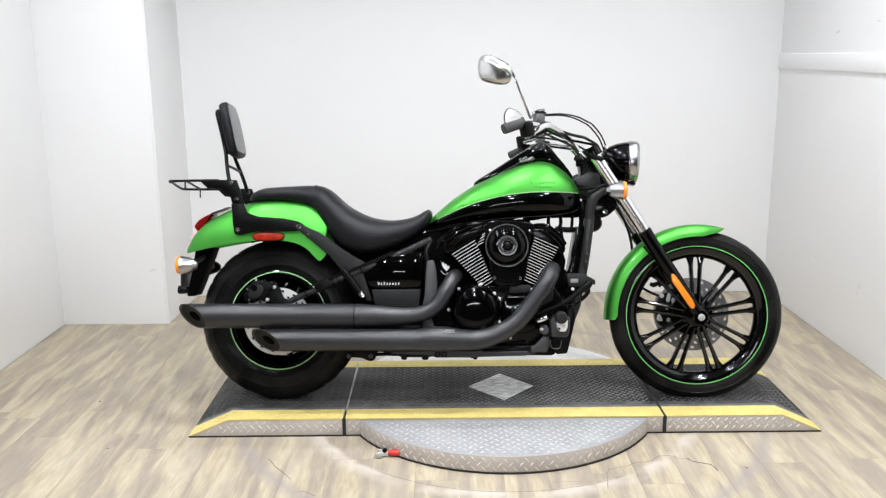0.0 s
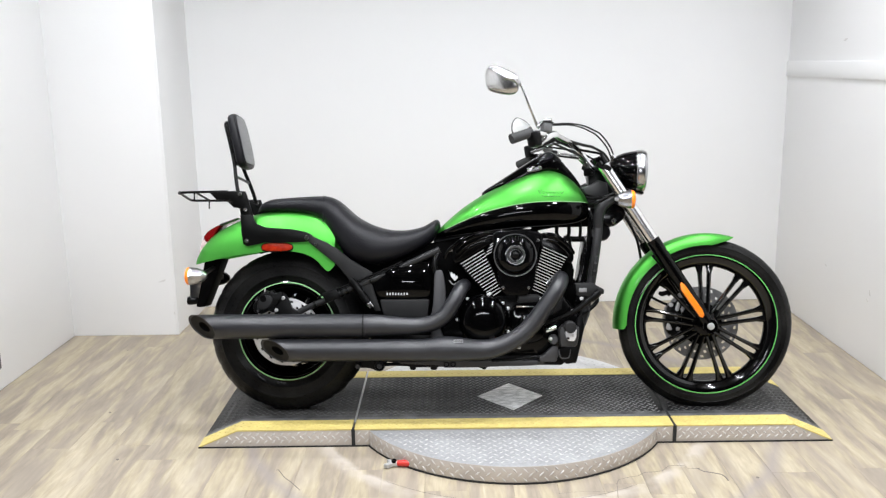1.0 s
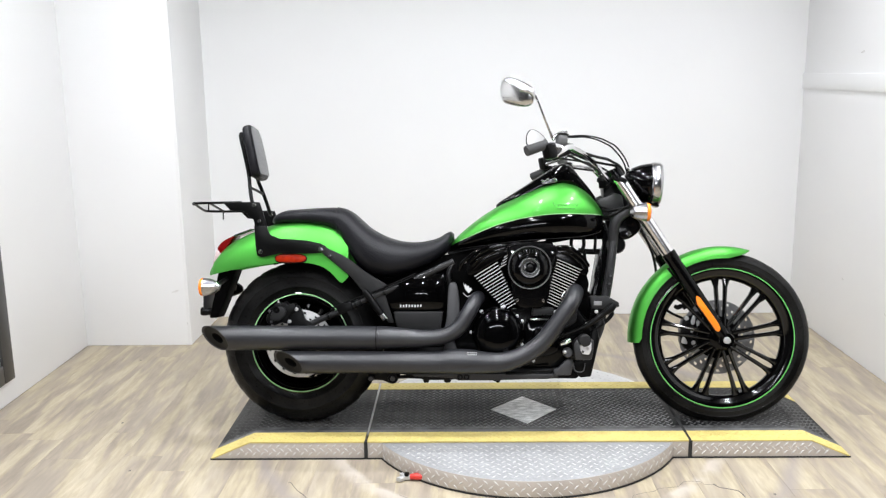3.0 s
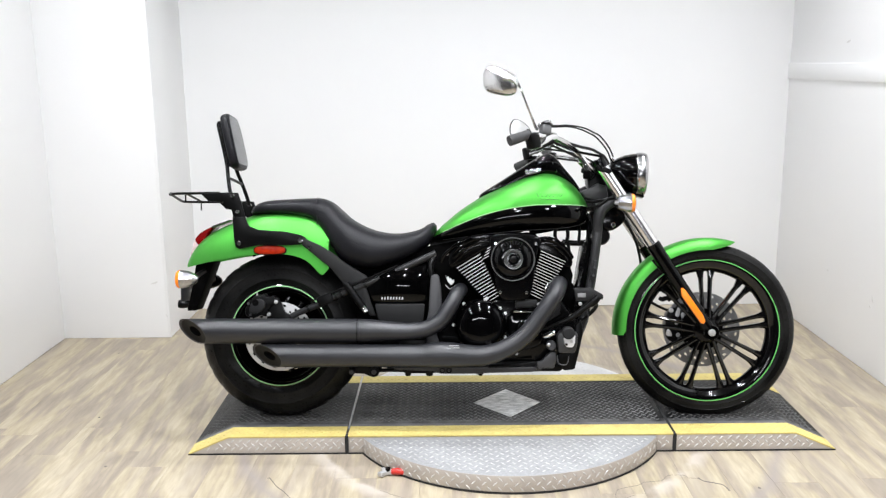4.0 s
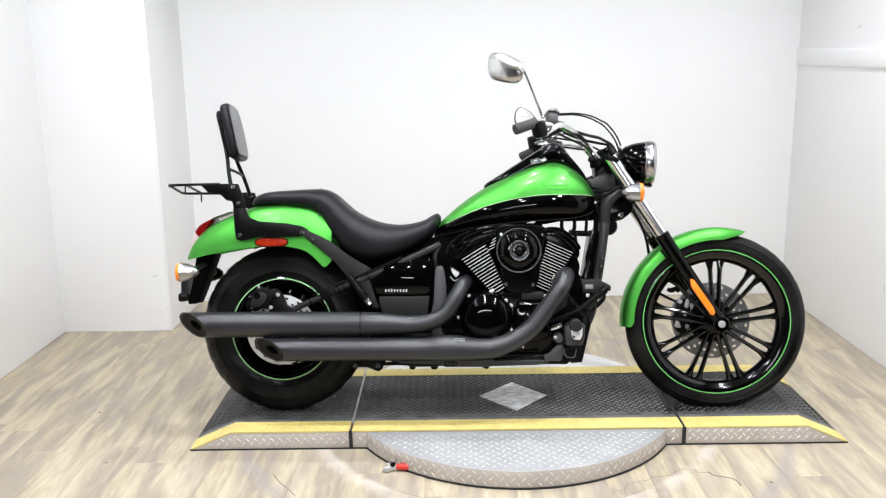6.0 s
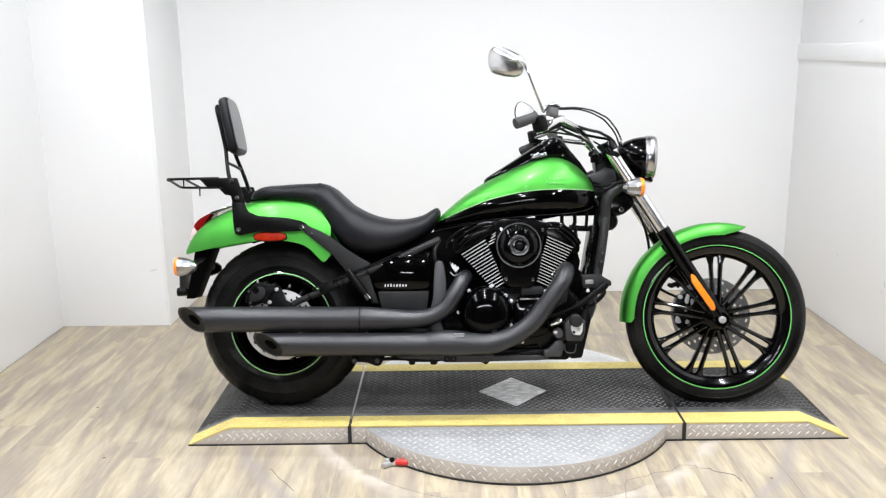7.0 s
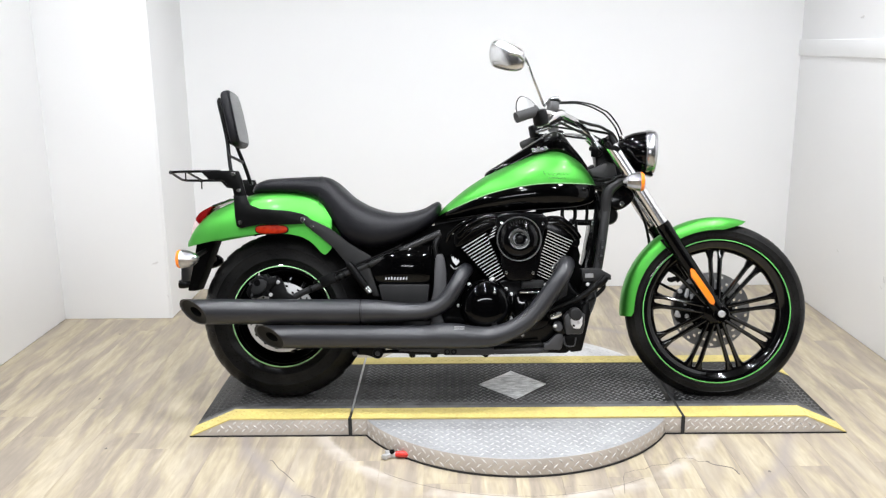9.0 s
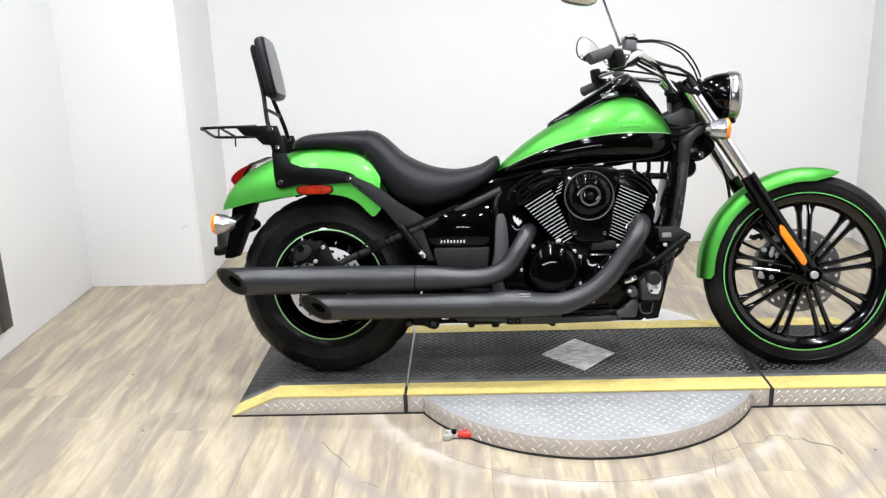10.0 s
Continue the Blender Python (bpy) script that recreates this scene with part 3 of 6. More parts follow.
for body, x0, x1 in ((left, X0, XJ1 - 0.005), (mid, XJ1 + 0.005, XJ2 - 0.005), (right, XJ2 + 0.005, X1)):
    def height_at(x):
        return min(PH, 0.004 + (PH - 0.004) * (x - X0) / (XA - X0), 0.004 + (PH - 0.004) * (X1 - x) / (X1 - XB))
    face = tread_grid(Vector((x0, PY0, 0.008)), UX, UZ, -UY, x1 - x0, 0.066, 0.0215, lambda c: c.z + 0.010 < height_at(c.x) and (body is not mid or abs(c.x - TX) > 0.55))
    tread_part("tread", face, M_SHINE, body, 0.0118, 0.0033, 0.0019)
    top = []
    for c, u, v, n in tread_grid(Vector((x0 + 0.008, PY0 + 0.117, 0)), UX, UY, UZ, x1 - x0 - 0.016, 0.43, 0.0215, lambda c: x0 + 0.014 < c.x < x1 - 0.014 and c.y < PY1 - 0.09):
        if abs(c.x - 0.884) / 0.142 + abs(c.y - 0.048) / 0.152 < 1.0:
            continue
        sl = Vector((1, 0, (height_at(c.x + 0.001) - height_at(c.x - 0.001)) / 0.002)).normalized()
        nn = sl.cross(UY) * 1.0
        nn = -nn if nn.z < 0 else nn
        s = 1 if u.dot(UY) > 0 else -1
        d = (sl + s * UY).normalized()
        top.append((Vector((c.x, c.y, height_at(c.x))), d, nn.cross(d), nn))
    tread_part("tread", top, M_TREAD if body is mid else M_TREADWORN, body, 0.0125 if body is mid else 0.0120, 0.0036, 0.0030 if body is mid else 0.0022)
    tape = []
    for y0, rows in ((PY0 + 0.004, 4), (PY1 - 0.074, 3)):
        for c, u, v, n in tread_grid(Vector((x0 + 0.008, y0, 0)), UX, UY, UZ, x1 - x0 - 0.016, rows * 0.021, 0.0215, lambda c: x0 + 0.014 < c.x < x1 - 0.014):
            if body is left and y0 > 0 and c.x < XA + 0.11:
                continue
            sl = Vector((1, 0, (height_at(c.x + 0.001) - height_at(c.x - 0.001)) / 0.002)).normalized()
            nn = sl.cross(UY)
            nn = -nn if nn.z < 0 else nn
            d = (sl + (1 if u.dot(UY) > 0 else -1) * UY).normalized()
            tape.append((Vector((c.x, c.y, height_at(c.x) + 0.0012)), d, nn.cross(d), nn))
    tread_part("tape_bump", tape, M_YELLOW, body, 0.0105, 0.0036, 0.0022)

# clamp and cable on the floor by the turntable
clip = thing("clamp", "red-handled spring clamp lying on the floor beside the turntable", "clamp")
part("handle", tube([(0.445, -0.436, 0.014), (0.475, -0.44, 0.016), (0.508, -0.437, 0.015)], [0.010, 0.0125, 0.010], 10, 4), M_CLIPRED, clip, "red plastic grip")
part("jaw", prism([(0.395, -0.452), (0.412, -0.46), (0.43, -0.442), (0.446, -0.444), (0.446, -0.428), (0.43, -0.428), (0.418, -0.412), (0.404, -0.416), (0.416, -0.436)], 0.003, 0.02, 0.003, axis="z"), M_ROTOR, clip, "dull metal jaw")
part("spring", lathe([(0.004, -0.004), (0.009, -0.004), (0.009, 0.006), (0.004, 0.006)], (0.432, -0.436, 0.022), "z", 12), M_SATIN, clip)

# ---- motorcycle ----
LEAN_DEG = 12.0
YAW_DEG = -0.9
bike = thing("motorcycle", "green and black cruiser motorcycle standing at a lean on the platform", "motorcycle",
             pose(0.85, -0.059, PH, 0, 0, YAW_DEG) @ pose(-0.85, 0, 0, -LEAN_DEG, 0, 0))
RAX, FAX = Vector((0.0, 0, 0.317)), Vector((1.646, 0, 0.327))


def tyre(x, z, radius, rim, hw, grooves):
    """A tyre with rounded shoulders; slanted grooves are pressed into its tread."""
    bm = bmesh.new()
    side = [(rim - 0.006, 0.76), (rim + 0.004, 0.80), (rim + 0.018, 0.90), (rim + 0.20 * (radius - rim), 0.965), (rim + 0.215 * (radius - rim), 0.99), (rim + 0.245 * (radius - rim), 0.99), (rim + 0.26 * (radius - rim), 0.985), (rim + 0.50 * (radius - rim), 1.01), (rim + 0.515 * (radius - rim), 1.03), (rim + 0.535 * (radius - rim), 1.03), (rim + 0.55 * (radius - rim), 1.01), (radius - 0.055 * hw / 0.09 - 0.012, 0.98)]
    crown = [(radius - (0.062 if hw > 0.06 else 0.034) * (abs(u) ** 2.3), u * 0.95) for u in np.linspace(1, -1, 21)[1:-1]]
    prof = side + [(r, u) for r, u in crown] + [(r, -w) for r, w in side[::-1]]
    seg = 192
    rings = []
    for i in range(seg):
        a = 2 * math.pi * i / seg
        ring = []
        for k, (r, w) in enumerate(prof):
            u = w
            if len(side) <= k < len(side) + len(crown) and grooves:
                ph = (i / seg * grooves + 0.75 * abs(u) * (1 if u > 0 else 1)) % 1.0
                if ph < 0.20 and 0.12 < abs(u) < (0.9 if hw > 0.06 else 0.62):
                    r -= 0.0032 if hw > 0.06 else 0.0007
                if abs(abs(u) - 0.05) < 0.06:
                    r -= 0.004
            ring.append((x + r * math.cos(a), w * hw, z + r * math.sin(a)))
        rings.append(ring)
    skin(bm, rings + [rings[0]], closed=False, cap=False)
    bmesh.ops.remove_doubles(bm, verts=bm.verts, dist=1e-5)
    return bm


def spoke(x, z, a, r0, r1, hw, y, s):
    """One slim tapered bar of a pair, on side s of the pair's middle."""
    bm = bmesh.new()
    pts = []
    for r, off, w, dy in ((r0, 0.0115, 0.0080, 0.012), ((r0 + r1) / 2, 0.0150, 0.0076, 0.002), (r0 + 0.80 * (r1 - r0), 0.0180, 0.0084, -0.002), (r0 + 0.92 * (r1 - r0), 0.0205, 0.0130, -0.003), (r1, 0.0235, 0.0210, -0.004)):
        pts.append((r, s * off, w, dy))
    rings = []
    for r, off, w, dy in pts:
        c, sn = math.cos(a), math.sin(a)
        ring = []
        for du, dv in ((-1, -0.35), (-0.6, -0.9), (0, -1.05), (0.6, -0.9), (1, -0.35), (1, 0.8), (-1, 0.8)):
            o = off + du * w
            ring.append((x + r * c - o * sn, y - dy + dv * hw, z + r * sn + o * c))
        rings.append(ring)
    skin(bm, rings)
    return bm


def perforated_disc(x, y, z, r0, r1, holes):
    """A brake disc with drilled holes: rings of quads with gaps, closed at its rims."""
    bm = bmesh.new()
    seg = holes * 4
    radii = [r0 + (r1 - r0) * k / 7 for k in range(8)]
    vs = [[bm.verts.new((x + r * math.cos(2 * math.pi * i / seg + 0.03 * k), y, z + r * math.sin(2 * math.pi * i / seg + 0.03 * k))) for i in range(seg)] for k, r in enumerate(radii)]
    for k in range(7):
        for i in range(seg):
            if k in (1, 3, 5) and i % 4 == (k - 1) % 4:
                continue
            j = (i + 1) % seg
            bm.faces.new((vs[k][i], vs[k][j], vs[k + 1][j], vs[k + 1][i]))
    ext = bmesh.ops.extrude_face_region(bm, geom=list(bm.faces))
    bmesh.ops.translate(bm, vec=(0, 0.005, 0), verts=[v for v in ext["geom"] if isinstance(v, bmesh.types.BMVert)])
    return bm


def wheel(name, ax, radius, rim, hw, grooves, rim_hw, label, stripe):
    x, z = ax.x, ax.z
    w = part(name, lathe([(rim - 0.004, -rim_hw), (rim + 0.004, -rim_hw * 0.96), (rim - 0.012, -rim_hw * 0.7), (rim - 0.03, -rim_hw * 0.4), (rim - 0.034, 0), (rim - 0.03, rim_hw * 0.4),
                           (rim - 0.012, rim_hw * 0.7), (rim + 0.004, rim_hw * 0.96), (rim - 0.004, rim_hw), (rim - 0.024, rim_hw * 0.85), (rim - 0.044, rim_hw * 0.4), (rim - 0.047, 0),
                           (rim - 0.044, -rim_hw * 0.4), (rim - 0.024, -rim_hw * 0.85), (rim - 0.004, -rim_hw)], (x, 0, z), "y", 96), M_WHEEL, bike, label)
    part("tyre", tyre(x, z, radius, rim, hw, grooves), M_RUBBER, w, "black rubber tyre", smooth=30)
    for s in (-1, 1):
        part("rim_stripe", lathe([(rim - 0.0040, s * rim_hw - 0.0015 * s), (rim - 0.0036, s * (rim_hw + 0.0016)), (rim + 0.0002, s * (rim_hw + 0.0012)), (rim + 0.0002, s * rim_hw - 0.0015 * s)], (x, 0, z), "y", 96), stripe, w, "thin green stripe")
    hub_r = 0.060
    part("hub", lathe([(0.001, -rim_hw * 0.9), (hub_r * 0.5, -rim_hw * 0.95), (hub_r * 0.8, -rim_hw * 0.75), (hub_r, -rim_hw * 0.4), (hub_r, rim_hw * 0.4), (hub_r * 0.8, rim_hw * 0.8), (0.001, rim_hw)], (x, 0, z), "y", 32), M_GLOSS, w, "gloss black hub")
    for k in range(9):
        for s in (-1, 1):
            part("spoke", spoke(x, z, radians(90 + 40 * k), hub_r - 0.012, rim - 0.038, 0.011, -rim_hw * 0.25, s), M_WHEEL, w, "", smooth=25)
    return w


front = wheel("front_wheel", FAX, 0.338, 0.2755, 0.043, 24, 0.036, "gloss black cast wheel with paired spokes", M_RING)
rear = wheel("rear_wheel", RAX, 0.319, 0.1935, 0.088, 26, 0.078, "gloss black cast wheel", M_REARSTRIPE)
part("pulley", lathe([(0.03, 0.085), (0.12, 0.085), (0.135, 0.09), (0.135, 0.115), (0.12, 0.118), (0.03, 0.118)], (RAX.x, 0, RAX.z), "y", 40), M_SATIN, rear, "black belt pulley")
# black disc added to darken the inside of the wheel
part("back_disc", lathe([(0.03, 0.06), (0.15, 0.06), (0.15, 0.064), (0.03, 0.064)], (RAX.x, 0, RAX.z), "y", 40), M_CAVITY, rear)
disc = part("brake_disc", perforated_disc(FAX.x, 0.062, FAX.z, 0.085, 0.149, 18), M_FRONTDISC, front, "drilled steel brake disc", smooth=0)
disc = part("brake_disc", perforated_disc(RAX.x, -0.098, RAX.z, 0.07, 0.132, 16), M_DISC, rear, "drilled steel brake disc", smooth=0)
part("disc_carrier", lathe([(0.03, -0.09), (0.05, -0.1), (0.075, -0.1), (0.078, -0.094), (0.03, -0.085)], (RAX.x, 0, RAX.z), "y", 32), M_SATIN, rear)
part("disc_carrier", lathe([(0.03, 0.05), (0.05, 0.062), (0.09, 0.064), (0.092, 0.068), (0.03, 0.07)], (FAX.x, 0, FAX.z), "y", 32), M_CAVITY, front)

# black ring added so the drilled holes look shaded
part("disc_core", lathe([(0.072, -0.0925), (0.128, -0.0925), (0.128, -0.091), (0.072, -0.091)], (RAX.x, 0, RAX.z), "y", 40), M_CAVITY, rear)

# front brake caliper behind the far fork leg, with its hose
cal = part("front_caliper", prism(smooth_outline([(1.505, 0.30), (1.53, 0.275), (1.56, 0.29), (1.565, 0.36), (1.55, 0.41), (1.515, 0.405), (1.50, 0.35)], 3), 0.03, 0.105, 0.008), M_SATIN, bike, "black brake caliper")
for z in (0.31, 0.37):
    part("piston_cover", lathe([(0.001, 0.024), (0.012, 0.024), (0.016, 0.028), (0.017, 0.034), (0.017, 0.04)], (1.532, 0, z), "y", 16), M_SATIN, cal)
part("pad_pin", block(1.560, 1.574, 0.040, 0.062, 0.372, 0.408, 0.004), M_ALU, cal, "bright pad spring")
part("pad_pin", turned(block(1.520, 1.546, 0.040, 0.062, 0.262, 0.282, 0.004), (1.533, 0.05, 0.272), 0, 25, 0), M_ALU, cal, "bright pad spring")
part("banjo", tube([(1.478, 0.05, 0.452), (1.492, 0.05, 0.446), (1.510, 0.05, 0.452), (1.522, 0.05, 0.440)], [0.007, 0.010, 0.009, 0.007], 10, 3), M_SATIN, cal, "black hose union")
part("lug", prism(smooth_outline([(1.535, 0.395), (1.552, 0.425), (1.580, 0.432), (1.590, 0.410), (1.565, 0.385)], 3), 0.04, 0.08, 0.005), M_SATIN, cal)
part("cast_ear", prism(smooth_outline([(1.538, 0.382), (1.546, 0.410), (1.556, 0.412), (1.552, 0.378)], 3), 0.022, 0.04, 0.003), M_ALU, cal, "bright cast ear")
part("cast_ear", prism(smooth_outline([(1.503, 0.304), (1.508, 0.328), (1.520, 0.318), (1.524, 0.300)], 3), 0.022, 0.04, 0.003), M_ALU, cal, "bright cast ear")
for px, pz in ((1.573, 0.295), (1.541, 0.351)):
    part("bolt", bolt_mesh((px, 0.022, pz), 0.006, 0.006), M_ALU, cal)
part("bracket", prism([(1.54, 0.30), (1.60, 0.33), (1.585, 0.42), (1.55, 0.41)], 0.075, 0.09, 0.003), M_SATIN, cal)
for dx, dz in ((1.548, 0.305), (1.522, 0.402)):
    part("bolt", bolt_mesh((dx, 0.03, dz), 0.009, 0.008), M_ALU, cal)
part("brake_hose", tube([(1.315, 0.04, 0.80), (1.345, 0.04, 0.76), (1.386, 0.04, 0.676), (1.405, 0.04, 0.587), (1.405, 0.055, 0.53), (1.425, 0.08, 0.46), (1.47, 0.09, 0.425), (1.52, 0.07, 0.40)], 0.0055, 8, 6), M_SATIN, bike, "black rubber brake hose")

# forks
FT, FB = Vector((1.214, 0, 0.994)), Vector((1.645, 0, 0.327))
FD = (FB - FT).normalized()
for s in (-1, 1):
    y = 0.106 * s
    leg = part("fork_leg", tube([(*(FT + FD * 0.40).xz, 0), (*(FT + FD * 0.42).xz, 0), (*(FT + FD * 0.6).xz, 0), (*(FT + FD * 0.74).xz, 0), (*(FT + FD * 0.80).xz, 0)], [0.0285, 0.0275, 0.026, 0.0255, 0.022], 20, 3), M_GLOSS, bike, "gloss black lower fork leg")
    for v in leg.data.vertices:
        v.co = (v.co.x, v.co.z + y, v.co.y)
    part("stanchion", tube([(FT.x + FD.x * 0.03, y, FT.z + FD.z * 0.03), (FT.x + FD.x * 0.41, y, FT.z + FD.z * 0.41)], 0.0240, 24, 2), M_FORK, bike, "chrome fork tube")
    part("fork_cap", tube([(FT.x + FD.x * 0.012, y, FT.z + FD.z * 0.012), (FT.x + FD.x * 0.024, y, FT.z + FD.z * 0.024), (FT.x + FD.x * 0.052, y, FT.z + FD.z * 0.052)], [0.023, 0.0255, 0.0255], 20, 2), M_GLOSS, bike, "black fork cap")
    part("dust_seal", tube([(FT.x + FD.x * 0.395, y, FT.z + FD.z * 0.395), (FT.x + FD.x * 0.41, y, FT.z + FD.z * 0.41)], 0.0265, 20, 2), M_SATIN, bike)
    part("axle_lug", lathe([(0.001, y - 0.022), (0.026, y - 0.022), (0.029, y - 0.016), (0.029, y + 0.016), (0.026, y + 0.022), (0.001, y + 0.022)], (FAX.x, 0, FAX.z), "y", 24), M_GLOSS, bike)
part("axle_bolt", bolt_mesh((FAX.x - 0.001, -0.128, FAX.z), 0.0135, 0.010), M_ROTOR, bike, "steel axle bolt")
part("axle", lathe([(0.001, -0.1), (0.012, -0.1), (0.012, 0.1), (0.001, 0.1)], (FAX.x, 0, FAX.z), "y", 16), M_SATIN, bike)
refl = [(1.528, 0.492), (1.533, 0.498), (1.545, 0.49), (1.612, 0.393), (1.620, 0.372), (1.614, 0.360), (1.602, 0.364), (1.532, 0.466)]
part("fork_reflector", prism(refl, -0.139, -0.128, 0.003), M_ORANGE, bike, "orange side reflector")
part("reflector_base", prism([(x + (x - 1.573) * 0.06, z + (z - 0.428) * 0.05) for x, z in refl], -0.129, -0.115, 0.002), M_SATIN, bike)
for d, half, th in ((0.060, 0.13, 0.028), (0.215, 0.145, 0.034)):
    c = FT + FD * d
    part("triple_clamp", turned(block(c.x - 0.035, c.x + 0.028, -half, half, c.z - th / 2, c.z + th / 2, 0.008), c, 0, 32, 0), M_SATIN, bike, "black fork clamp")
part("steering_stem", tube([(1.20, 0, 0.98), (1.30, 0, 0.80)], 0.03, 16, 2), M_SATIN, bike)

# front fender
bm = bmesh.new()
rings = []
for a in np.linspace(radians(183), radians(72.5), 40):
    f = (math.degrees(a) - 72.5) / 110.5
    tip = min(1.0, f / 0.13) ** 0.6
    heel = min(1.0, (1 - f) / 0.03) ** 0.5
    hw, drop = 0.060 * (0.25 + 0.75 * tip), 0.045 * tip * (0.75 + 0.25 * heel)
    crown = 0.3575 - 0.002 * f
    ring = []
    for b in np.linspace(0, math.pi, 17):
        cy, sz = math.cos(b), math.sin(b)
        y = -hw * math.copysign(abs(cy) ** 0.7, cy)
        r = crown - drop * (1 - abs(sz) ** 0.8)
        ring.append((FAX.x + r * math.cos(a), y, FAX.z + r * math.sin(a)))
    rings.append(ring)
skin(bm, rings, closed=False, cap=False)
ff = part("front_fender", bm, M_GREEN, bike, "metallic green front fender")
so = ff.modifiers.new("thickness", "SOLIDIFY")
so.thickness, so.offset = 0.003, -1
for s in (-1, 1):
    part("fender_bracket", prism([(1.43, 0.60), (1.47, 0.62), (1.50, 0.565), (1.47, 0.55)], 0.062 * s - 0.003, 0.062 * s + 0.003, 0.001), M_SATIN, bike)
    part("bolt", bolt_mesh((1.452, -0.066 if s < 0 else 0.07, 0.592), 0.007, 0.005), M_SATIN, bike)

# headlight
HL = Vector((1.384, 0, 0.935))
bowl = [(0.001, -0.116), (0.021, -0.114), (0.042, -0.103), (0.060, -0.08), (0.072, -0.052), (0.078, -0.026), (0.081, -0.006), (0.079, -0.002), (0.001, -0.002)]
hl = part("headlight", turned(lathe(bowl, HL, "x", 40), HL, 0, 3, 0), M_GLOSS, bike, "gloss black headlight bowl")
part("bezel", turned(lathe([(0.078, -0.010), (0.083, -0.006), (0.0850, 0.000), (0.0845, 0.020), (0.0815, 0.029), (0.077, 0.033), (0.072, 0.031), (0.070, 0.024), (0.076, -0.008)], HL, "x", 48), HL, 0, 3, 0), M_SOFTCHROME, hl, "chrome headlight ring")
part("lens", turned(lathe([(0.001, 0.036), (0.03, 0.035), (0.053, 0.031), (0.072, 0.024)], HL, "x", 40), HL, 0, 3, 0), M_CLEAR, hl, "clear headlight lens")
part("bracket", tube([(1.27, 0.0, 0.86), (1.33, 0, 0.85), (1.385, 0, 0.862)], 0.014, 10, 4), M_SATIN, hl)
part("visor", prism([(1.335, 0.862), (1.405, 0.842), (1.41, 0.85), (1.345, 0.876)], -0.03, 0.03, 0.003), M_GLOSS, hl)


def indicator(x, y, z, forward, stalk):
    """A bullet indicator on a stalk: chrome body that opens to an orange lens."""
    f = 1 if forward else -1
    body = part("indicator", lathe([(0.001, -0.05 * f), (0.01, -0.048 * f), (0.022, -0.034 * f), (0.031, -0.012 * f), (0.0345, 0.006 * f), (0.035, 0.014 * f), (0.031, 0.016 * f), (0.001, 0.016 * f)], (x, y, z), "x", 14), M_SOFTCHROME if y < 0 else M_GLOSS, bike, "chrome indicator housing" if y < 0 else "dark indicator housing", smooth=12)
    part("lens", lathe([(0.034, 0.012 * f), (0.035, 0.018 * f), (0.031, 0.026 * f), (0.018, 0.031 * f), (0.001, 0.033 * f)], (x, y, z), "x", 28), M_ORANGE, body, "orange indicator lens")
    part("stalk", tube([(x - 0.02 * f, y + (0.02 if y < 0 else -0.02), z), stalk], 0.009, 10, 3), M_SATIN, body)


for s in (-1, 1):
    indicator(1.322, 0.20 * s, 0.814, True, (1.30, 0.11 * s, 0.838))

# the front end is steered a little towards the near side, about the raked stem
STEER_DEG, STEM = -4.2, Vector((1.20, 0, 0.98))
STEER = Matrix.Translation(STEM + Vector((0.005, 0, 0))) @ Matrix.Rotation(radians(STEER_DEG), 4, -FD) @ Matrix.Translation(-STEM)


def steer(ob):
    for v in ob.data.vertices:
        v.co.z -= (0.04 if v.co.y < 0 else 0.11) * v.co.y
    ob.data.transform(STEER)
    for c in ob.children:
        steer(c)


for ob in list(bike.children):
    if ob is not rear:
        steer(ob)
for s in (-1, 1):
    indicator(-0.330 - 0.022 * (s > 0), 0.205 * s, 0.542 - 0.022 * (s > 0), False, (-0.30, 0.04 * s, 0.57))

# rear fender
FEND = [(-0.366, 0.612, 0.583, 0.055), (-0.340, 0.655, 0.588, 0.085), (-0.295, 0.702, 0.598, 0.106), (-0.24, 0.735, 0.609, 0.117), (-0.17, 0.765, 0.621, 0.12), (-0.08, 0.793, 0.631, 0.121),
        (0.0, 0.803, 0.633, 0.121), (0.06, 0.801, 0.626, 0.121), (0.10, 0.797, 0.612, 0.121), (0.13, 0.792, 0.590, 0.121), (0.152, 0.787, 0.566, 0.121), (0.172, 0.78, 0.553, 0.121), (0.196, 0.77, 0.576, 0.121)]
bm = bmesh.new()
rings = []
for x, zt, zb, hw in spline(FEND, 4):
    rings.append([(x, -hw * math.copysign(abs(math.cos(b)) ** 0.62, math.cos(b)), zb + (zt - zb) * abs(math.sin(b)) ** 0.78) for b in np.linspace(0, math.pi, 29)])
skin(bm, rings, closed=False, cap=False)
rf = part("rear_fender", bm, M_GREEN, bike, "metallic green rear fender")
so = rf.modifiers.new("thickness", "SOLIDIFY")
so.thickness, so.offset = 0.003, -1
# inner fender of black plastic above the tyre
bm = bmesh.new()
rings = []
for a in np.linspace(radians(30), radians(108), 24):
    r = 0.335
    rings.append([(RAX.x + (r - d) * math.cos(a), y, RAX.z + (r - d) * math.sin(a)) for y, d in ((-0.098, 0.012), (-0.085, 0), (0.085, 0), (0.098, 0.012))])
skin(bm, rings, closed=False, cap=False)
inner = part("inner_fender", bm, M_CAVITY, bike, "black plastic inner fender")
so = inner.modifiers.new("thickness", "SOLIDIFY")
so.thickness = 0.003

mark = part("side_marker", prism(smooth_outline([(-0.088, 0.648), (-0.07, 0.6625), (0.014, 0.6615), (0.032, 0.647), (0.014, 0.634), (-0.07, 0.634)], 3), -0.130, -0.117, 0.004), M_MARKER, bike, "red-orange side marker lamp")
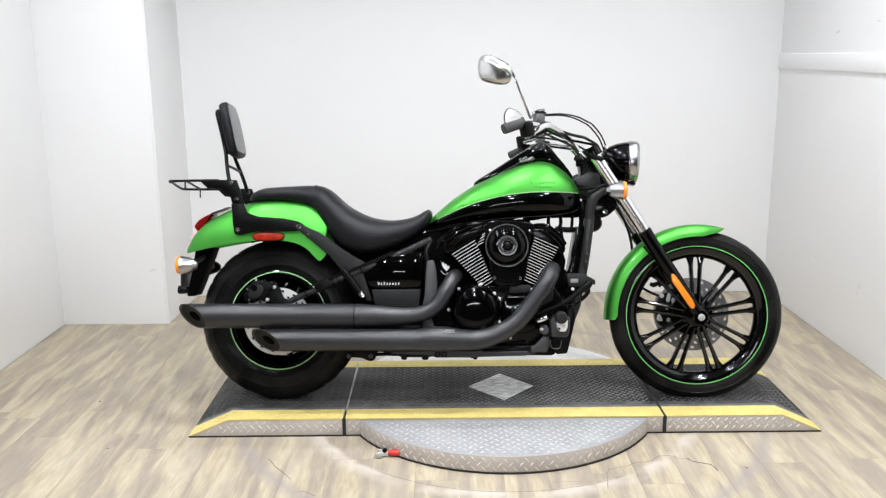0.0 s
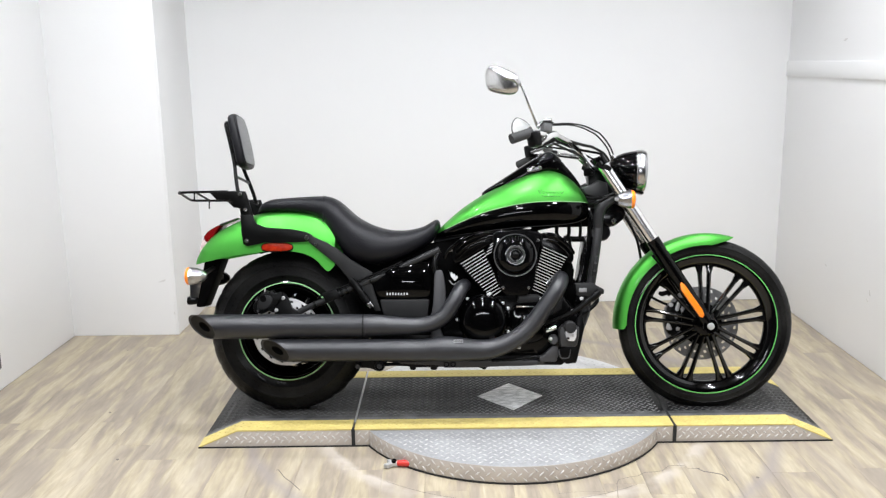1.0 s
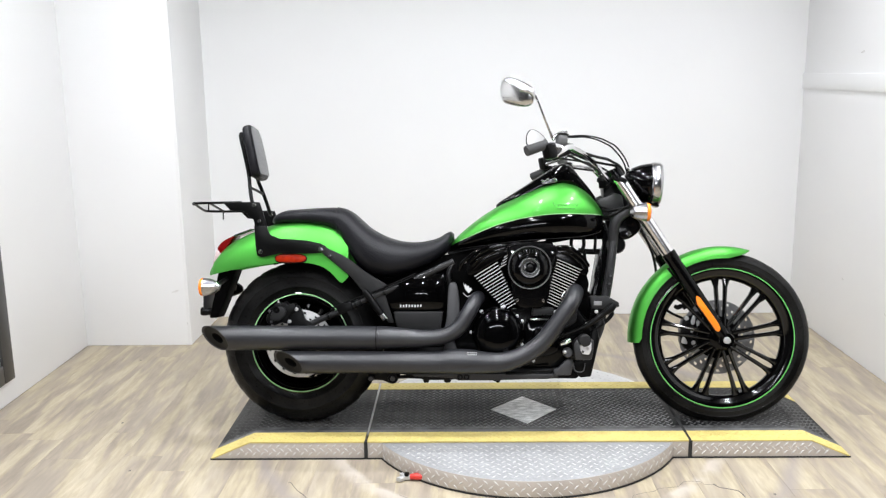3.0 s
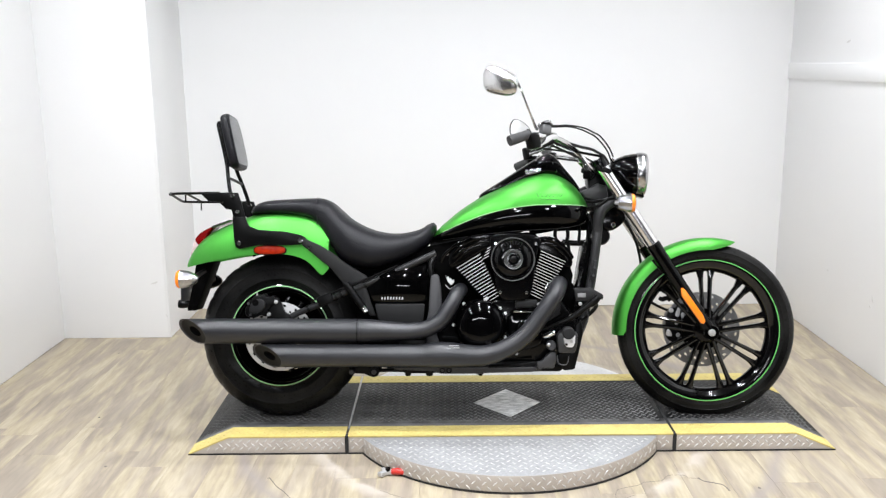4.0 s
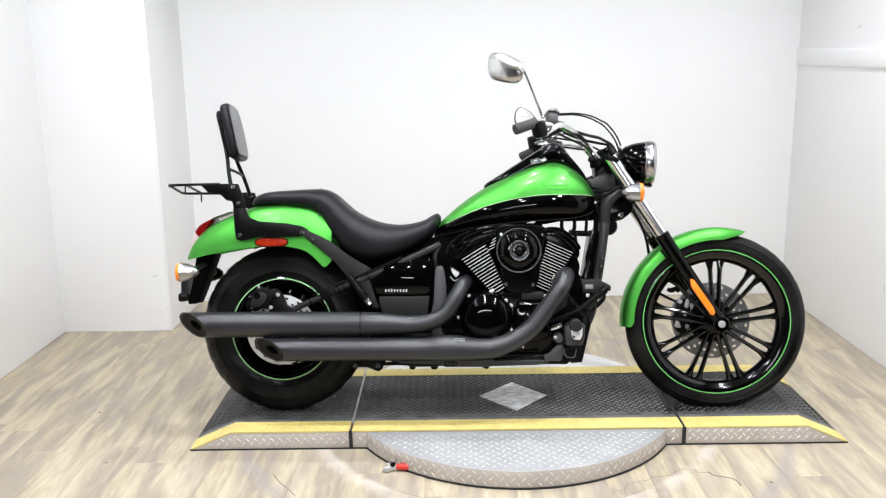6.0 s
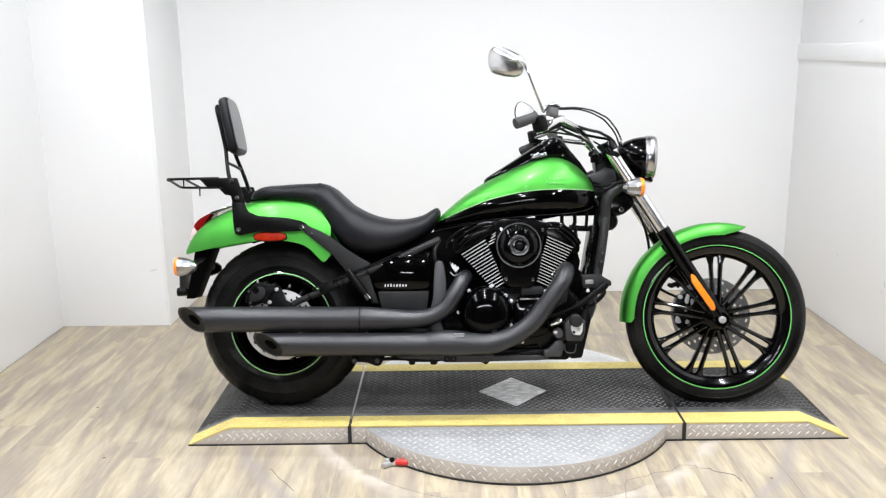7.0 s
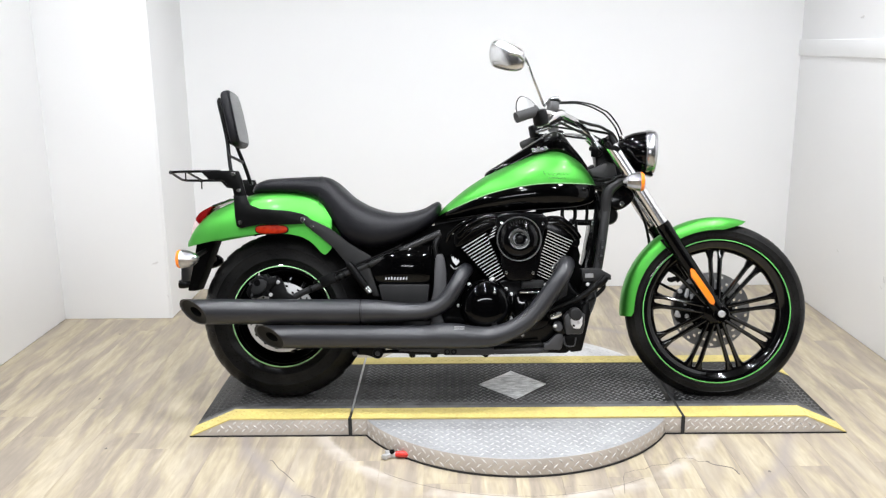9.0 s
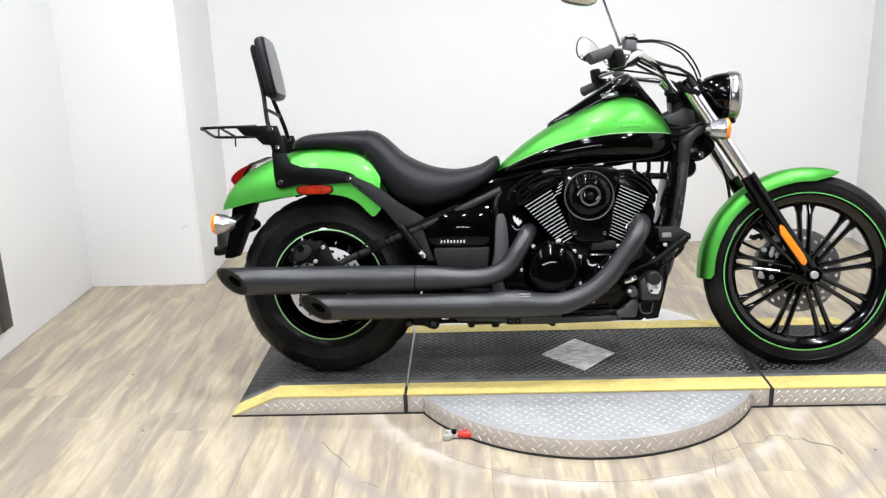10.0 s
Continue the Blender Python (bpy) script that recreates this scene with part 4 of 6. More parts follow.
part("bezel", prism(smooth_outline([(-0.0915, 0.648), (-0.0725, 0.6655), (0.0165, 0.6645), (0.0355, 0.647), (0.0165, 0.631), (-0.0725, 0.631)], 3), -0.1245, -0.112, 0.002), M_SATIN, mark)

# tail light
tl = part("tail_light", prism(smooth_outline([(-0.337, 0.688), (-0.328, 0.705), (-0.312, 0.720), (-0.270, 0.740), (-0.288, 0.713), (-0.315, 0.668)], 3), -0.052, 0.052, 0.014, seg=3), M_RED, bike, "red tail light lens")
part("lower_lens", prism(smooth_outline([(-0.356, 0.630), (-0.350, 0.655), (-0.338, 0.687), (-0.315, 0.670), (-0.328, 0.645), (-0.340, 0.630)], 3), -0.050, 0.050, 0.008), M_LENSGLARE, tl, "lower part of the red lens, pale reflection painted in")
part("trim", prism([(-0.275, 0.736), (-0.20, 0.764), (-0.20, 0.768), (-0.27, 0.744)], -0.055, 0.055, 0.002), M_SOFTCHROME, tl, "chrome trim strip")

# plate holder
ph = part("plate_holder", prism([(-0.335, 0.60), (-0.262, 0.605), (-0.285, 0.545), (-0.318, 0.46), (-0.338, 0.413), (-0.372, 0.413), (-0.352, 0.50)], -0.05, 0.05, 0.006), M_CAVITY, bike, "black rear plate holder")
part("plate", block(-0.384, -0.380, -0.085, 0.085, 0.45, 0.535, 0.001), M_GREYP, ph, "plain grey plate blank")
part("plate_lamp", tube([(-0.415, -0.01, 0.437), (-0.40, -0.01, 0.437), (-0.36, -0.01, 0.437)], [0.016, 0.017, 0.012], 14, 2), M_SATIN, ph)

# sissy bar: side plates, rack, uprights and pad
PLATE = [(-0.168, 0.775), (-0.122, 0.775), (-0.106, 0.741), (-0.068, 0.726), (0.036, 0.718), (0.090, 0.706), (0.112, 0.694), (0.110, 0.674), (0.09, 0.668), (0.035, 0.666), (-0.07, 0.667), (-0.140, 0.653), (-0.157, 0.661), (-0.163, 0.70)]
ARM = [(-0.292, 0.866), (-0.185, 0.869), (-0.148, 0.867), (-0.135, 0.83), (-0.118, 0.765), (-0.163, 0.757), (-0.172, 0.80), (-0.192, 0.812), (-0.205, 0.833), (-0.262, 0.836)]
STRUT = [(0.098, 0.697), (0.126, 0.683), (0.17, 0.663), (0.209, 0.639), (0.26, 0.598), (0.323, 0.560), (0.345, 0.547), (0.342, 0.50), (0.356, 0.455), (0.376, 0.398), (0.352, 0.398), (0.33, 0.44), (0.30, 0.455), (0.262, 0.50), (0.25, 0.524), (0.208, 0.576), (0.156, 0.619), (0.098, 0.666)]
for s in (-1, 1):
    y = 0.133 * s
    low = 0.020 if s > 0 else 0.0
    part("side_plate", prism(PLATE, y - 0.004, y + 0.004, 0.0015), M_SATIN, bike, "flat black backrest side plate")
    part("rack_arm", prism([(x, z - low) for x, z in ARM], y - 0.006 * s - 0.0035, y - 0.006 * s + 0.0035, 0.0015), M_SATIN, bike, "flat black rack arm")
    part("fender_strut", prism(STRUT, y - 0.006, y + 0.006, 0.003), M_PLASTIC, bike, "black fender strut")
    if s < 0:
        for bx, bz, r in ((-0.142, 0.675, 0.0095), (-0.167, 0.855, 0.0085), (-0.147, 0.794, 0.0085), (0.091, 0.684, 0.0105), (0.126, 0.658, 0.007)):
            part("bolt", bolt_mesh((bx, y - 0.0045, bz), r, 0.007), M_CHROME, bike, "chrome bolt")
part("bolt", bolt_mesh((-0.163, 0.121, 0.832), 0.0085, 0.006), M_CHROME, bike, "chrome bolt")
part("rack_loop", tube([(-0.225, -0.10, 0.869), (-0.34, -0.10, 0.868), (-0.398, -0.10, 0.867), (-0.412, -0.092, 0.866), (-0.417, -0.075, 0.864), (-0.424, 0.0, 0.856), (-0.430, 0.075, 0.849),
                         (-0.426, 0.094, 0.847), (-0.412, 0.10, 0.846), (-0.34, 0.10, 0.845), (-0.225, 0.10, 0.845)], 0.0050, 10, 5), M_SATIN, bike, "black tube luggage rack")
part("rack_bar", tube([(-0.353, -0.098, 0.867), (-0.354, 0, 0.856), (-0.355, 0.098, 0.846)], 0.0045, 8, 3), M_SATIN, bike)
part("rack_knob", ellipsoid((-0.418, -0.088, 0.866), 0.0085, 0.007, 0.0075, 12, 8), M_GREYP, bike, "grey rubber end knob")
for hy, hz in ((-0.1, 0.866), (0.1, 0.845)):
    part("rack_hook", tube([(-0.357, hy, hz), (-0.3575, hy, hz - 0.018), (-0.357, hy, hz - 0.034)], 0.0028, 8, 3), M_SATIN, bike)
part("backrest_hoop", tube([(-0.178, -0.112, 0.855), (-0.186, -0.106, 0.885), (-0.196, -0.088, 0.930), (-0.208, -0.062, 0.985), (-0.226, -0.055, 1.065), (-0.241, -0.050, 1.125), (-0.246, -0.035, 1.145), (-0.247, 0, 1.150),
                            (-0.246, 0.035, 1.145), (-0.241, 0.050, 1.120), (-0.224, 0.055, 1.055), (-0.204, 0.062, 0.975), (-0.186, 0.088, 0.915), (-0.171, 0.106, 0.862), (-0.165, 0.112, 0.832)], 0.0075, 10, 5), M_SATIN, bike, "black tube backrest frame")
part("backrest_bar", tube([(-0.196, -0.090, 0.928), (-0.190, 0, 0.922), (-0.186, 0.088, 0.914)], 0.0055, 10, 3), M_SATIN, bike)
# pad: rounded cushion, leaning back
bm = bmesh.new()
rings = []
PAD = ((0.0, 0.58, 0.55), (0.025, 0.76, 0.80), (0.07, 0.89, 0.93), (0.14, 0.97, 1.0), (0.35, 1.0, 1.0), (0.65, 0.99, 1.0), (0.84, 0.94, 0.98), (0.93, 0.84, 0.92), (0.975, 0.70, 0.78), (1.0, 0.52, 0.52))


def pad_middle(k):
    return -0.174 - 0.035 * k - 0.010 * k * k, 0.967 + 0.213 * k


for k, w, f in PAD:
    cx, cz = pad_middle(k)
    th = 0.0225 * f
    ring = []
    for b in np.linspace(0, 2 * math.pi, 32, endpoint=False):
        cb, sb = math.cos(b), math.sin(b)
        ring.append((cx + th * math.copysign(abs(cb) ** 0.55, cb), 0.092 * w * math.copysign(abs(sb) ** 0.5, sb), cz + 0.2 * th * math.copysign(abs(cb) ** 0.55, cb)))
    rings.append(ring)
skin(bm, rings)
pad = part("backrest_pad", bm, M_VINYL, bike, "black vinyl backrest pad")
# thin grey sheet that carries the painted sheen on the pad's front
bm = bmesh.new()
rows = []
for k, w in ((0.06, 0.70), (0.10, 0.80), (0.18, 0.86), (0.35, 0.88), (0.6, 0.87), (0.80, 0.82), (0.89, 0.74), (0.94, 0.60)):
    cx, cz = pad_middle(k)
    rows.append([(cx + 0.0228 - 0.004 * abs(u) ** 4, 0.092 * w * u, cz + 0.005) for u in np.linspace(-1, 1, 15)])
skin(bm, rows, closed=False, cap=False)
fp = part("front_panel", bm, M_PADSHEEN, pad, "front of the pad with its sheen painted in grey")
so = fp.modifiers.new("thickness", "SOLIDIFY")
so.thickness = 0.003
part("piping", tube([(pad_middle(k)[0] + 0.0165, -0.0885 * w, pad_middle(k)[1] + 0.002) for k, w in ((0.06, 0.90), (0.2, 0.985), (0.5, 1.0), (0.8, 0.965), (0.92, 0.86))], 0.0022, 6, 4), M_VINYL, pad)
part("piping", tube([(pad_middle(k)[0] - 0.012, -0.0895 * w, pad_middle(k)[1] - 0.002) for k, w in ((0.06, 0.90), (0.2, 0.985), (0.5, 1.0), (0.8, 0.965), (0.92, 0.86))], 0.0018, 6, 4), M_VINYL, pad)
part("backing_plate", prism([(-0.196, 0.972), (-0.190, 0.972), (-0.232, 1.15), (-0.240, 1.148)], -0.075, 0.075, 0.002), M_SATIN, pad)

# seat


def cushion(stations, power=0.55, crown=0.75):
    bm = bmesh.new()
    rings = []
    for x, zt, zb, hw in spline(stations, 5):
        zm = zb + (zt - zb) * 0.45
        ring = []
        for b in np.linspace(0, 2 * math.pi, 36, endpoint=False):
            cb, sb = math.cos(b), math.sin(b)
            hgt = (zt - zm) if sb > 0 else (zm - zb)
            w = hw * (1.0 if sb <= 0 else 1.0 - 0.12 * sb * sb)
            ring.append((x, w * math.copysign(abs(cb) ** power, cb), zm + hgt * math.copysign(abs(sb) ** crown, sb)))
        rings.append(ring)
    skin(bm, rings)
    return bm


seat = part("rider_seat", cushion([(0.135, 0.846, 0.765, 0.108), (0.165, 0.848, 0.72, 0.118), (0.20, 0.832, 0.66, 0.132), (0.235, 0.801, 0.612, 0.146), (0.275, 0.766, 0.586, 0.160), (0.34, 0.732, 0.571, 0.168), (0.405, 0.714, 0.580, 0.162),
                                    (0.47, 0.711, 0.602, 0.146), (0.535, 0.724, 0.636, 0.120), (0.572, 0.744, 0.664, 0.100), (0.592, 0.752, 0.690, 0.082), (0.604, 0.742, 0.712, 0.055)]), M_VINYL, bike, "black vinyl rider seat")
part("passenger_seat", cushion([(-0.118, 0.803, 0.789, 0.04), (-0.10, 0.825, 0.787, 0.07), (-0.06, 0.840, 0.786, 0.088), (0.0, 0.845, 0.785, 0.096), (0.06, 0.848, 0.780, 0.102), (0.11, 0.850, 0.768, 0.106), (0.148, 0.850, 0.745, 0.109)]), M_VINYL, bike, "black vinyl passenger seat")
part("seam", tube([(0.152, -0.112, 0.745), (0.150, -0.109, 0.79), (0.149, -0.085, 0.843), (0.149, 0, 0.8485), (0.149, 0.085, 0.843), (0.150, 0.107, 0.79)], 0.002, 6, 5), M_VINYL, seat)

# tank
TANK = [(0.592, 0.704, 0.694, 0.682, 0.055), (0.63, 0.743, 0.713, 0.684, 0.088), (0.70, 0.800, 0.744, 0.692, 0.118), (0.77, 0.845, 0.771, 0.701, 0.136), (0.83, 0.875, 0.788, 0.707, 0.145), (0.90, 0.907, 0.802, 0.713, 0.151),
        (0.975, 0.936, 0.811, 0.718, 0.153), (1.04, 0.942, 0.813, 0.721, 0.149), (1.10, 0.922, 0.812, 0.726, 0.138), (1.146, 0.884, 0.811, 0.735, 0.118), (1.175, 0.845, 0.809, 0.745, 0.09), (1.188, 0.818, 0.806, 0.755, 0.06)]
up, low = [], []
for x, zt, zd, zb, hw in spline(TANK, 5):
    up.append([(x, -hw * math.copysign(abs(math.cos(b)) ** 0.8, math.cos(b)), zd + (zt - zd) * abs(math.sin(b)) ** 0.95) for b in np.linspace(0, math.pi, 33)])
    sec = [(-hw * w, zd - (zd - zb) * f) for w, f in ((0.992, 0.0), (1.010, 0.08), (1.024, 0.18), (1.031, 0.30), (1.028, 0.44), (1.005, 0.60), (0.955, 0.76), (0.87, 0.91), (0.72, 1.0), (0.3, 0.97))]
    low.append([(x, y, z) for y, z in sec] + [(x, -y, z) for y, z in sec[::-1]])
bm = bmesh.new()
skin(bm, up, closed=True, cap=True)
tank = part("fuel_tank", bm, M_GREEN, bike, "metallic green tank upper")
bm = bmesh.new()
skin(bm, low, closed=True, cap=True)
part("tank_lower", bm, M_GLOSS, bike, "gloss black tank lower half", smooth=60)
part("tank_pinstripe", tube([(x, -hw * 1.0, zd) for x, zt, zd, zb, hw in TANK[1:-1]], 0.0018, 6, 5), M_PIN, bike, "thin pale green pinstripe")
part("tank_seam", tube([(x, -hw * 0.74, zb + 0.002) for x, zt, zd, zb, hw in TANK[1:-1]], 0.0030, 6, 5), M_GREYP, bike, "grey weld seam along the tank")


def scribble(x, z, width, height, count, radius):
    """An emblem as one thin zigzag stroke that lies on the tank's flank."""
    pts = []
    for i in range(count):
        u = x + width * i / (count - 1)
        v = z + (height * (1.0 if i in (0, 2) else 0.62) if i % 2 == 0 else 0.0)
        zt, zd, hw = (float(np.interp(u, [p[0] for p in TANK], [p[k] for p in TANK])) for k in (1, 2, 4))
        sb = ((v - zd) / (zt - zd)) ** (1 / 0.95)
        pts.append((u, -hw * math.sqrt(1 - sb * sb) ** 0.8 - 0.0008, v))
    return tube(pts, radius, 5, 1)


part("emblem", scribble(0.985, 0.842, 0.098, 0.016, 15, 0.0015), M_DECAL, tank, "dark green model emblem stroke")
part("emblem", scribble(1.0, 0.830, 0.068, 0.005, 23, 0.0010), M_DECAL, tank, "dark green model emblem stroke")

# dash console on the tank
DASH = [(0.772, 0.856, 0.825, 0.026), (0.785, 0.868, 0.830, 0.038), (0.84, 0.902, 0.855, 0.052), (0.90, 0.940, 0.885, 0.060), (0.965, 0.981, 0.912, 0.066), (1.01, 1.008, 0.925, 0.068), (1.04, 1.018, 0.930, 0.066), (1.07, 1.003, 0.926, 0.060), (1.10, 0.966, 0.912, 0.052), (1.135, 0.925, 0.890, 0.04), (1.162, 0.888, 0.866, 0.026)]
dash = part("dash_console", cushion(DASH, 0.42, 0.62), M_GLOSS, bike, "gloss black dash console")
c = Vector((0.970, 0, 0.958))
part("speedometer", turned(lathe([(0.001, 0.0), (0.046, 0.0), (0.05, 0.006), (0.05, -0.03), (0.046, -0.032)], c, "z", 32), c, 0, -28, 0), M_SATIN, dash)
part("bezel", turned(lathe([(0.044, 0.004), (0.047, 0.011), (0.052, 0.006), (0.052, -0.006), (0.05, -0.008)], c, "z", 32), c, 0, -28, 0), M_SATIN, dash, "black gauge ring")
part("trim", prism(smooth_outline([(0.948, 0.936), (0.962, 0.948), (1.0, 0.951), (1.008, 0.944), (0.99, 0.936), (0.96, 0.932)], 3), -0.083, -0.06, 0.003), M_SOFTCHROME, dash, "chrome console trim")
for bx, bz in ((0.952, 0.945), (0.972, 0.950), (0.998, 0.951)):
    part("trim_knob", ellipsoid((bx, -0.084, bz), 0.0065, 0.004, 0.0045, 10, 6), M_SOFTCHROME, dash)
part("rivet", bolt_mesh((0.99, -0.069, 0.985), 0.004, 0.004), M_CHROME, dash)
part("rivet", bolt_mesh((1.055, -0.063, 0.975), 0.004, 0.004), M_CHROME, dash)
part("rivet", bolt_mesh((1.07, -0.061, 0.945), 0.004, 0.004), M_CHROME, dash)

# exhausts


def exhaust(name, line, radii, x_tip, slash, label):
    """A slash-cut silencer that runs forward into its header pipe; the tip is open with a recessed baffle."""
    bm = bmesh.new()
    pts = spline([(*p, r) for p, r in zip(line, radii)], 6)
    pos, rs = [Vector(q[:3]) for q in pts], [float(q[3]) for q in pts]
    seg, rings, up = 28, [], Vector((0, 0, 1))
    for i, p in enumerate(pos):
        d = (pos[min(i + 1, len(pos) - 1)] - pos[max(i - 1, 0)]).normalized()
        side = d.cross(Vector((0, 1, 0))).normalized() if abs(d.y) < 0.95 else Vector((0, 0, 1))
        out_ = Vector((0, 1, 0)) if i == 0 else side.cross(d).normalized()
        rings.append([p + rs[i] * (math.cos(a) * side + math.sin(a) * out_) for a in map(float, np.linspace(0, 2 * math.pi, seg, endpoint=False))])

    def cut(ring, c, r):
        return [Vector((x_tip + slash * (0.5 - 0.5 * (q.y - c.y) / r) - 0.030 * (q.z - c.z) / r, q.y, q.z)) for q in ring]

    c, r = pos[0], rs[0]
    lip = cut(rings[0], c, r)

    def inset(q, p, f, dx):
        return Vector((x_tip + slash * 0.5 + (p.x - x_tip - slash * 0.5) * f + dx, c.y + (q.y - c.y) * f, c.z + (q.z - c.z) * f))

    inner = [inset(q, p, 0.94, 0.001) for p, q in zip(lip, rings[0])]
    edge = [inset(q, p, 0.92, 0.008) for p, q in zip(lip, rings[0])]
    skin(bm, [edge, inner, lip] + rings, cap=False)
    pipe = part(name, bm, M_EXHAUST, bike, label, smooth=50)
    bm = bmesh.new()
    face = [inset(q, p, 0.925, 0.006) for p, q in zip(lip, rings[0])]
    hole = [inset(q, p, 0.40, 0.010) for p, q in zip(lip, rings[0])]
    skin(bm, [face, hole], cap=False)
    part("tip_face", bm, M_SATIN, pipe, "dark recessed tip face")
    bm = bmesh.new()
    well = [Vector((x_tip + slash + 0.10, c.y + (q.y - c.y) * 0.38, c.z + (q.z - c.z) * 0.38)) for q in rings[0]]
    skin(bm, [hole, well], cap=False)
    bm.faces.new([v for v in bm.verts][-len(well):])
    part("tip_bore", bm, M_CAVITY, pipe, "dark bore")
    return pipe


YU, YLW = -0.205, -0.225
ex = exhaust("exhaust_pipe", [(-0.20, YU, 0.348), (0.10, YU, 0.3475), (0.28, YU, 0.347), (0.36, YU, 0.347), (0.43, YU, 0.345), (0.50, YU, 0.344), (0.57, YU, 0.353), (0.622, YU, 0.383), (0.655, YU + 0.005, 0.43), (0.677, YU + 0.02, 0.468), (0.69, YU + 0.05, 0.488), (0.70, YU + 0.11, 0.492)],
             [0.0465, 0.0455, 0.0445, 0.0425, 0.037, 0.0325, 0.0305, 0.0295, 0.0285, 0.0275, 0.027, 0.026], -0.358, 0.112, "matte black slash-cut exhaust pipe")
part("joint_groove", lathe([(0.043, 0.3135), (0.0449, 0.314), (0.0449, 0.3165), (0.043, 0.317)], (0, YU, 0.347), "x", 28), M_CAVITY, ex)
part("joint_band", lathe([(0.0430, 0.318), (0.0444, 0.320), (0.0444, 0.326), (0.0430, 0.328)], (0, YU, 0.347), "x", 28), M_EXHAUST, ex)
ex2 = exhaust("exhaust_pipe", [(0.07, YLW, 0.258), (0.30, YLW, 0.2575), (0.50, YLW, 0.256), (0.56, YLW, 0.2565), (0.60, YLW, 0.259), (0.66, YLW, 0.259), (0.72, YLW, 0.2555), (0.79, YLW, 0.2575), (0.866, YLW, 0.283), (0.932, YLW, 0.328), (0.983, YLW, 0.390), (1.027, YLW, 0.452), (1.049, YLW + 0.01, 0.486), (1.064, YLW + 0.05, 0.512), (1.070, YLW + 0.1, 0.515)],
              [0.0425, 0.0415, 0.041, 0.0425, 0.0465, 0.0465, 0.0405, 0.0365, 0.034, 0.0335, 0.0325, 0.032, 0.0315, 0.031, 0.030], -0.074, 0.110, "matte black slash-cut exhaust pipe")
part("joint_band", lathe([(0.0412, 0.5525), (0.0424, 0.553), (0.0428, 0.555), (0.0425, 0.557)], (0, YLW, 0.2565), "x", 28), M_EXHAUST, ex2)
for z in (0.2875, 0.295):
    part("stamp_line", prism([(0.655, z), (0.692, z), (0.692, z + 0.0025), (0.655, z + 0.0025)], YLW - 0.0375, YLW - 0.033, 0), M_ROTOR, ex2, "pale stamped line")
part("pipe_bracket", prism([(0.47, 0.28), (0.56, 0.28), (0.57, 0.31), (0.47, 0.315)], -0.19, -0.15, 0.004), M_SATIN, bike)

# engine
case = part("crankcase", prism([(0.60, 0.27), (0.66, 0.215), (1.04, 0.215), (1.12, 0.27), (1.15, 0.36), (1.08, 0.46), (0.95, 0.475), (0.80, 0.465), (0.66, 0.435), (0.60, 0.36)], -0.135, 0.135, 0.02, seg=3), M_ENGINE, bike, "black engine case")
dome = part("clutch_cover", lathe([(0.001, -0.2110), (0.03, -0.2105), (0.055, -0.2080), (0.074, -0.2020), (0.086, -0.1920), (0.093, -0.178), (0.095, -0.165), (0.099, -0.162), (0.100, -0.14), (0.100, -0.13)], (0.772, 0, 0.362), "y", 44), M_GLOSS, case, "gloss black domed clutch cover")
for k in range(7):
    a = radians(25 + 51.4 * k)
    part("bolt", bolt_mesh((0.772 + 0.102 * math.cos(a), -0.15, 0.362 + 0.102 * math.sin(a)), 0.0065, 0.009), M_ALU, case, "bright bolt head")
part("oil_window", lathe([(0.001, -0.205), (0.010, -0.205), (0.012, -0.20), (0.012, -0.19)], (0.80, 0, 0.30), "y", 14), M_SATIN, dome)
part("timing_cover", prism(smooth_outline([(0.88, 0.41), (0.96, 0.415), (1.02, 0.37), (1.0, 0.29), (0.92, 0.27), (0.875, 0.32)], 4), -0.165, -0.13, 0.012, seg=3), M_GLOSS, case, "gloss black timing cover")
part("timing_cap", lathe([(0.001, -0.182), (0.03, -0.18), (0.042, -0.172), (0.046, -0.16)], (0.945, 0, 0.345), "y", 28), M_GLOSS, case)
part("top_cover", prism([(0.90, 0.425), (0.985, 0.428), (0.985, 0.455), (0.905, 0.458)], -0.16, -0.12, 0.006), M_PLASTIC, case)
# chrome strip added as the highlight along the timing cover's top
part("chrome_edge", prism([(0.895, 0.410), (0.985, 0.407), (0.985, 0.413), (0.895, 0.417)], -0.171, -0.16, 0.002), M_CHROME, case)
for bx, bz in ((0.845, 0.425), (0.965, 0.40), (0.79, 0.458), (0.685, 0.44), (0.872, 0.29), (0.99, 0.44), (0.60, 0.285), (0.905, 0.255)):
    part("bolt", bolt_mesh((bx, -0.158, bz), 0.0065, 0.010), M_ALU, case, "bright bolt head")


def fin_plate(a, b, t, y0, y1):
    """A cooling fin between two points in x-z: black plate with a bright machined edge that faces out."""
    a, b = np.array(a), np.array(b)
    d = (b - a) / np.linalg.norm(b - a)
    n = np.array([-d[1], d[0]]) * t / 2
    bm = bmesh.new()
    prism([tuple(a - n), tuple(b - n), tuple(b + n), tuple(a + n)], y0 + 0.004, y1, 0, bm)
    for f in bm.faces:
        f.material_index = 0
    k = len(bm.faces)
    prism([tuple(a - n * 0.46 + d * 0.003), tuple(b - n * 0.46 - d * 0.003), tuple(b + n * 0.46 - d * 0.003), tuple(a + n * 0.46 + d * 0.003)], y0, y0 + 0.0045, 0, bm)
    bm.faces.ensure_lookup_table()
    for f in bm.faces[k:]:
        f.material_index = 1
    return bm


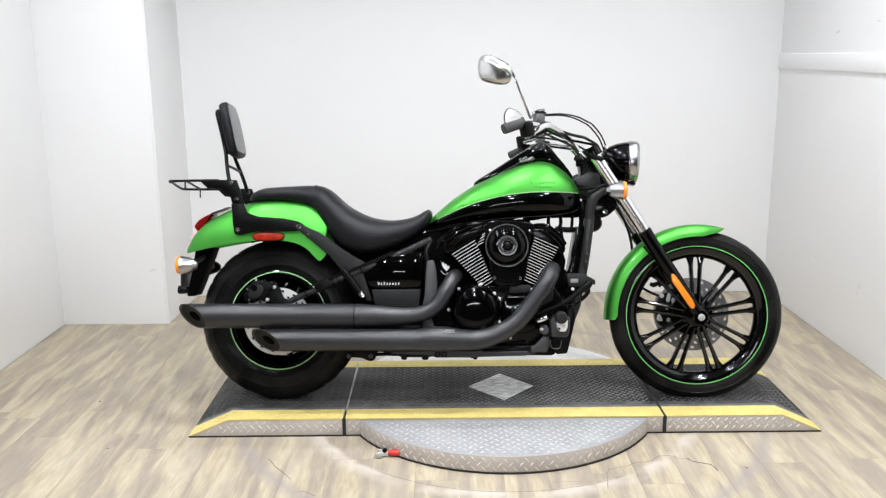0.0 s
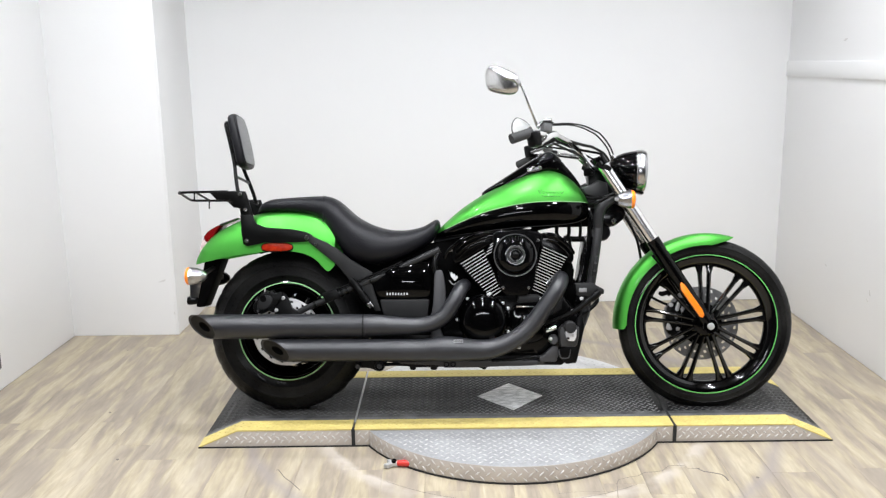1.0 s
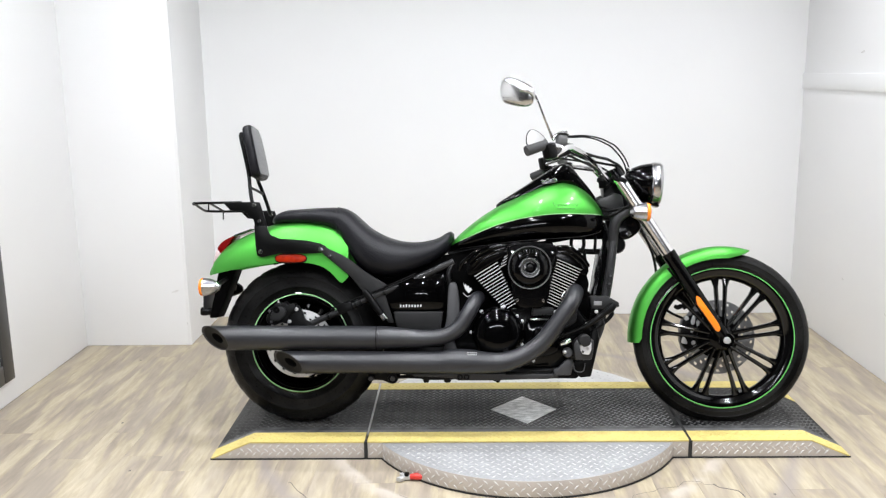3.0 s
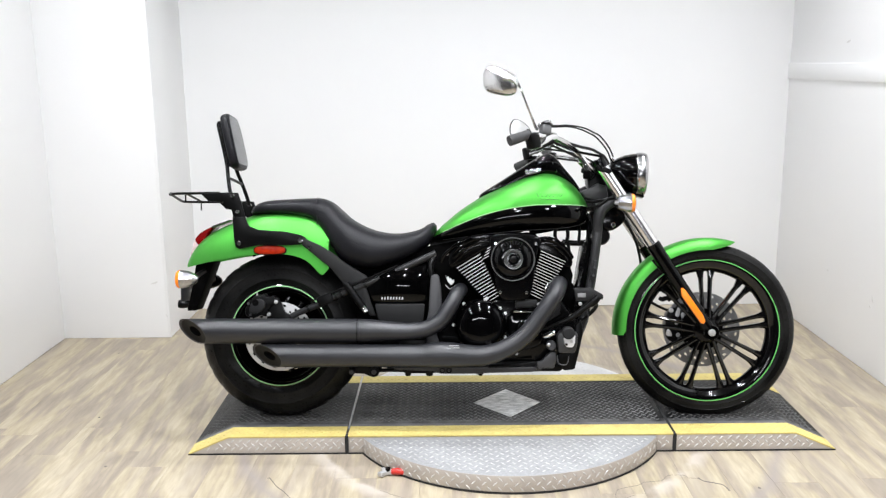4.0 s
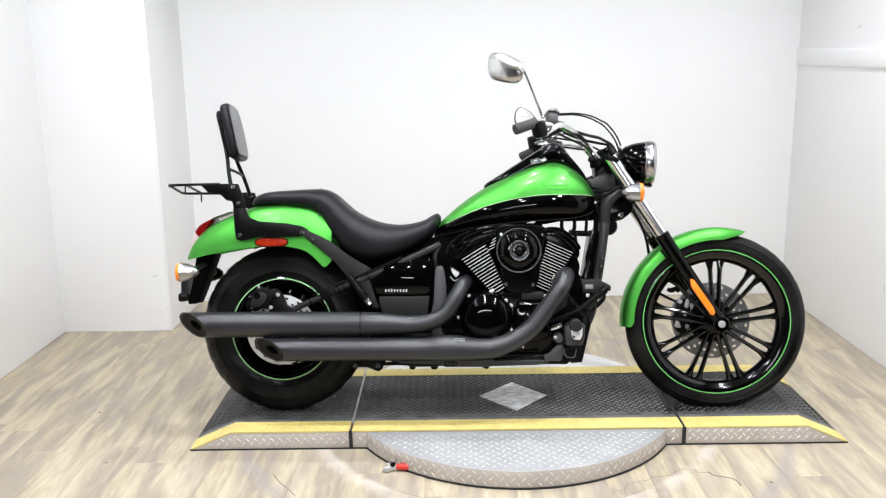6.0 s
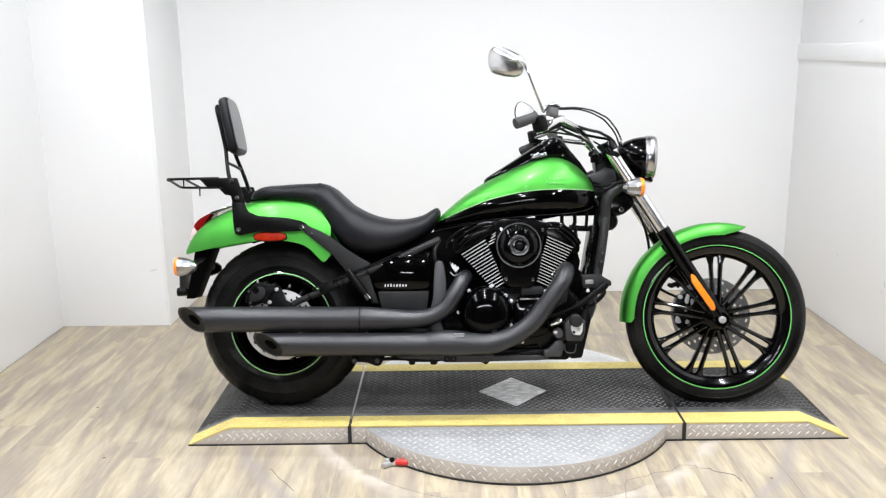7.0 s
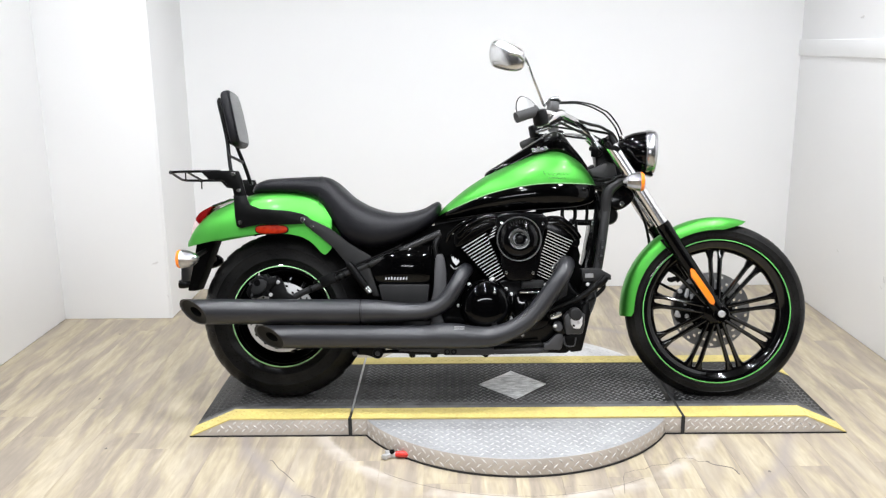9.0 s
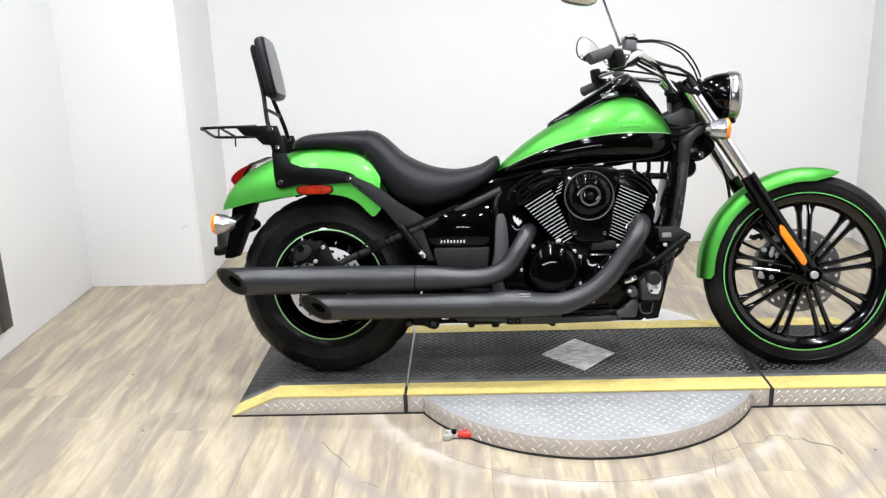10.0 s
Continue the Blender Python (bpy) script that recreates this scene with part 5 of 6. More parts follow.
def cylinder(l0, l1, r0, r1, name, count=15):
    l0, l1, r0, r1 = (np.array(p) for p in (l0, l1, r0, r1))
    m0, m1 = (l0 + r0) / 2, (l1 + r1) / 2
    core = part(name, tube([(m0[0], -0.05, m0[1]), ((m0[0] + m1[0]) / 2, -0.05, (m0[1] + m1[1]) / 2), (m1[0], -0.05, m1[1])], [0.045, 0.055, 0.062], 24, 2), M_ENGINE, bike, "black engine cylinder")
    for i in range(count):
        s = i / (count - 1)
        part("fin", fin_plate(l0 + (l1 - l0) * s, r0 + (r1 - r0) * s, 0.0045, -0.150, 0.05), [M_ENGINE, M_FIN], core, "", smooth=0)
    return core


cr = cylinder((0.796, 0.447), (0.682, 0.574), (0.842, 0.474), (0.775, 0.630), "engine_cylinder")
cf = cylinder((0.953, 0.481), (0.998, 0.640), (1.012, 0.453), (1.095, 0.596), "engine_cylinder", 16)


def head(outline, core, y0, name="cylinder_head"):
    return part(name, prism(smooth_outline(outline, 3), y0, 0.10, 0.012, seg=3), M_ENGINE, core, "black cylinder head")


head([(0.672, 0.578), (0.652, 0.605), (0.662, 0.645), (0.71, 0.682), (0.78, 0.700), (0.83, 0.694), (0.828, 0.655), (0.79, 0.645)], cr, -0.145)
part("rocker_cover", prism(smooth_outline([(0.665, 0.625), (0.715, 0.668), (0.79, 0.694), (0.85, 0.692), (0.845, 0.678), (0.79, 0.672), (0.725, 0.648), (0.68, 0.612)], 3), -0.165, -0.06, 0.006), M_GLOSS, cr, "gloss black rocker cover")
head([(0.988, 0.648), (1.0, 0.684), (1.04, 0.682), (1.085, 0.652), (1.114, 0.620), (1.117, 0.585), (1.09, 0.580)], cf, -0.145)
part("rocker_cover", prism(smooth_outline([(1.0, 0.670), (1.04, 0.670), (1.085, 0.642), (1.112, 0.610), (1.121, 0.618), (1.092, 0.657), (1.05, 0.689), (1.0, 0.692)], 3), -0.165, -0.06, 0.006), M_GLOSS, cf, "gloss black rocker cover")
for k in range(3):
    d = 0.0155 * k
    part("casting_ridge", tube([(0.664 + 0.25 * d, -0.167, 0.626 - d), (0.700 + 0.2 * d, -0.168, 0.657 - d), (0.742 + 0.1 * d, -0.168, 0.679 - d), (0.800 - 0.8 * d, -0.167, 0.692 - 1.1 * d)], [0.002, 0.0042, 0.0042, 0.002], 8, 4), M_GLOSS, cr)
for k in range(2):
    d = 0.016 * k
    part("casting_ridge", tube([(1.015, -0.167, 0.680 - d), (1.048 - 0.3 * d, -0.168, 0.674 - d), (1.084 - 0.4 * d, -0.168, 0.648 - d), (1.108 - 0.5 * d, -0.167, 0.618 - d)], [0.002, 0.0042, 0.0042, 0.002], 8, 4), M_GLOSS, cf)
part("comb_fin", prism([(0.640, 0.552), (0.645, 0.540), (0.651, 0.546), (0.655, 0.534), (0.661, 0.540), (0.665, 0.528), (0.671, 0.533), (0.674, 0.523), (0.662, 0.510), (0.648, 0.526)], -0.125, -0.115, 0.0005), M_ROTOR, cr, "bright toothed casting edge", smooth=0)
part("casting_edge", tube([(0.640, -0.12, 0.512), (0.655, -0.12, 0.497), (0.667, -0.12, 0.502)], 0.0014, 6, 3), M_ROTOR, cr)
for k in range(4):
    part("head_fin", fin_plate((0.778 + 0.006 * k, 0.608 + 0.0125 * k), (0.806 + 0.003 * k, 0.622 + 0.0125 * k), 0.004, -0.150, 0.0), [M_ENGINE, M_FIN], cr, "", smooth=0)
part("port_ring", tube([(1.020, -0.19, 0.478), (1.013, -0.19, 0.494), (1.020, -0.185, 0.512), (1.036, -0.18, 0.522)], [0.003, 0.006, 0.006, 0.003], 8, 4), M_SOFTCHROME, cf, "bright exhaust port collar")
part("casting_edge", tube([(0.628, -0.13, 0.612), (0.640, -0.135, 0.625), (0.652, -0.135, 0.632)], 0.004, 6, 3), M_ALU, cr)

# air cleaner between the cylinders
air = part("air_cleaner", prism(smooth_outline([(0.812, 0.695), (0.90, 0.705), (0.995, 0.690), (0.982, 0.62), (0.958, 0.475), (0.90, 0.455), (0.838, 0.475), (0.818, 0.62)], 4), -0.172, -0.10, 0.01, seg=3), M_ENGINE, bike, "black air cleaner backing")
part("cover", lathe([(0.001, -0.2275), (0.012, -0.2275), (0.015, -0.224), (0.026, -0.2225), (0.036, -0.2255), (0.052, -0.2215), (0.065, -0.2125), (0.0730, -0.201), (0.0775, -0.192), (0.079, -0.178), (0.078, -0.165)], (0.892, 0, 0.609), "y", 56), M_GLOSS, air, "round gloss black air cleaner cover")
part("cover_ring", lathe([(0.0770, -0.192), (0.0782, -0.1975), (0.0800, -0.1980), (0.0815, -0.1945), (0.0815, -0.180)], (0.892, 0, 0.609), "y", 56), M_DIMRING, air, "thin dull metal ring")
part("centre_ring", lathe([(0.0265, -0.222), (0.0280, -0.2275), (0.0325, -0.2285), (0.0350, -0.2240)], (0.892, 0, 0.609), "y", 40), M_GREYRING, air, "dull grey centre ring")
part("centre_boss", lathe([(0.001, -0.2310), (0.008, -0.2305), (0.012, -0.2275)], (0.892, 0, 0.609), "y", 20), M_SATIN, air)
for k in range(7):
    a = radians(60 + 10 * k)
    part("louvre", prism([(0.892 + 0.055 * math.cos(a) - 0.002, 0.609 + 0.055 * math.sin(a)), (0.892 + 0.055 * math.cos(a) + 0.002, 0.609 + 0.055 * math.sin(a)), (0.892 + 0.068 * math.cos(a) + 0.002, 0.609 + 0.068 * math.sin(a)), (0.892 + 0.068 * math.cos(a) - 0.002, 0.609 + 0.068 * math.sin(a))], -0.228, -0.205, 0), M_SATIN, air)
for bx, bz in ((0.829, 0.668), (0.980, 0.664), (0.846, 0.486), (0.943, 0.484)):
    part("bolt", bolt_mesh((bx, -0.172, bz), 0.0075, 0.008), M_CHROME, air, "chrome bolt")

# near-black filler for shaded wiring, frame backbone and injectors between the cylinders and under the tank
part("engine_bay", prism([(0.26, 0.50), (0.24, 0.575), (0.33, 0.61), (0.48, 0.64), (0.60, 0.665), (0.80, 0.705), (0.99, 0.712), (1.02, 0.62), (1.08, 0.56), (1.12, 0.525), (1.15, 0.49), (1.17, 0.38), (1.10, 0.27), (0.62, 0.26), (0.36, 0.28), (0.30, 0.36)], -0.045, 0.06, 0.01), M_CAVITY, bike, "black filler for the shaded wiring and frame behind the engine")
part("head_backing", prism([(1.06, 0.49), (1.12, 0.50), (1.128, 0.545), (1.112, 0.60), (1.05, 0.60)], -0.085, -0.02, 0.004), M_CAVITY, bike, "black filler for the shade behind the front cylinder")
part("battery_box", prism([(0.33, 0.205), (0.64, 0.205), (0.64, 0.37), (0.33, 0.37)], -0.125, 0.1, 0.008), M_CAVITY, bike, "black filler for the shaded lower frame and swingarm")
part("cable_mass", prism([(0.97, 0.700), (1.03, 0.710), (1.06, 0.716), (1.195, 0.718), (1.20, 0.77), (1.10, 0.775), (0.97, 0.76)], -0.03, 0.04, 0.006), M_CAVITY, bike, "black filler for the shaded wiring under the tank")
part("cable", tube([(1.072, -0.035, 0.752), (1.066, -0.05, 0.722), (1.065, -0.05, 0.690), (1.080, -0.05, 0.669), (1.099, -0.05, 0.671), (1.112, -0.05, 0.688), (1.112, -0.05, 0.720), (1.108, -0.035, 0.752)], 0.0072, 8, 5), M_SATIN, bike, "black cable loop under the tank")
part("cable", tube([(1.112, -0.07, 0.672), (1.114, -0.07, 0.643), (1.122, -0.07, 0.605)], 0.0068, 8, 4), M_SATIN, bike, "black cable under the tank")
part("cable", tube([(1.150, -0.035, 0.752), (1.156, -0.06, 0.720), (1.156, -0.06, 0.698), (1.153, -0.06, 0.667)], 0.0060, 8, 3), M_SATIN, bike, "black cable under the tank")
part("backbone", tube([(0.58, 0, 0.66), (0.80, 0, 0.71), (1.0, 0, 0.77), (1.2, 0, 0.86)], 0.035, 14, 4), M_SATIN, bike, "black frame backbone")
def bulged(outline, oval, y, rise):
    """A plate with rolled edges whose face swells evenly towards -y, as one shallow bowl."""
    ox, oz, a, b = oval
    cx, cz = (sum(p[i] for p in outline) / len(outline) for i in (0, 1))
    bm, rings = bmesh.new(), [[(x, y + 0.06, z) for x, z in outline], [(x, y + 0.008, z) for x, z in outline]]
    for k in [1 - 0.006 * j * j / 4 for j in range(5)] + [0.94, 0.9, 0.83, 0.75, 0.66, 0.56, 0.46, 0.36, 0.26, 0.16, 0.07, 0.01]:
        roll = 0.006 * math.sqrt(max(0.0, 1 - ((k - 0.976) / 0.024) ** 2)) if k > 0.976 else 0.006
        ring = [(cx + (x - cx) * k, cz + (z - cz) * k) for x, z in outline]
        rings.append([(x, y + 0.006 - roll - rise * (1 - ((x - ox) / a) ** 2 - ((z - oz) / b) ** 2), z) for x, z in ring])
    skin(bm, rings)
    return bm


# side cover, panels and frame
cover = part("side_cover", bulged(smooth_outline([(0.336, 0.515), (0.342, 0.527), (0.36, 0.534), (0.44, 0.570), (0.555, 0.620), (0.570, 0.622), (0.574, 0.605), (0.572, 0.47), (0.568, 0.452), (0.55, 0.448), (0.45, 0.447), (0.375, 0.448), (0.362, 0.455), (0.350, 0.478)], 4),
                                  (0.465, 0.505, 0.16, 0.115), -0.118, 0.036), M_GLOSS, bike, "gloss black side cover", smooth=60)
letter_bars(0.398, lambda x, z: -0.1195 - 0.036 * (1 - ((x - 0.465) / 0.16) ** 2 - ((z + 0.006 - 0.505) / 0.115) ** 2), 0.459, 0.088, 0.013, 8, M_SILVER, cover, "maker_mark", "small silver maker's mark strokes", 0.1)
part("lower_panel", prism([(0.372, 0.443), (0.565, 0.443), (0.555, 0.36), (0.395, 0.36), (0.38, 0.40)], -0.15, -0.06, 0.008), M_PLASTIC, bike, "dark grey plastic panel")
part("frame_cover", prism(smooth_outline([(0.585, 0.535), (0.60, 0.553), (0.618, 0.54), (0.626, 0.44), (0.602, 0.352), (0.565, 0.352), (0.578, 0.42)], 3), -0.168, -0.13, 0.006), M_GREYP, bike, "grey painted frame cover")
part("frame_cover", prism([(0.565, 0.26), (0.625, 0.26), (0.615, 0.30), (0.60, 0.352), (0.57, 0.352)], -0.165, -0.13, 0.006), M_GREYP, bike, "grey painted frame cover")
part("hose", tube([(0.60, -0.13, 0.62), (0.585, -0.15, 0.585), (0.592, -0.155, 0.54)], 0.010, 10, 4), M_SATIN, bike)
part("hose", tube([(0.625, -0.13, 0.60), (0.64, -0.14, 0.63), (0.69, -0.15, 0.668), (0.74, -0.15, 0.692)], 0.008, 10, 4), M_GLOSS, bike)
for s in (-1, 1):
    y = 0.13 * s
    part("frame_tube", tube([(0.605, y, 0.632), (0.48, y, 0.577), (0.357, y, 0.524), (0.24, y, 0.478)], 0.0135, 12, 4), M_TUBE, bike, "black frame tube")
    part("swingarm", tube([(0.28, y, 0.492), (0.24, y, 0.478), (0.156, y, 0.439), (0.06, y * 0.95, 0.398), (-0.02, y * 0.9, 0.335)], [0.013, 0.0135, 0.0125, 0.012, 0.014], 12, 4), M_TUBE, bike, "black swingarm tube")
    part("swingarm_brace", tube([(0.40, y * 0.9, 0.32), (0.2, y * 0.95, 0.30), (0.0, y, 0.317)], 0.018, 12, 4), M_SATIN, bike)
part("tube_clamp", turned(block(0.155, 0.215, -0.152, -0.108, 0.44, 0.476, 0.004), (0.185, -0.13, 0.458), 0, -22, 0), M_SATIN, bike)
for bx, bz, r in ((0.225, 0.470, 0.0155), (0.245, 0.479, 0.0165), (0.268, 0.489, 0.015), (0.335, 0.516, 0.0155), (0.12, 0.425, 0.0145)):
    part("tube_band", tube([(bx - 0.0045, -0.13, bz - 0.002), (bx + 0.0045, -0.13, bz + 0.002)], r, 12, 2), M_SATIN, bike)
part("brake_line", tube([(0.13, -0.13, 0.446), (0.15, -0.146, 0.462), (0.24, -0.148, 0.497), (0.34, -0.148, 0.536), (0.46, -0.146, 0.588)], 0.004, 8, 4), M_SATIN, bike, "black brake line along the frame tube")
part("shock", tube([(0.262, -0.148, 0.52), (0.275, -0.148, 0.505), (0.305, -0.15, 0.463), (0.328, -0.15, 0.432)], [0.013, 0.0145, 0.0145, 0.0135], 14, 3), M_SATIN, bike, "black strut")
part("strut_tip", tube([(0.326, -0.151, 0.435), (0.342, -0.151, 0.413)], [0.0115, 0.0115], 14, 2), M_CHROME, bike, "chrome end of the strut")
for s in (-1, 1):
    y = s
    part("downtube", tube([(1.23, 0.045 * y, 0.825), (1.230, 0.058 * y, 0.795), (1.226, 0.08 * y, 0.74), (1.208, 0.10 * y, 0.61), (1.185, 0.11 * y, 0.482), (1.155, 0.112 * y, 0.36), (1.115, 0.112 * y, 0.26), (1.05, 0.112 * y, 0.212), (0.90, 0.112 * y, 0.20), (0.60, 0.112 * y, 0.20), (0.40, 0.11 * y, 0.215)], 0.0175, 12, 5), M_TUBE, bike, "black frame downtube")
part("steering_head", prism([(1.15, 0.80), (1.20, 0.85), (1.19, 0.93), (1.245, 0.95), (1.30, 0.85), (1.27, 0.80), (1.22, 0.79)], -0.045, 0.045, 0.008), M_SATIN, bike, "black steering head")
part("head_gusset", prism([(1.165, 0.868), (1.20, 0.882), (1.228, 0.900), (1.264, 0.887), (1.27, 0.845), (1.24, 0.828), (1.18, 0.842)], -0.055, 0.055, 0.005), M_GUSSET, bike, "grey frame gusset")
part("neck_hose", tube([(1.305, -0.07, 0.838), (1.268, -0.085, 0.819), (1.241, -0.09, 0.798), (1.225, -0.09, 0.762), (1.222, -0.085, 0.71)], [0.019, 0.021, 0.022, 0.021, 0.019], 14, 4), M_TUBE, bike, "thick black hose at the steering head")
part("neck_cable", tube([(1.17, -0.06, 0.832), (1.205, -0.075, 0.826), (1.245, -0.095, 0.832), (1.29, -0.10, 0.842)], 0.006, 8, 4), M_SATIN, bike, "black cable")
part("neck_cable", tube([(1.165, -0.05, 0.795), (1.19, -0.09, 0.803), (1.22, -0.105, 0.81), (1.26, -0.11, 0.835)], 0.005, 8, 4), M_SATIN, bike, "black cable")
part("neck_cable", tube([(1.17, -0.04, 0.79), (1.195, -0.06, 0.77), (1.2, -0.07, 0.73), (1.185, -0.08, 0.68)], 0.006, 8, 4), M_SATIN, bike, "black cable")
part("tube_bracket", prism([(1.187, 0.525), (1.205, 0.522), (1.215, 0.60), (1.20, 0.602)], -0.138, -0.12, 0.003), M_PLASTIC, bike, "dark bracket on the downtube")
for bz in (0.545, 0.575):
    part("bolt", bolt_mesh((1.2 + 0.15 * (bz - 0.56), -0.139, bz), 0.0045, 0.004), M_GREYP, bike)
RAD = (1.166, 0, 0.48)
part("radiator", turned(block(1.140, 1.190, -0.06, 0.05, 0.31, 0.68, 0.005), RAD, 0, 9.5, 0), M_ENGINE, bike, "black radiator")
for i in range(18):
    part("radiator_fin", turned(block(1.145, 1.185, -0.0625, -0.0595, 0.325 + 0.019 * i, 0.328 + 0.019 * i, 0), RAD, 0, 9.5, 0), M_SATIN, bike, "", smooth=0)
part("coolant_pipe", tube([(1.190, -0.075, 0.75), (1.186, -0.085, 0.65), (1.170, -0.092, 0.55), (1.155, -0.095, 0.48)], 0.009, 12, 4), M_GLOSS, bike)
reg = part("horn_box", prism([(1.122, 0.497), (1.188, 0.500), (1.205, 0.489), (1.232, 0.474), (1.232, 0.455), (1.205, 0.458), (1.19, 0.450), (1.128, 0.450)], -0.155, -0.09, 0.005), M_PLASTIC, bike, "dark grey side box on the downtube")
part("label_strip", block(1.136, 1.166, -0.157, -0.154, 0.464, 0.480, 0.001), M_DULLLABEL, reg, "pale label strip")
part("wire_loom", tube([(1.20, -0.11, 0.46), (1.21, -0.12, 0.43), (1.185, -0.12, 0.40), (1.14, -0.125, 0.37)], 0.008, 10, 5), M_SATIN, bike)
part("horn", lathe([(0.001, -0.03), (0.03, -0.03), (0.036, -0.02), (0.036, 0.0), (0.001, 0.0)], (1.245, 0.0, 0.695), "y", 24), M_SATIN, bike, "round black horn")
part("lower_bridge", prism(smooth_outline([(1.235, 0.80), (1.30, 0.80), (1.335, 0.765), (1.30, 0.725), (1.265, 0.715), (1.24, 0.74)], 3), -0.075, 0.075, 0.008), M_ENGINE, bike, "black lower fork bridge")
part("cross_tube", tube([(1.095, -0.02, 0.672), (1.14, -0.03, 0.668), (1.19, -0.05, 0.668)], 0.011, 10, 3), M_SATIN, bike)
part("steering_lock", tube([(1.170, -0.05, 0.950), (1.186, -0.06, 0.942), (1.208, -0.07, 0.922)], [0.010, 0.013, 0.010], 10, 3), M_SATIN, bike, "black cable guide")
part("steering_lock", block(1.172, 1.198, -0.080, -0.050, 0.915, 0.945, 0.005), M_CAVITY, bike)
part("bolt", bolt_mesh((1.283, -0.076, 0.738), 0.011, 0.01), M_CHROME, bike, "chrome bolt")
part("belly_pan", prism([(0.66, 0.188), (1.07, 0.182), (1.10, 0.205), (1.04, 0.225), (0.66, 0.222)], -0.13, 0.12, 0.006), M_SATIN, bike, "black lower frame cover")
for bx, r in ((0.285, 0.0115), (0.369, 0.020)):
    eye = part("pivot_eye", lathe([(0.001, -0.150), (r * 0.9, -0.150), (r, -0.146), (r, -0.12), (0.001, -0.12)], (bx, 0, 0.186), "y", 18), M_SATIN, bike)
    part("pivot_bolt", lathe([(0.001, -0.157), (0.008, -0.157), (0.0095, -0.154), (0.0095, -0.148), (0.001, -0.148)], (bx, 0, 0.186), "y", 16), M_GREYP, eye, "dull grey pivot bolt")
part("pivot_plate", prism(smooth_outline([(0.272, 0.20), (0.285, 0.180), (0.33, 0.176), (0.36, 0.164), (0.378, 0.168), (0.395, 0.195), (0.42, 0.27), (0.28, 0.27)], 3), -0.135, -0.12, 0.004), M_SATIN, bike)

# foot controls at the front
peg = part("foot_peg", tube([(1.089, -0.14, 0.335), (1.089, -0.22, 0.34), (1.089, -0.262, 0.34)], [0.015, 0.0225, 0.0225], 16, 3), M_PLASTIC, bike, "rubber foot peg")
part("peg_end", lathe([(0.001, -0.268), (0.018, -0.267), (0.0225, -0.262), (0.0225, -0.258)], (1.089, 0, 0.34), "y", 18), M_PLASTIC, peg)
part("pedal_box", prism([(1.052, 0.322), (1.068, 0.344), (1.128, 0.338), (1.126, 0.295), (1.118, 0.263), (1.058, 0.262)], -0.215, -0.15, 0.006), M_GUSSET, bike, "dark pedal housing", smooth=25)
plate = part("pedal_plate", prism([(1.074, 0.318), (1.080, 0.327), (1.088, 0.322), (1.096, 0.328), (1.104, 0.322), (1.116, 0.330), (1.114, 0.302), (1.106, 0.286), (1.084, 0.287), (1.076, 0.300)], -0.240, -0.214, 0.003), M_ALU, bike, "bright metal pedal plate", smooth=25)
part("bolt", bolt_mesh((1.101, -0.241, 0.308), 0.005, 0.003), M_ROTOR, plate)
part("slot", prism([(1.078, 0.296), (1.086, 0.292), (1.088, 0.299), (1.080, 0.303)], -0.2415, -0.2395, 0), M_SATIN, plate)
part("peg_bracket", prism([(0.980, 0.224), (0.998, 0.228), (1.031, 0.261), (1.052, 0.262), (1.056, 0.235), (1.045, 0.200), (0.984, 0.200)], -0.172, -0.14, 0.005), M_GREYP, bike, "dark grey foot peg bracket")
part("pedal_bracket", prism([(1.085, 0.188), (1.125, 0.192), (1.142, 0.26), (1.158, 0.33), (1.15, 0.38), (1.125, 0.36), (1.12, 0.27), (1.06, 0.25), (1.06, 0.215)], -0.145, -0.12, 0.005), M_SATIN, bike, "black pedal bracket")
part("stirrup", tube([(1.053, -0.20, 0.252), (1.056, -0.20, 0.228), (1.064, -0.20, 0.219), (1.084, -0.20, 0.218), (1.092, -0.20, 0.226), (1.096, -0.20, 0.250)], 0.0021, 8, 4), M_GREYP, bike, "dull wire stirrup")
ped = part("brake_pedal", tube([(1.0, -0.17, 0.345), (1.04, -0.175, 0.36), (1.10, -0.18, 0.385), (1.15, -0.182, 0.42), (1.19, -0.185, 0.45)], [0.007, 0.007, 0.010, 0.011, 0.012], 10, 4), M_SATIN, bike, "black brake pedal lever")
part("pedal_pad", tube([(1.175, -0.19, 0.438), (1.195, -0.192, 0.455), (1.208, -0.193, 0.470)], [0.013, 0.015, 0.012], 12, 3), M_SATIN, ped, "rubber pedal pad")
part("linkage", tube([(1.006, -0.185, 0.322), (1.026, -0.187, 0.329), (1.046, -0.189, 0.336)], [0.009, 0.011, 0.009], 12, 3), M_CHROME, bike, "bright pedal linkage")
part("linkage", lathe([(0.001, -0.19), (0.014, -0.19), (0.019, -0.182), (0.019, -0.15)], (1.035, 0, 0.286), "y", 18), M_GREYP, bike, "dull pedal pivot")
part("linkage", ellipsoid((1.022, -0.192, 0.291), 0.008, 0.006, 0.007, 12, 8), M_ROTOR, bike, "bright pedal linkage")
part("brake_line", tube([(1.160, -0.135, 0.335), (1.17, -0.135, 0.36), (1.178, -0.135, 0.39), (1.17, -0.135, 0.42)], 0.0025, 8, 4), M_GREYP, bike, "pale cable")
part("engine_mount", prism([(1.0, 0.40), (1.055, 0.455), (1.075, 0.44), (1.07, 0.40), (1.03, 0.375)], -0.15, -0.12, 0.004), M_PLASTIC, bike, "dark grey engine mount")
for bx, bz in ((1.145, 0.440), (1.11, 0.393)):
    part("bolt", bolt_mesh((bx, -0.155, bz), 0.007, 0.008), M_DISC, bike, "bright bolt head")
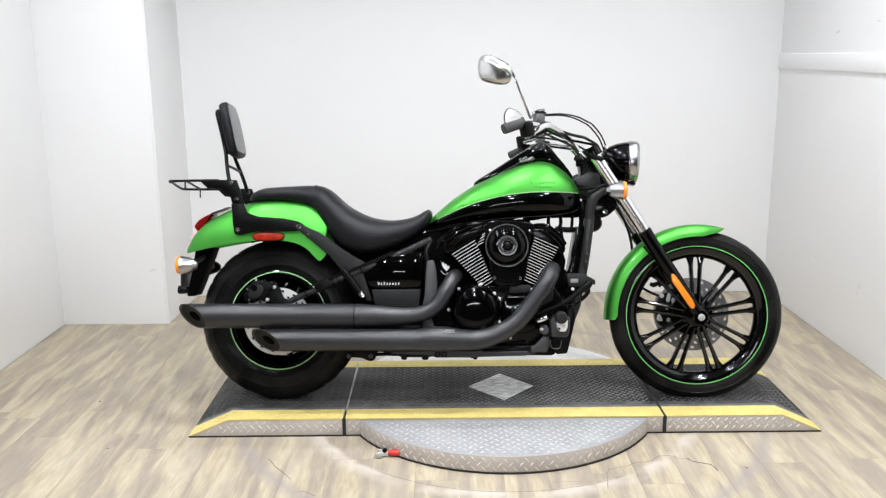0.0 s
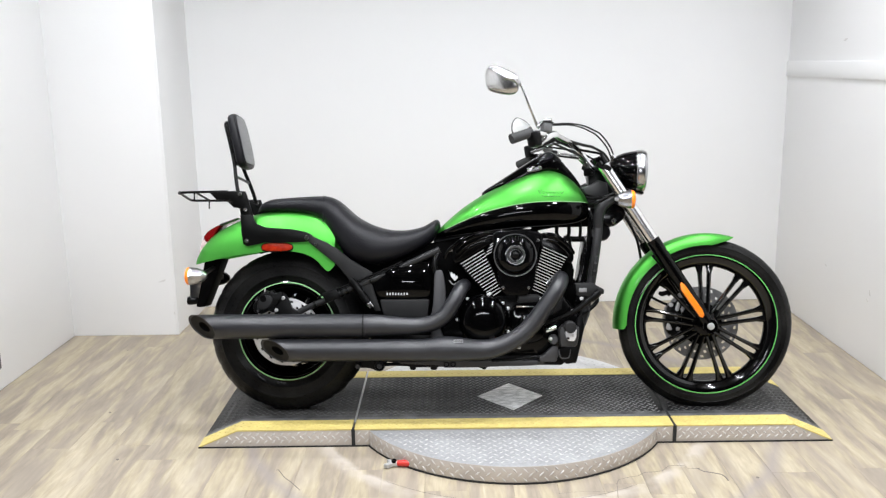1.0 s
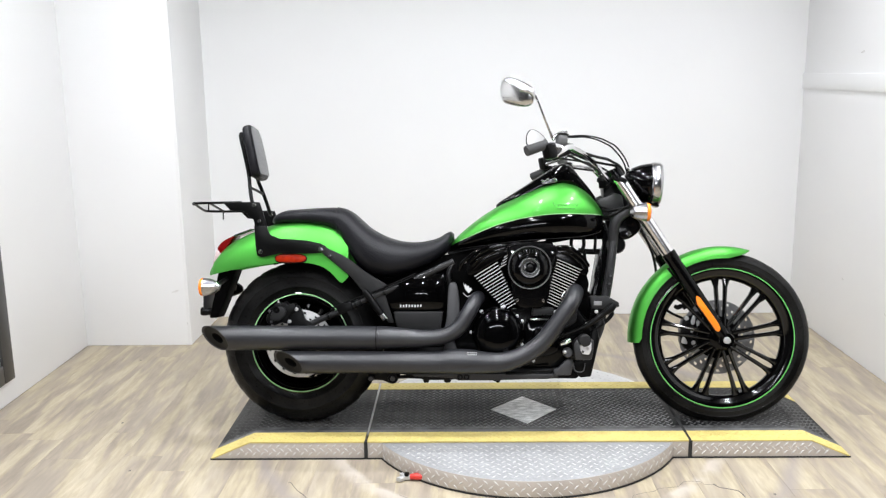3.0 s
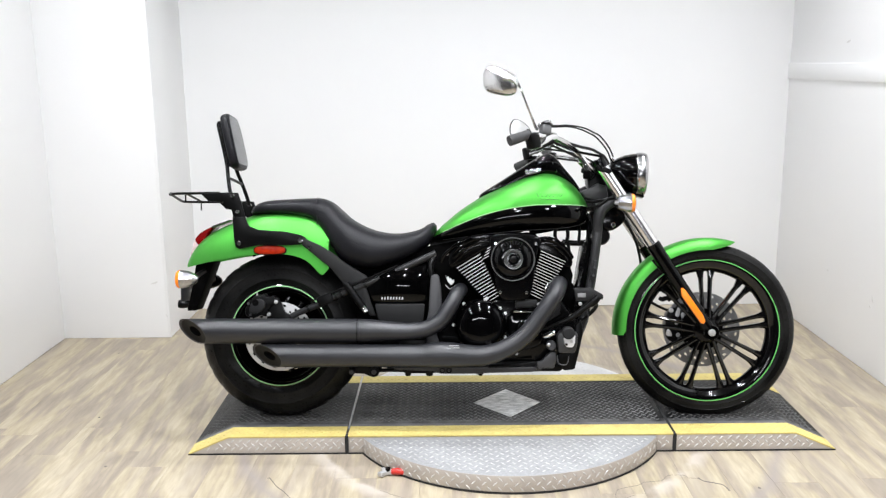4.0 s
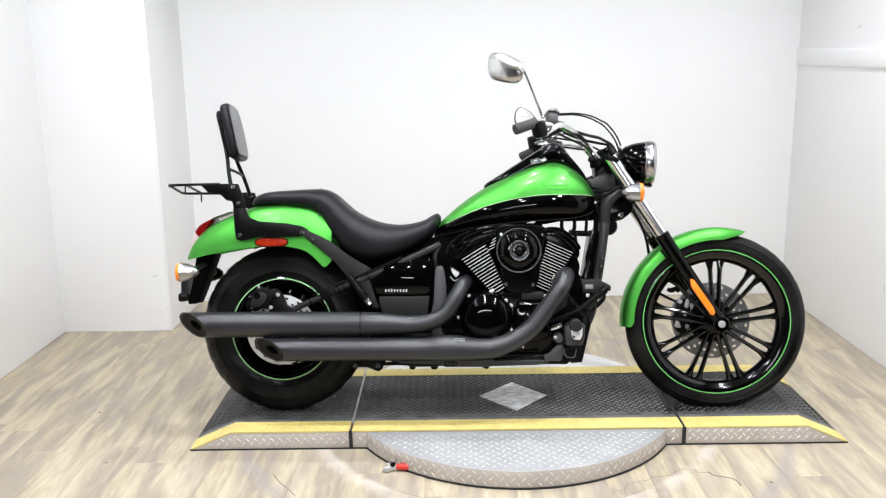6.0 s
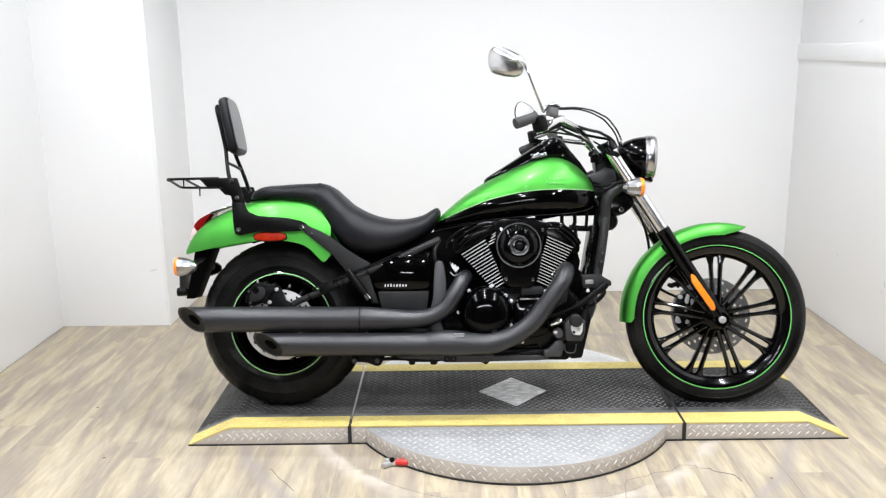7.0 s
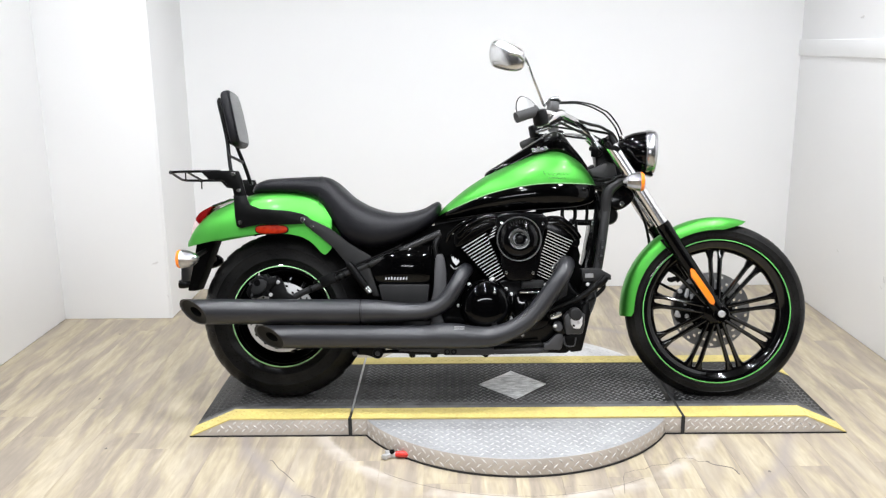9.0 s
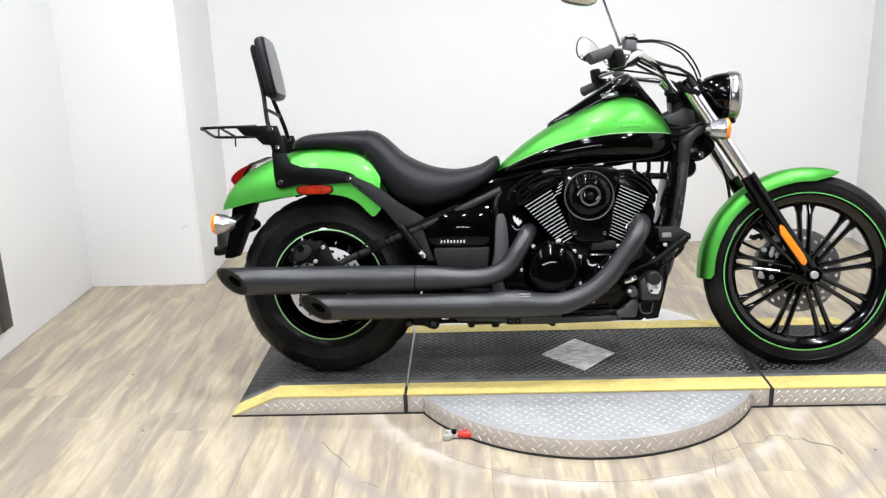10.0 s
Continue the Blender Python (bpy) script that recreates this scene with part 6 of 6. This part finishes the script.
part("lower_rail", tube([(0.42, -0.13, 0.196), (0.60, -0.14, 0.192), (0.80, -0.14, 0.192), (1.0, -0.14, 0.196)], 0.011, 10, 4), M_GUSSET, bike, "dark grey lower rail")
part("rail_link", tube([(0.80, -0.16, 0.205), (0.88, -0.165, 0.212), (0.97, -0.17, 0.222)], 0.006, 8, 3), M_SATIN, bike)
part("lower_cover", prism([(0.44, 0.206), (0.45, 0.196), (0.60, 0.190), (0.62, 0.180), (0.77, 0.180), (0.79, 0.182), (0.965, 0.186), (0.985, 0.198), (0.965, 0.206)], -0.163, -0.13, 0.004), M_GUSSET, bike, "dark grey lower frame rail cover")
for bx in (0.627, 0.652):
    ring = part("rail_bushing", lathe([(0.006, -0.167), (0.0095, -0.168), (0.0115, -0.165), (0.0115, -0.15), (0.006, -0.15)], (bx, 0, 0.193), "y", 18), M_SATIN, bike)
    part("bushing_bolt", lathe([(0.001, -0.166), (0.0045, -0.166), (0.0055, -0.163), (0.0055, -0.15)], (bx, 0, 0.193), "y", 12), M_GREYP, ring)
for bx, r in ((0.497, 0.012), (0.578, 0.014), (0.771, 0.009)):
    part("drain_plug", lathe([(0.001, 0.170), (r * 0.7, 0.170), (r, 0.175), (r, 0.205)], (bx, -0.14, 0), "z", 14), M_SATIN, bike)
part("plug_boss", prism(smooth_outline([(0.748, 0.186), (0.756, 0.177), (0.775, 0.175), (0.784, 0.186)], 3), -0.155, -0.13, 0.003), M_SATIN, bike)
part("linkage_plate", prism(smooth_outline([(0.475, 0.20), (0.484, 0.182), (0.54, 0.180), (0.60, 0.182), (0.61, 0.20)], 3), -0.150, -0.125, 0.004), M_SATIN, bike, "black linkage plate")
part("linkage_rod", tube([(0.372, -0.14, 0.190), (0.43, -0.14, 0.192), (0.50, -0.14, 0.190)], 0.007, 8, 3), M_SATIN, bike, "black suspension linkage rod")

# rear caliper
rc = part("rear_caliper", prism([(-0.112, 0.396), (-0.120, 0.415), (-0.116, 0.432), (-0.106, 0.440), (-0.108, 0.456), (-0.094, 0.460), (-0.086, 0.474), (-0.070, 0.480), (-0.058, 0.474), (-0.048, 0.484), (-0.036, 0.470), (-0.022, 0.474), (-0.006, 0.474), (-0.004, 0.447), (-0.020, 0.440), (-0.026, 0.424), (-0.040, 0.416), (-0.038, 0.396), (-0.060, 0.402), (-0.084, 0.390)], -0.150, -0.10, 0.004), M_SATIN, bike, "black cast rear brake caliper", smooth=25)
part("casting_step", prism(smooth_outline([(-0.100, 0.412), (-0.094, 0.446), (-0.074, 0.462), (-0.052, 0.462), (-0.040, 0.446), (-0.048, 0.424), (-0.072, 0.408)], 2), -0.158, -0.148, 0.003), M_PLASTIC, rc, "", smooth=25)
part("piston_slot", lathe([(0.001, -0.1583), (0.010, -0.1583), (0.012, -0.1588), (0.013, -0.157)], (-0.077, 0, 0.450), "y", 16), M_CAVITY, rc)
part("bleed_nipple", tube([(-0.072, -0.145, 0.476), (-0.072, -0.148, 0.488)], [0.004, 0.003], 8, 2), M_ROTOR, rc)
part("mount", prism([(-0.030, 0.466), (0.004, 0.468), (0.018, 0.441), (0.030, 0.412), (0.056, 0.398), (0.05, 0.36), (-0.038, 0.36), (-0.038, 0.392)], -0.140, -0.115, 0.004), M_SATIN, rc, "", smooth=25)
for bx, bz in ((-0.002, 0.452), (-0.029, 0.405)):
    part("bolt", bolt_mesh((bx, -0.142, bz), 0.0075, 0.008), M_ROTOR, rc, "bright bolt head")
for bx, bz in ((-0.105, 0.446), (-0.098, 0.404), (-0.052, 0.436)):
    part("bolt", bolt_mesh((bx, -0.151, bz), 0.005, 0.005), M_GREYP, rc)
part("axle_nut", lathe([(0.001, -0.165), (0.014, -0.165), (0.018, -0.158), (0.018, -0.13)], (0, 0, 0.317), "y", 16), M_SATIN, bike)

MIRROR_NOD = 6.0
MIRROR_TURN, FAR_TURN = -30.5, 40.0
# the bar is turned a little, far side forward
BAR_TURN = 0.105


def steered(ob):
    for v in ob.data.vertices:
        v.co.x += BAR_TURN * (v.co.y + 0.41)
    return ob


# handlebar and controls
HALF_BAR = [(0.875, 0.425, 1.027), (0.95, 0.385, 1.043), (1.02, 0.31, 1.044), (1.075, 0.22, 1.030), (1.112, 0.13, 1.012), (1.125, 0.06, 0.999)]
steered(part("handlebar", tube([(x, -y, z) for x, y, z in HALF_BAR] + [(1.127, 0, 0.997)] + [(x, y, z - 0.010 * y / 0.425) for x, y, z in HALF_BAR[::-1]], 0.0115, 14, 6), M_CHROME, bike, "chrome swept handlebar"))
for s in (-1, 1):
    steered(part("riser", tube([(1.165, 0.05 * s, 0.945), (1.148, 0.05 * s, 0.970), (1.128, 0.05 * s, 0.998)], [0.016, 0.012, 0.016], 14, 3), M_CHROME, bike, "chrome handlebar riser"))
    back = 0.014 if s > 0 else 0.0  # the far end of the bar sits further back
    g0, g1 = Vector((0.872 - back, -0.438, 1.018 - 0.010 * (s > 0))), Vector((0.938 - back, -0.400, 1.045 - 0.012 * (s > 0)))
    gp = tube([tuple(g0), tuple(g0 + (g1 - g0) * 0.06), tuple(g0 + (g1 - g0) * 0.92), tuple(g1)], [0.0165, 0.0185, 0.0175, 0.020], 18, 3)
    if s > 0:
        bmesh.ops.transform(gp, matrix=Matrix.Diagonal((1, -1, 1, 1)), verts=gp.verts)
    steered(part("grip", gp, M_GRIP, bike, "dark rubber handlebar grip"))
    sw = steered(part("switch_box", turned(block(0.918 - back, 0.962 - back, 0.378 * s - 0.022, 0.378 * s + 0.022, 1.0, 1.058, 0.012), (0.968 - back, 0.378 * s, 1.045), 0, -15, -40 * s), M_SATIN, bike, "black switch housing"))
    steered(part("switch", block(0.955, 0.968, 0.378 * s - 0.03, 0.378 * s - 0.02, 1.035, 1.05, 0.003), M_GREYP, sw))
    res = steered(part("brake_reservoir" if s < 0 else "clutch_perch", turned(block(0.972, 1.010, 0.335 * s - 0.018, 0.335 * s + 0.018, 1.050, 1.084, 0.009), (1.01, 0.335 * s, 1.075), 0, 4, -30 * s), M_RESERVOIR, bike, "weathered grey fluid reservoir" if s < 0 else "dark clutch lever perch"))
    steered(part("lid", turned(block(0.971, 1.011, 0.335 * s - 0.019, 0.335 * s + 0.019, 1.084, 1.089, 0.002), (1.01, 0.335 * s, 1.075), 0, 4, -30 * s), M_PLASTIC, res, "dark lid"))
    steered(part("lever", tube([(1.02, 0.335 * s, 1.028), (0.99, 0.35 * s, 1.012), (0.975, 0.36 * s, 1.002), (0.962, 0.368 * s, 0.996)], [0.010, 0.008, 0.0075, 0.007], 10, 4), M_SATIN, bike, "black hand lever"))
    steered(part("lever_perch", tube([(0.962, 0.36 * s, 1.066), (0.972, 0.355 * s, 1.082), (0.992, 0.345 * s, 1.094), (1.012, 0.335 * s, 1.098)], 0.0055, 10, 4), M_SOFTCHROME if s < 0 else M_SATIN, bike, "chrome lever clamp" if s < 0 else "black lever clamp"))
    steered(part("clamp", tube([(0.968, 0.355 * s, 1.012), (0.985, 0.345 * s, 1.030), (1.008, 0.33 * s, 1.042), (1.03, 0.315 * s, 1.045)], [0.014, 0.020, 0.019, 0.014], 14, 3), M_CHROME if s < 0 else M_SATIN, bike, "chrome lever clamp" if s < 0 else "black lever clamp"))
    steered(part("clamp_bolt", ellipsoid((0.975, 0.375 * s, 1.008), 0.008, 0.008, 0.008, 12, 8), M_CHROME if s < 0 else M_SATIN, bike))
    if s > 0:
        part("switch_box", turned(block(0.976, 1.006, 0.350, 0.390, 1.032, 1.088, 0.009), (0.99, 0.37, 1.06), 0, -12, 30), M_SATIN, bike, "black clutch switch housing")
        part("lever_pivot", ellipsoid((1.022, 0.345, 1.066), 0.020, 0.012, 0.010, 14, 8), M_SATIN, bike, "black lever pivot")
        part("lever", tube([(1.00, 0.34, 1.055), (1.057, 0.30, 1.070), (1.09, 0.29, 1.083), (1.125, 0.28, 1.087)], [0.007, 0.006, 0.005, 0.004], 10, 4), M_SOFTCHROME, bike, "chrome clutch lever")
    # mirror; the far one is set further forward and lower
    dx, dz = (0.007, 0.006) if s < 0 else (0.032, -0.060)
    steered(part("mirror_stem", tube([(0.955 + dx, 0.385 * s, 1.07), (0.942 + dx, 0.395 * s, 1.10 + 0.3 * dz), (0.925 + dx, 0.41 * s, 1.14 + 0.6 * dz), (0.905 + dx, 0.42 * s, 1.19 + dz), (0.893 + dx, 0.42 * s, 1.215 + dz)], [0.007, 0.0055, 0.005, 0.005, 0.0055], 10, 4), M_CHROME, bike, "chrome mirror stem"))
    out = smooth_outline([(0.897, 1.217), (0.872, 1.249), (0.83, 1.272), (0.79, 1.277), (0.768, 1.25), (0.768, 1.208), (0.79, 1.182), (0.83, 1.171), (0.862, 1.175), (0.885, 1.193)], 4)
    if s < 0:
        out = smooth_outline([(0.897, 1.215), (0.888, 1.238), (0.850, 1.262), (0.813, 1.278), (0.783, 1.284), (0.764, 1.275), (0.754, 1.252), (0.754, 1.222), (0.764, 1.198), (0.805, 1.182), (0.850, 1.173), (0.880, 1.178), (0.893, 1.195)], 3)
    wide = 1.0 if s < 0 else 0.92
    face = -1 if s < 0 else 1  # the near head shows its chrome back
    out = [(0.893 + (x - 0.893) * wide, z if s < 0 else 1.215 + (z - 1.215) * 0.88) for x, z in out]
    cx, cz = 0.893 - 0.063 * wide, 1.225
    bm = bmesh.new()
    rings = [[(cx + (x - cx) * k, h * face * (0.62 if s < 0 else 0.5), cz + (z - cz) * k) for x, z in out] for k, h in ((0.95, 0.004), (0.98, 0.0), (1.0, 0.006), (0.975, 0.013), (0.92, 0.020), (0.80, 0.027), (0.55, 0.035), (0.2, 0.039))]
    skin(bm, rings)
    gl = bmesh.new()
    skin(gl, [[(cx + (x - cx) * k, h * face, cz + (z - cz) * k) for x, z in out] for k, h in ((0.95, 0.0035), (0.94, 0.0005), (0.7, -0.003), (0.5, -0.0052), (0.3, -0.0066), (0.05, -0.0072))])
    turn = Matrix.Translation((0.893 + dx, 0.42 * s, 1.215 + dz)) @ pose(0, 0, 0, MIRROR_NOD, 0, MIRROR_TURN if s < 0 else FAR_TURN) @ Matrix.Translation((-0.893, 0, -1.215))
    for b in (bm, gl):
        bmesh.ops.transform(b, matrix=turn, verts=b.verts)
    mir = steered(part("mirror", bm, M_MIRRORBACK if s < 0 else M_SATIN, bike, "chrome-backed mirror head" if s < 0 else "dark-rimmed mirror head"))
    steered(part("mirror_glass", gl, M_MIRROR, mir, "mirror glass"))
    if s < 0:
        steered(part("mirror_arm", tube([(0.894, -0.425, 1.213), (0.884, -0.448, 1.222), (0.866, -0.452, 1.228), (0.852, -0.446, 1.230)], [0.006, 0.006, 0.0065, 0.007], 10, 4), M_MIRRORBACK, mir, "chrome mirror arm"))

# cables over the handlebar
CABLES = [([(1.005, -0.335, 1.083), (1.045, -0.29, 1.089), (1.095, -0.24, 1.097), (1.159, -0.17, 1.097), (1.204, -0.125, 1.085), (1.235, -0.09, 1.074), (1.277, -0.04, 1.035), (1.299, -0.02, 0.988), (1.297, -0.01, 0.965)], 0.0030),
          ([(1.005, -0.33, 1.080), (1.045, -0.29, 1.085), (1.095, -0.24, 1.092), (1.150, -0.17, 1.091), (1.188, -0.125, 1.082), (1.220, -0.09, 1.070), (1.265, -0.04, 1.031), (1.286, -0.02, 0.988), (1.285, -0.01, 0.965)], 0.0030),
          ([(0.99, -0.34, 1.052), (1.054, -0.27, 1.041), (1.143, -0.18, 1.026), (1.19, -0.14, 1.021), (1.214, -0.12, 1.013), (1.245, -0.10, 0.998), (1.268, -0.08, 0.970)], 0.0055),
          ([(0.99, -0.34, 1.045), (1.040, -0.27, 1.031), (1.107, -0.18, 1.016), (1.15, -0.14, 1.009), (1.192, -0.12, 1.003), (1.235, -0.10, 0.995), (1.262, -0.08, 0.965)], 0.0048),
          ([(0.99, -0.34, 1.038), (1.033, -0.27, 1.021), (1.107, -0.18, 1.000), (1.148, -0.12, 0.990), (1.170, -0.10, 0.970), (1.178, -0.09, 0.950)], 0.0045),
          ([(1.04, 0.0, 1.008), (1.08, 0.0, 1.002), (1.126, 0.0, 0.995), (1.18, 0.0, 0.987), (1.20, -0.03, 0.97)], 0.004),
          ([(1.03, 0.32, 1.08), (1.10, 0.24, 1.06), (1.18, 0.14, 1.03), (1.25, 0.06, 0.98)], 0.004)]
for k, (pts, r) in enumerate(CABLES):
    part("cable", tube(pts, r, 8, 6), M_PLASTIC if k in (2, 4) else M_SATIN, bike, "dark grey sheathed control cable" if k in (2, 4) else "black control cable")
part("cable_clip", tube([(1.288, -0.025, 0.998), (1.302, -0.022, 0.982)], 0.008, 10, 2), M_CHROME, bike)

# ---- floor planks ----
PW, PL, GAP = 0.152, 1.22, 0.0004
plank_meshes = {}


def plank_mesh(w, l):
    key = (round(w, 3), round(l, 3))
    if key not in plank_meshes:
        bm = block(-w / 2, w / 2, -l / 2, l / 2, -0.006, 0.0, 0.0003, seg=1)
        me = bpy.data.meshes.new("plank")
        bm.to_mesh(me)
        bm.free()
        me.materials.append(M_FLOOR)
        plank_meshes[key] = me
    return plank_meshes[key]


rng = random.Random(5)
x = XL - 0.03
while x < XR + 0.02:
    y = YF - rng.random() * PL
    while y < YB:
        y0, y1 = max(y, YF), min(y + PL, YB)
        if y1 - y0 > 0.03:
            x0, x1 = max(x, XL), min(x + PW, XR)
            p = new("plank", plank_mesh(x1 - x0 - GAP, y1 - y0 - GAP))
            p.location = ((x0 + x1) / 2, (y0 + y1) / 2, 0)
            p.parent = floor
        y += PL
    x += PW


# ---- cuts and scratches in the floor round the turntable ----
def floor_line(points, width):
    line = spline([(*p, -0.0012) for p in points], 2) if len(points) > 2 else [np.array((*p, -0.0012)) for p in points]
    bm = tube([tuple(map(float, p)) for p in line], width, 6, 1)
    ob = part("floor_scratch", bm, M_CRACK, floor, "dark cut in the vinyl floor")
    return ob


floor_line([(0.874 + 0.75 * math.cos(a), 0.045 + 0.75 * math.sin(a)) for a in np.linspace(radians(232), radians(302), 24)], 0.0018)
floor_line([(1.19, -0.691), (1.201, -0.625), (1.217, -0.555), (1.292, -0.527), (1.318, -0.504), (1.383, -0.493), (1.414, -0.454), (1.471, -0.455), (1.479, -0.476), (1.521, -0.477)], 0.0017)
floor_line([(1.513, -0.474), (1.528, -0.501), (1.583, -0.525), (1.592, -0.571)], 0.0030)
floor_line([(0.998, -0.649), (1.05, -0.640), (1.101, -0.637), (1.187, -0.638)], 0.0014)
floor_line([(0.010, -0.455), (0.018, -0.451), (0.051, -0.511), (0.077, -0.541), (0.119, -0.603)], 0.0022)
floor_line([(0.158, -0.696), (0.179, -0.689), (0.219, -0.720)], 0.0020)
floor_line([(1.431, -0.207), (1.438, -0.36), (1.517, -0.393)], 0.0013)
for cx, cy in ((-1.02, 0.92), (-0.8, 0.1), (1.70, -0.55), (-0.6, -0.35)):
    part("floor_pit", ellipsoid((cx, cy, -0.0005), 0.006, 0.008, 0.0012, 8, 5), M_CRACK, floor)
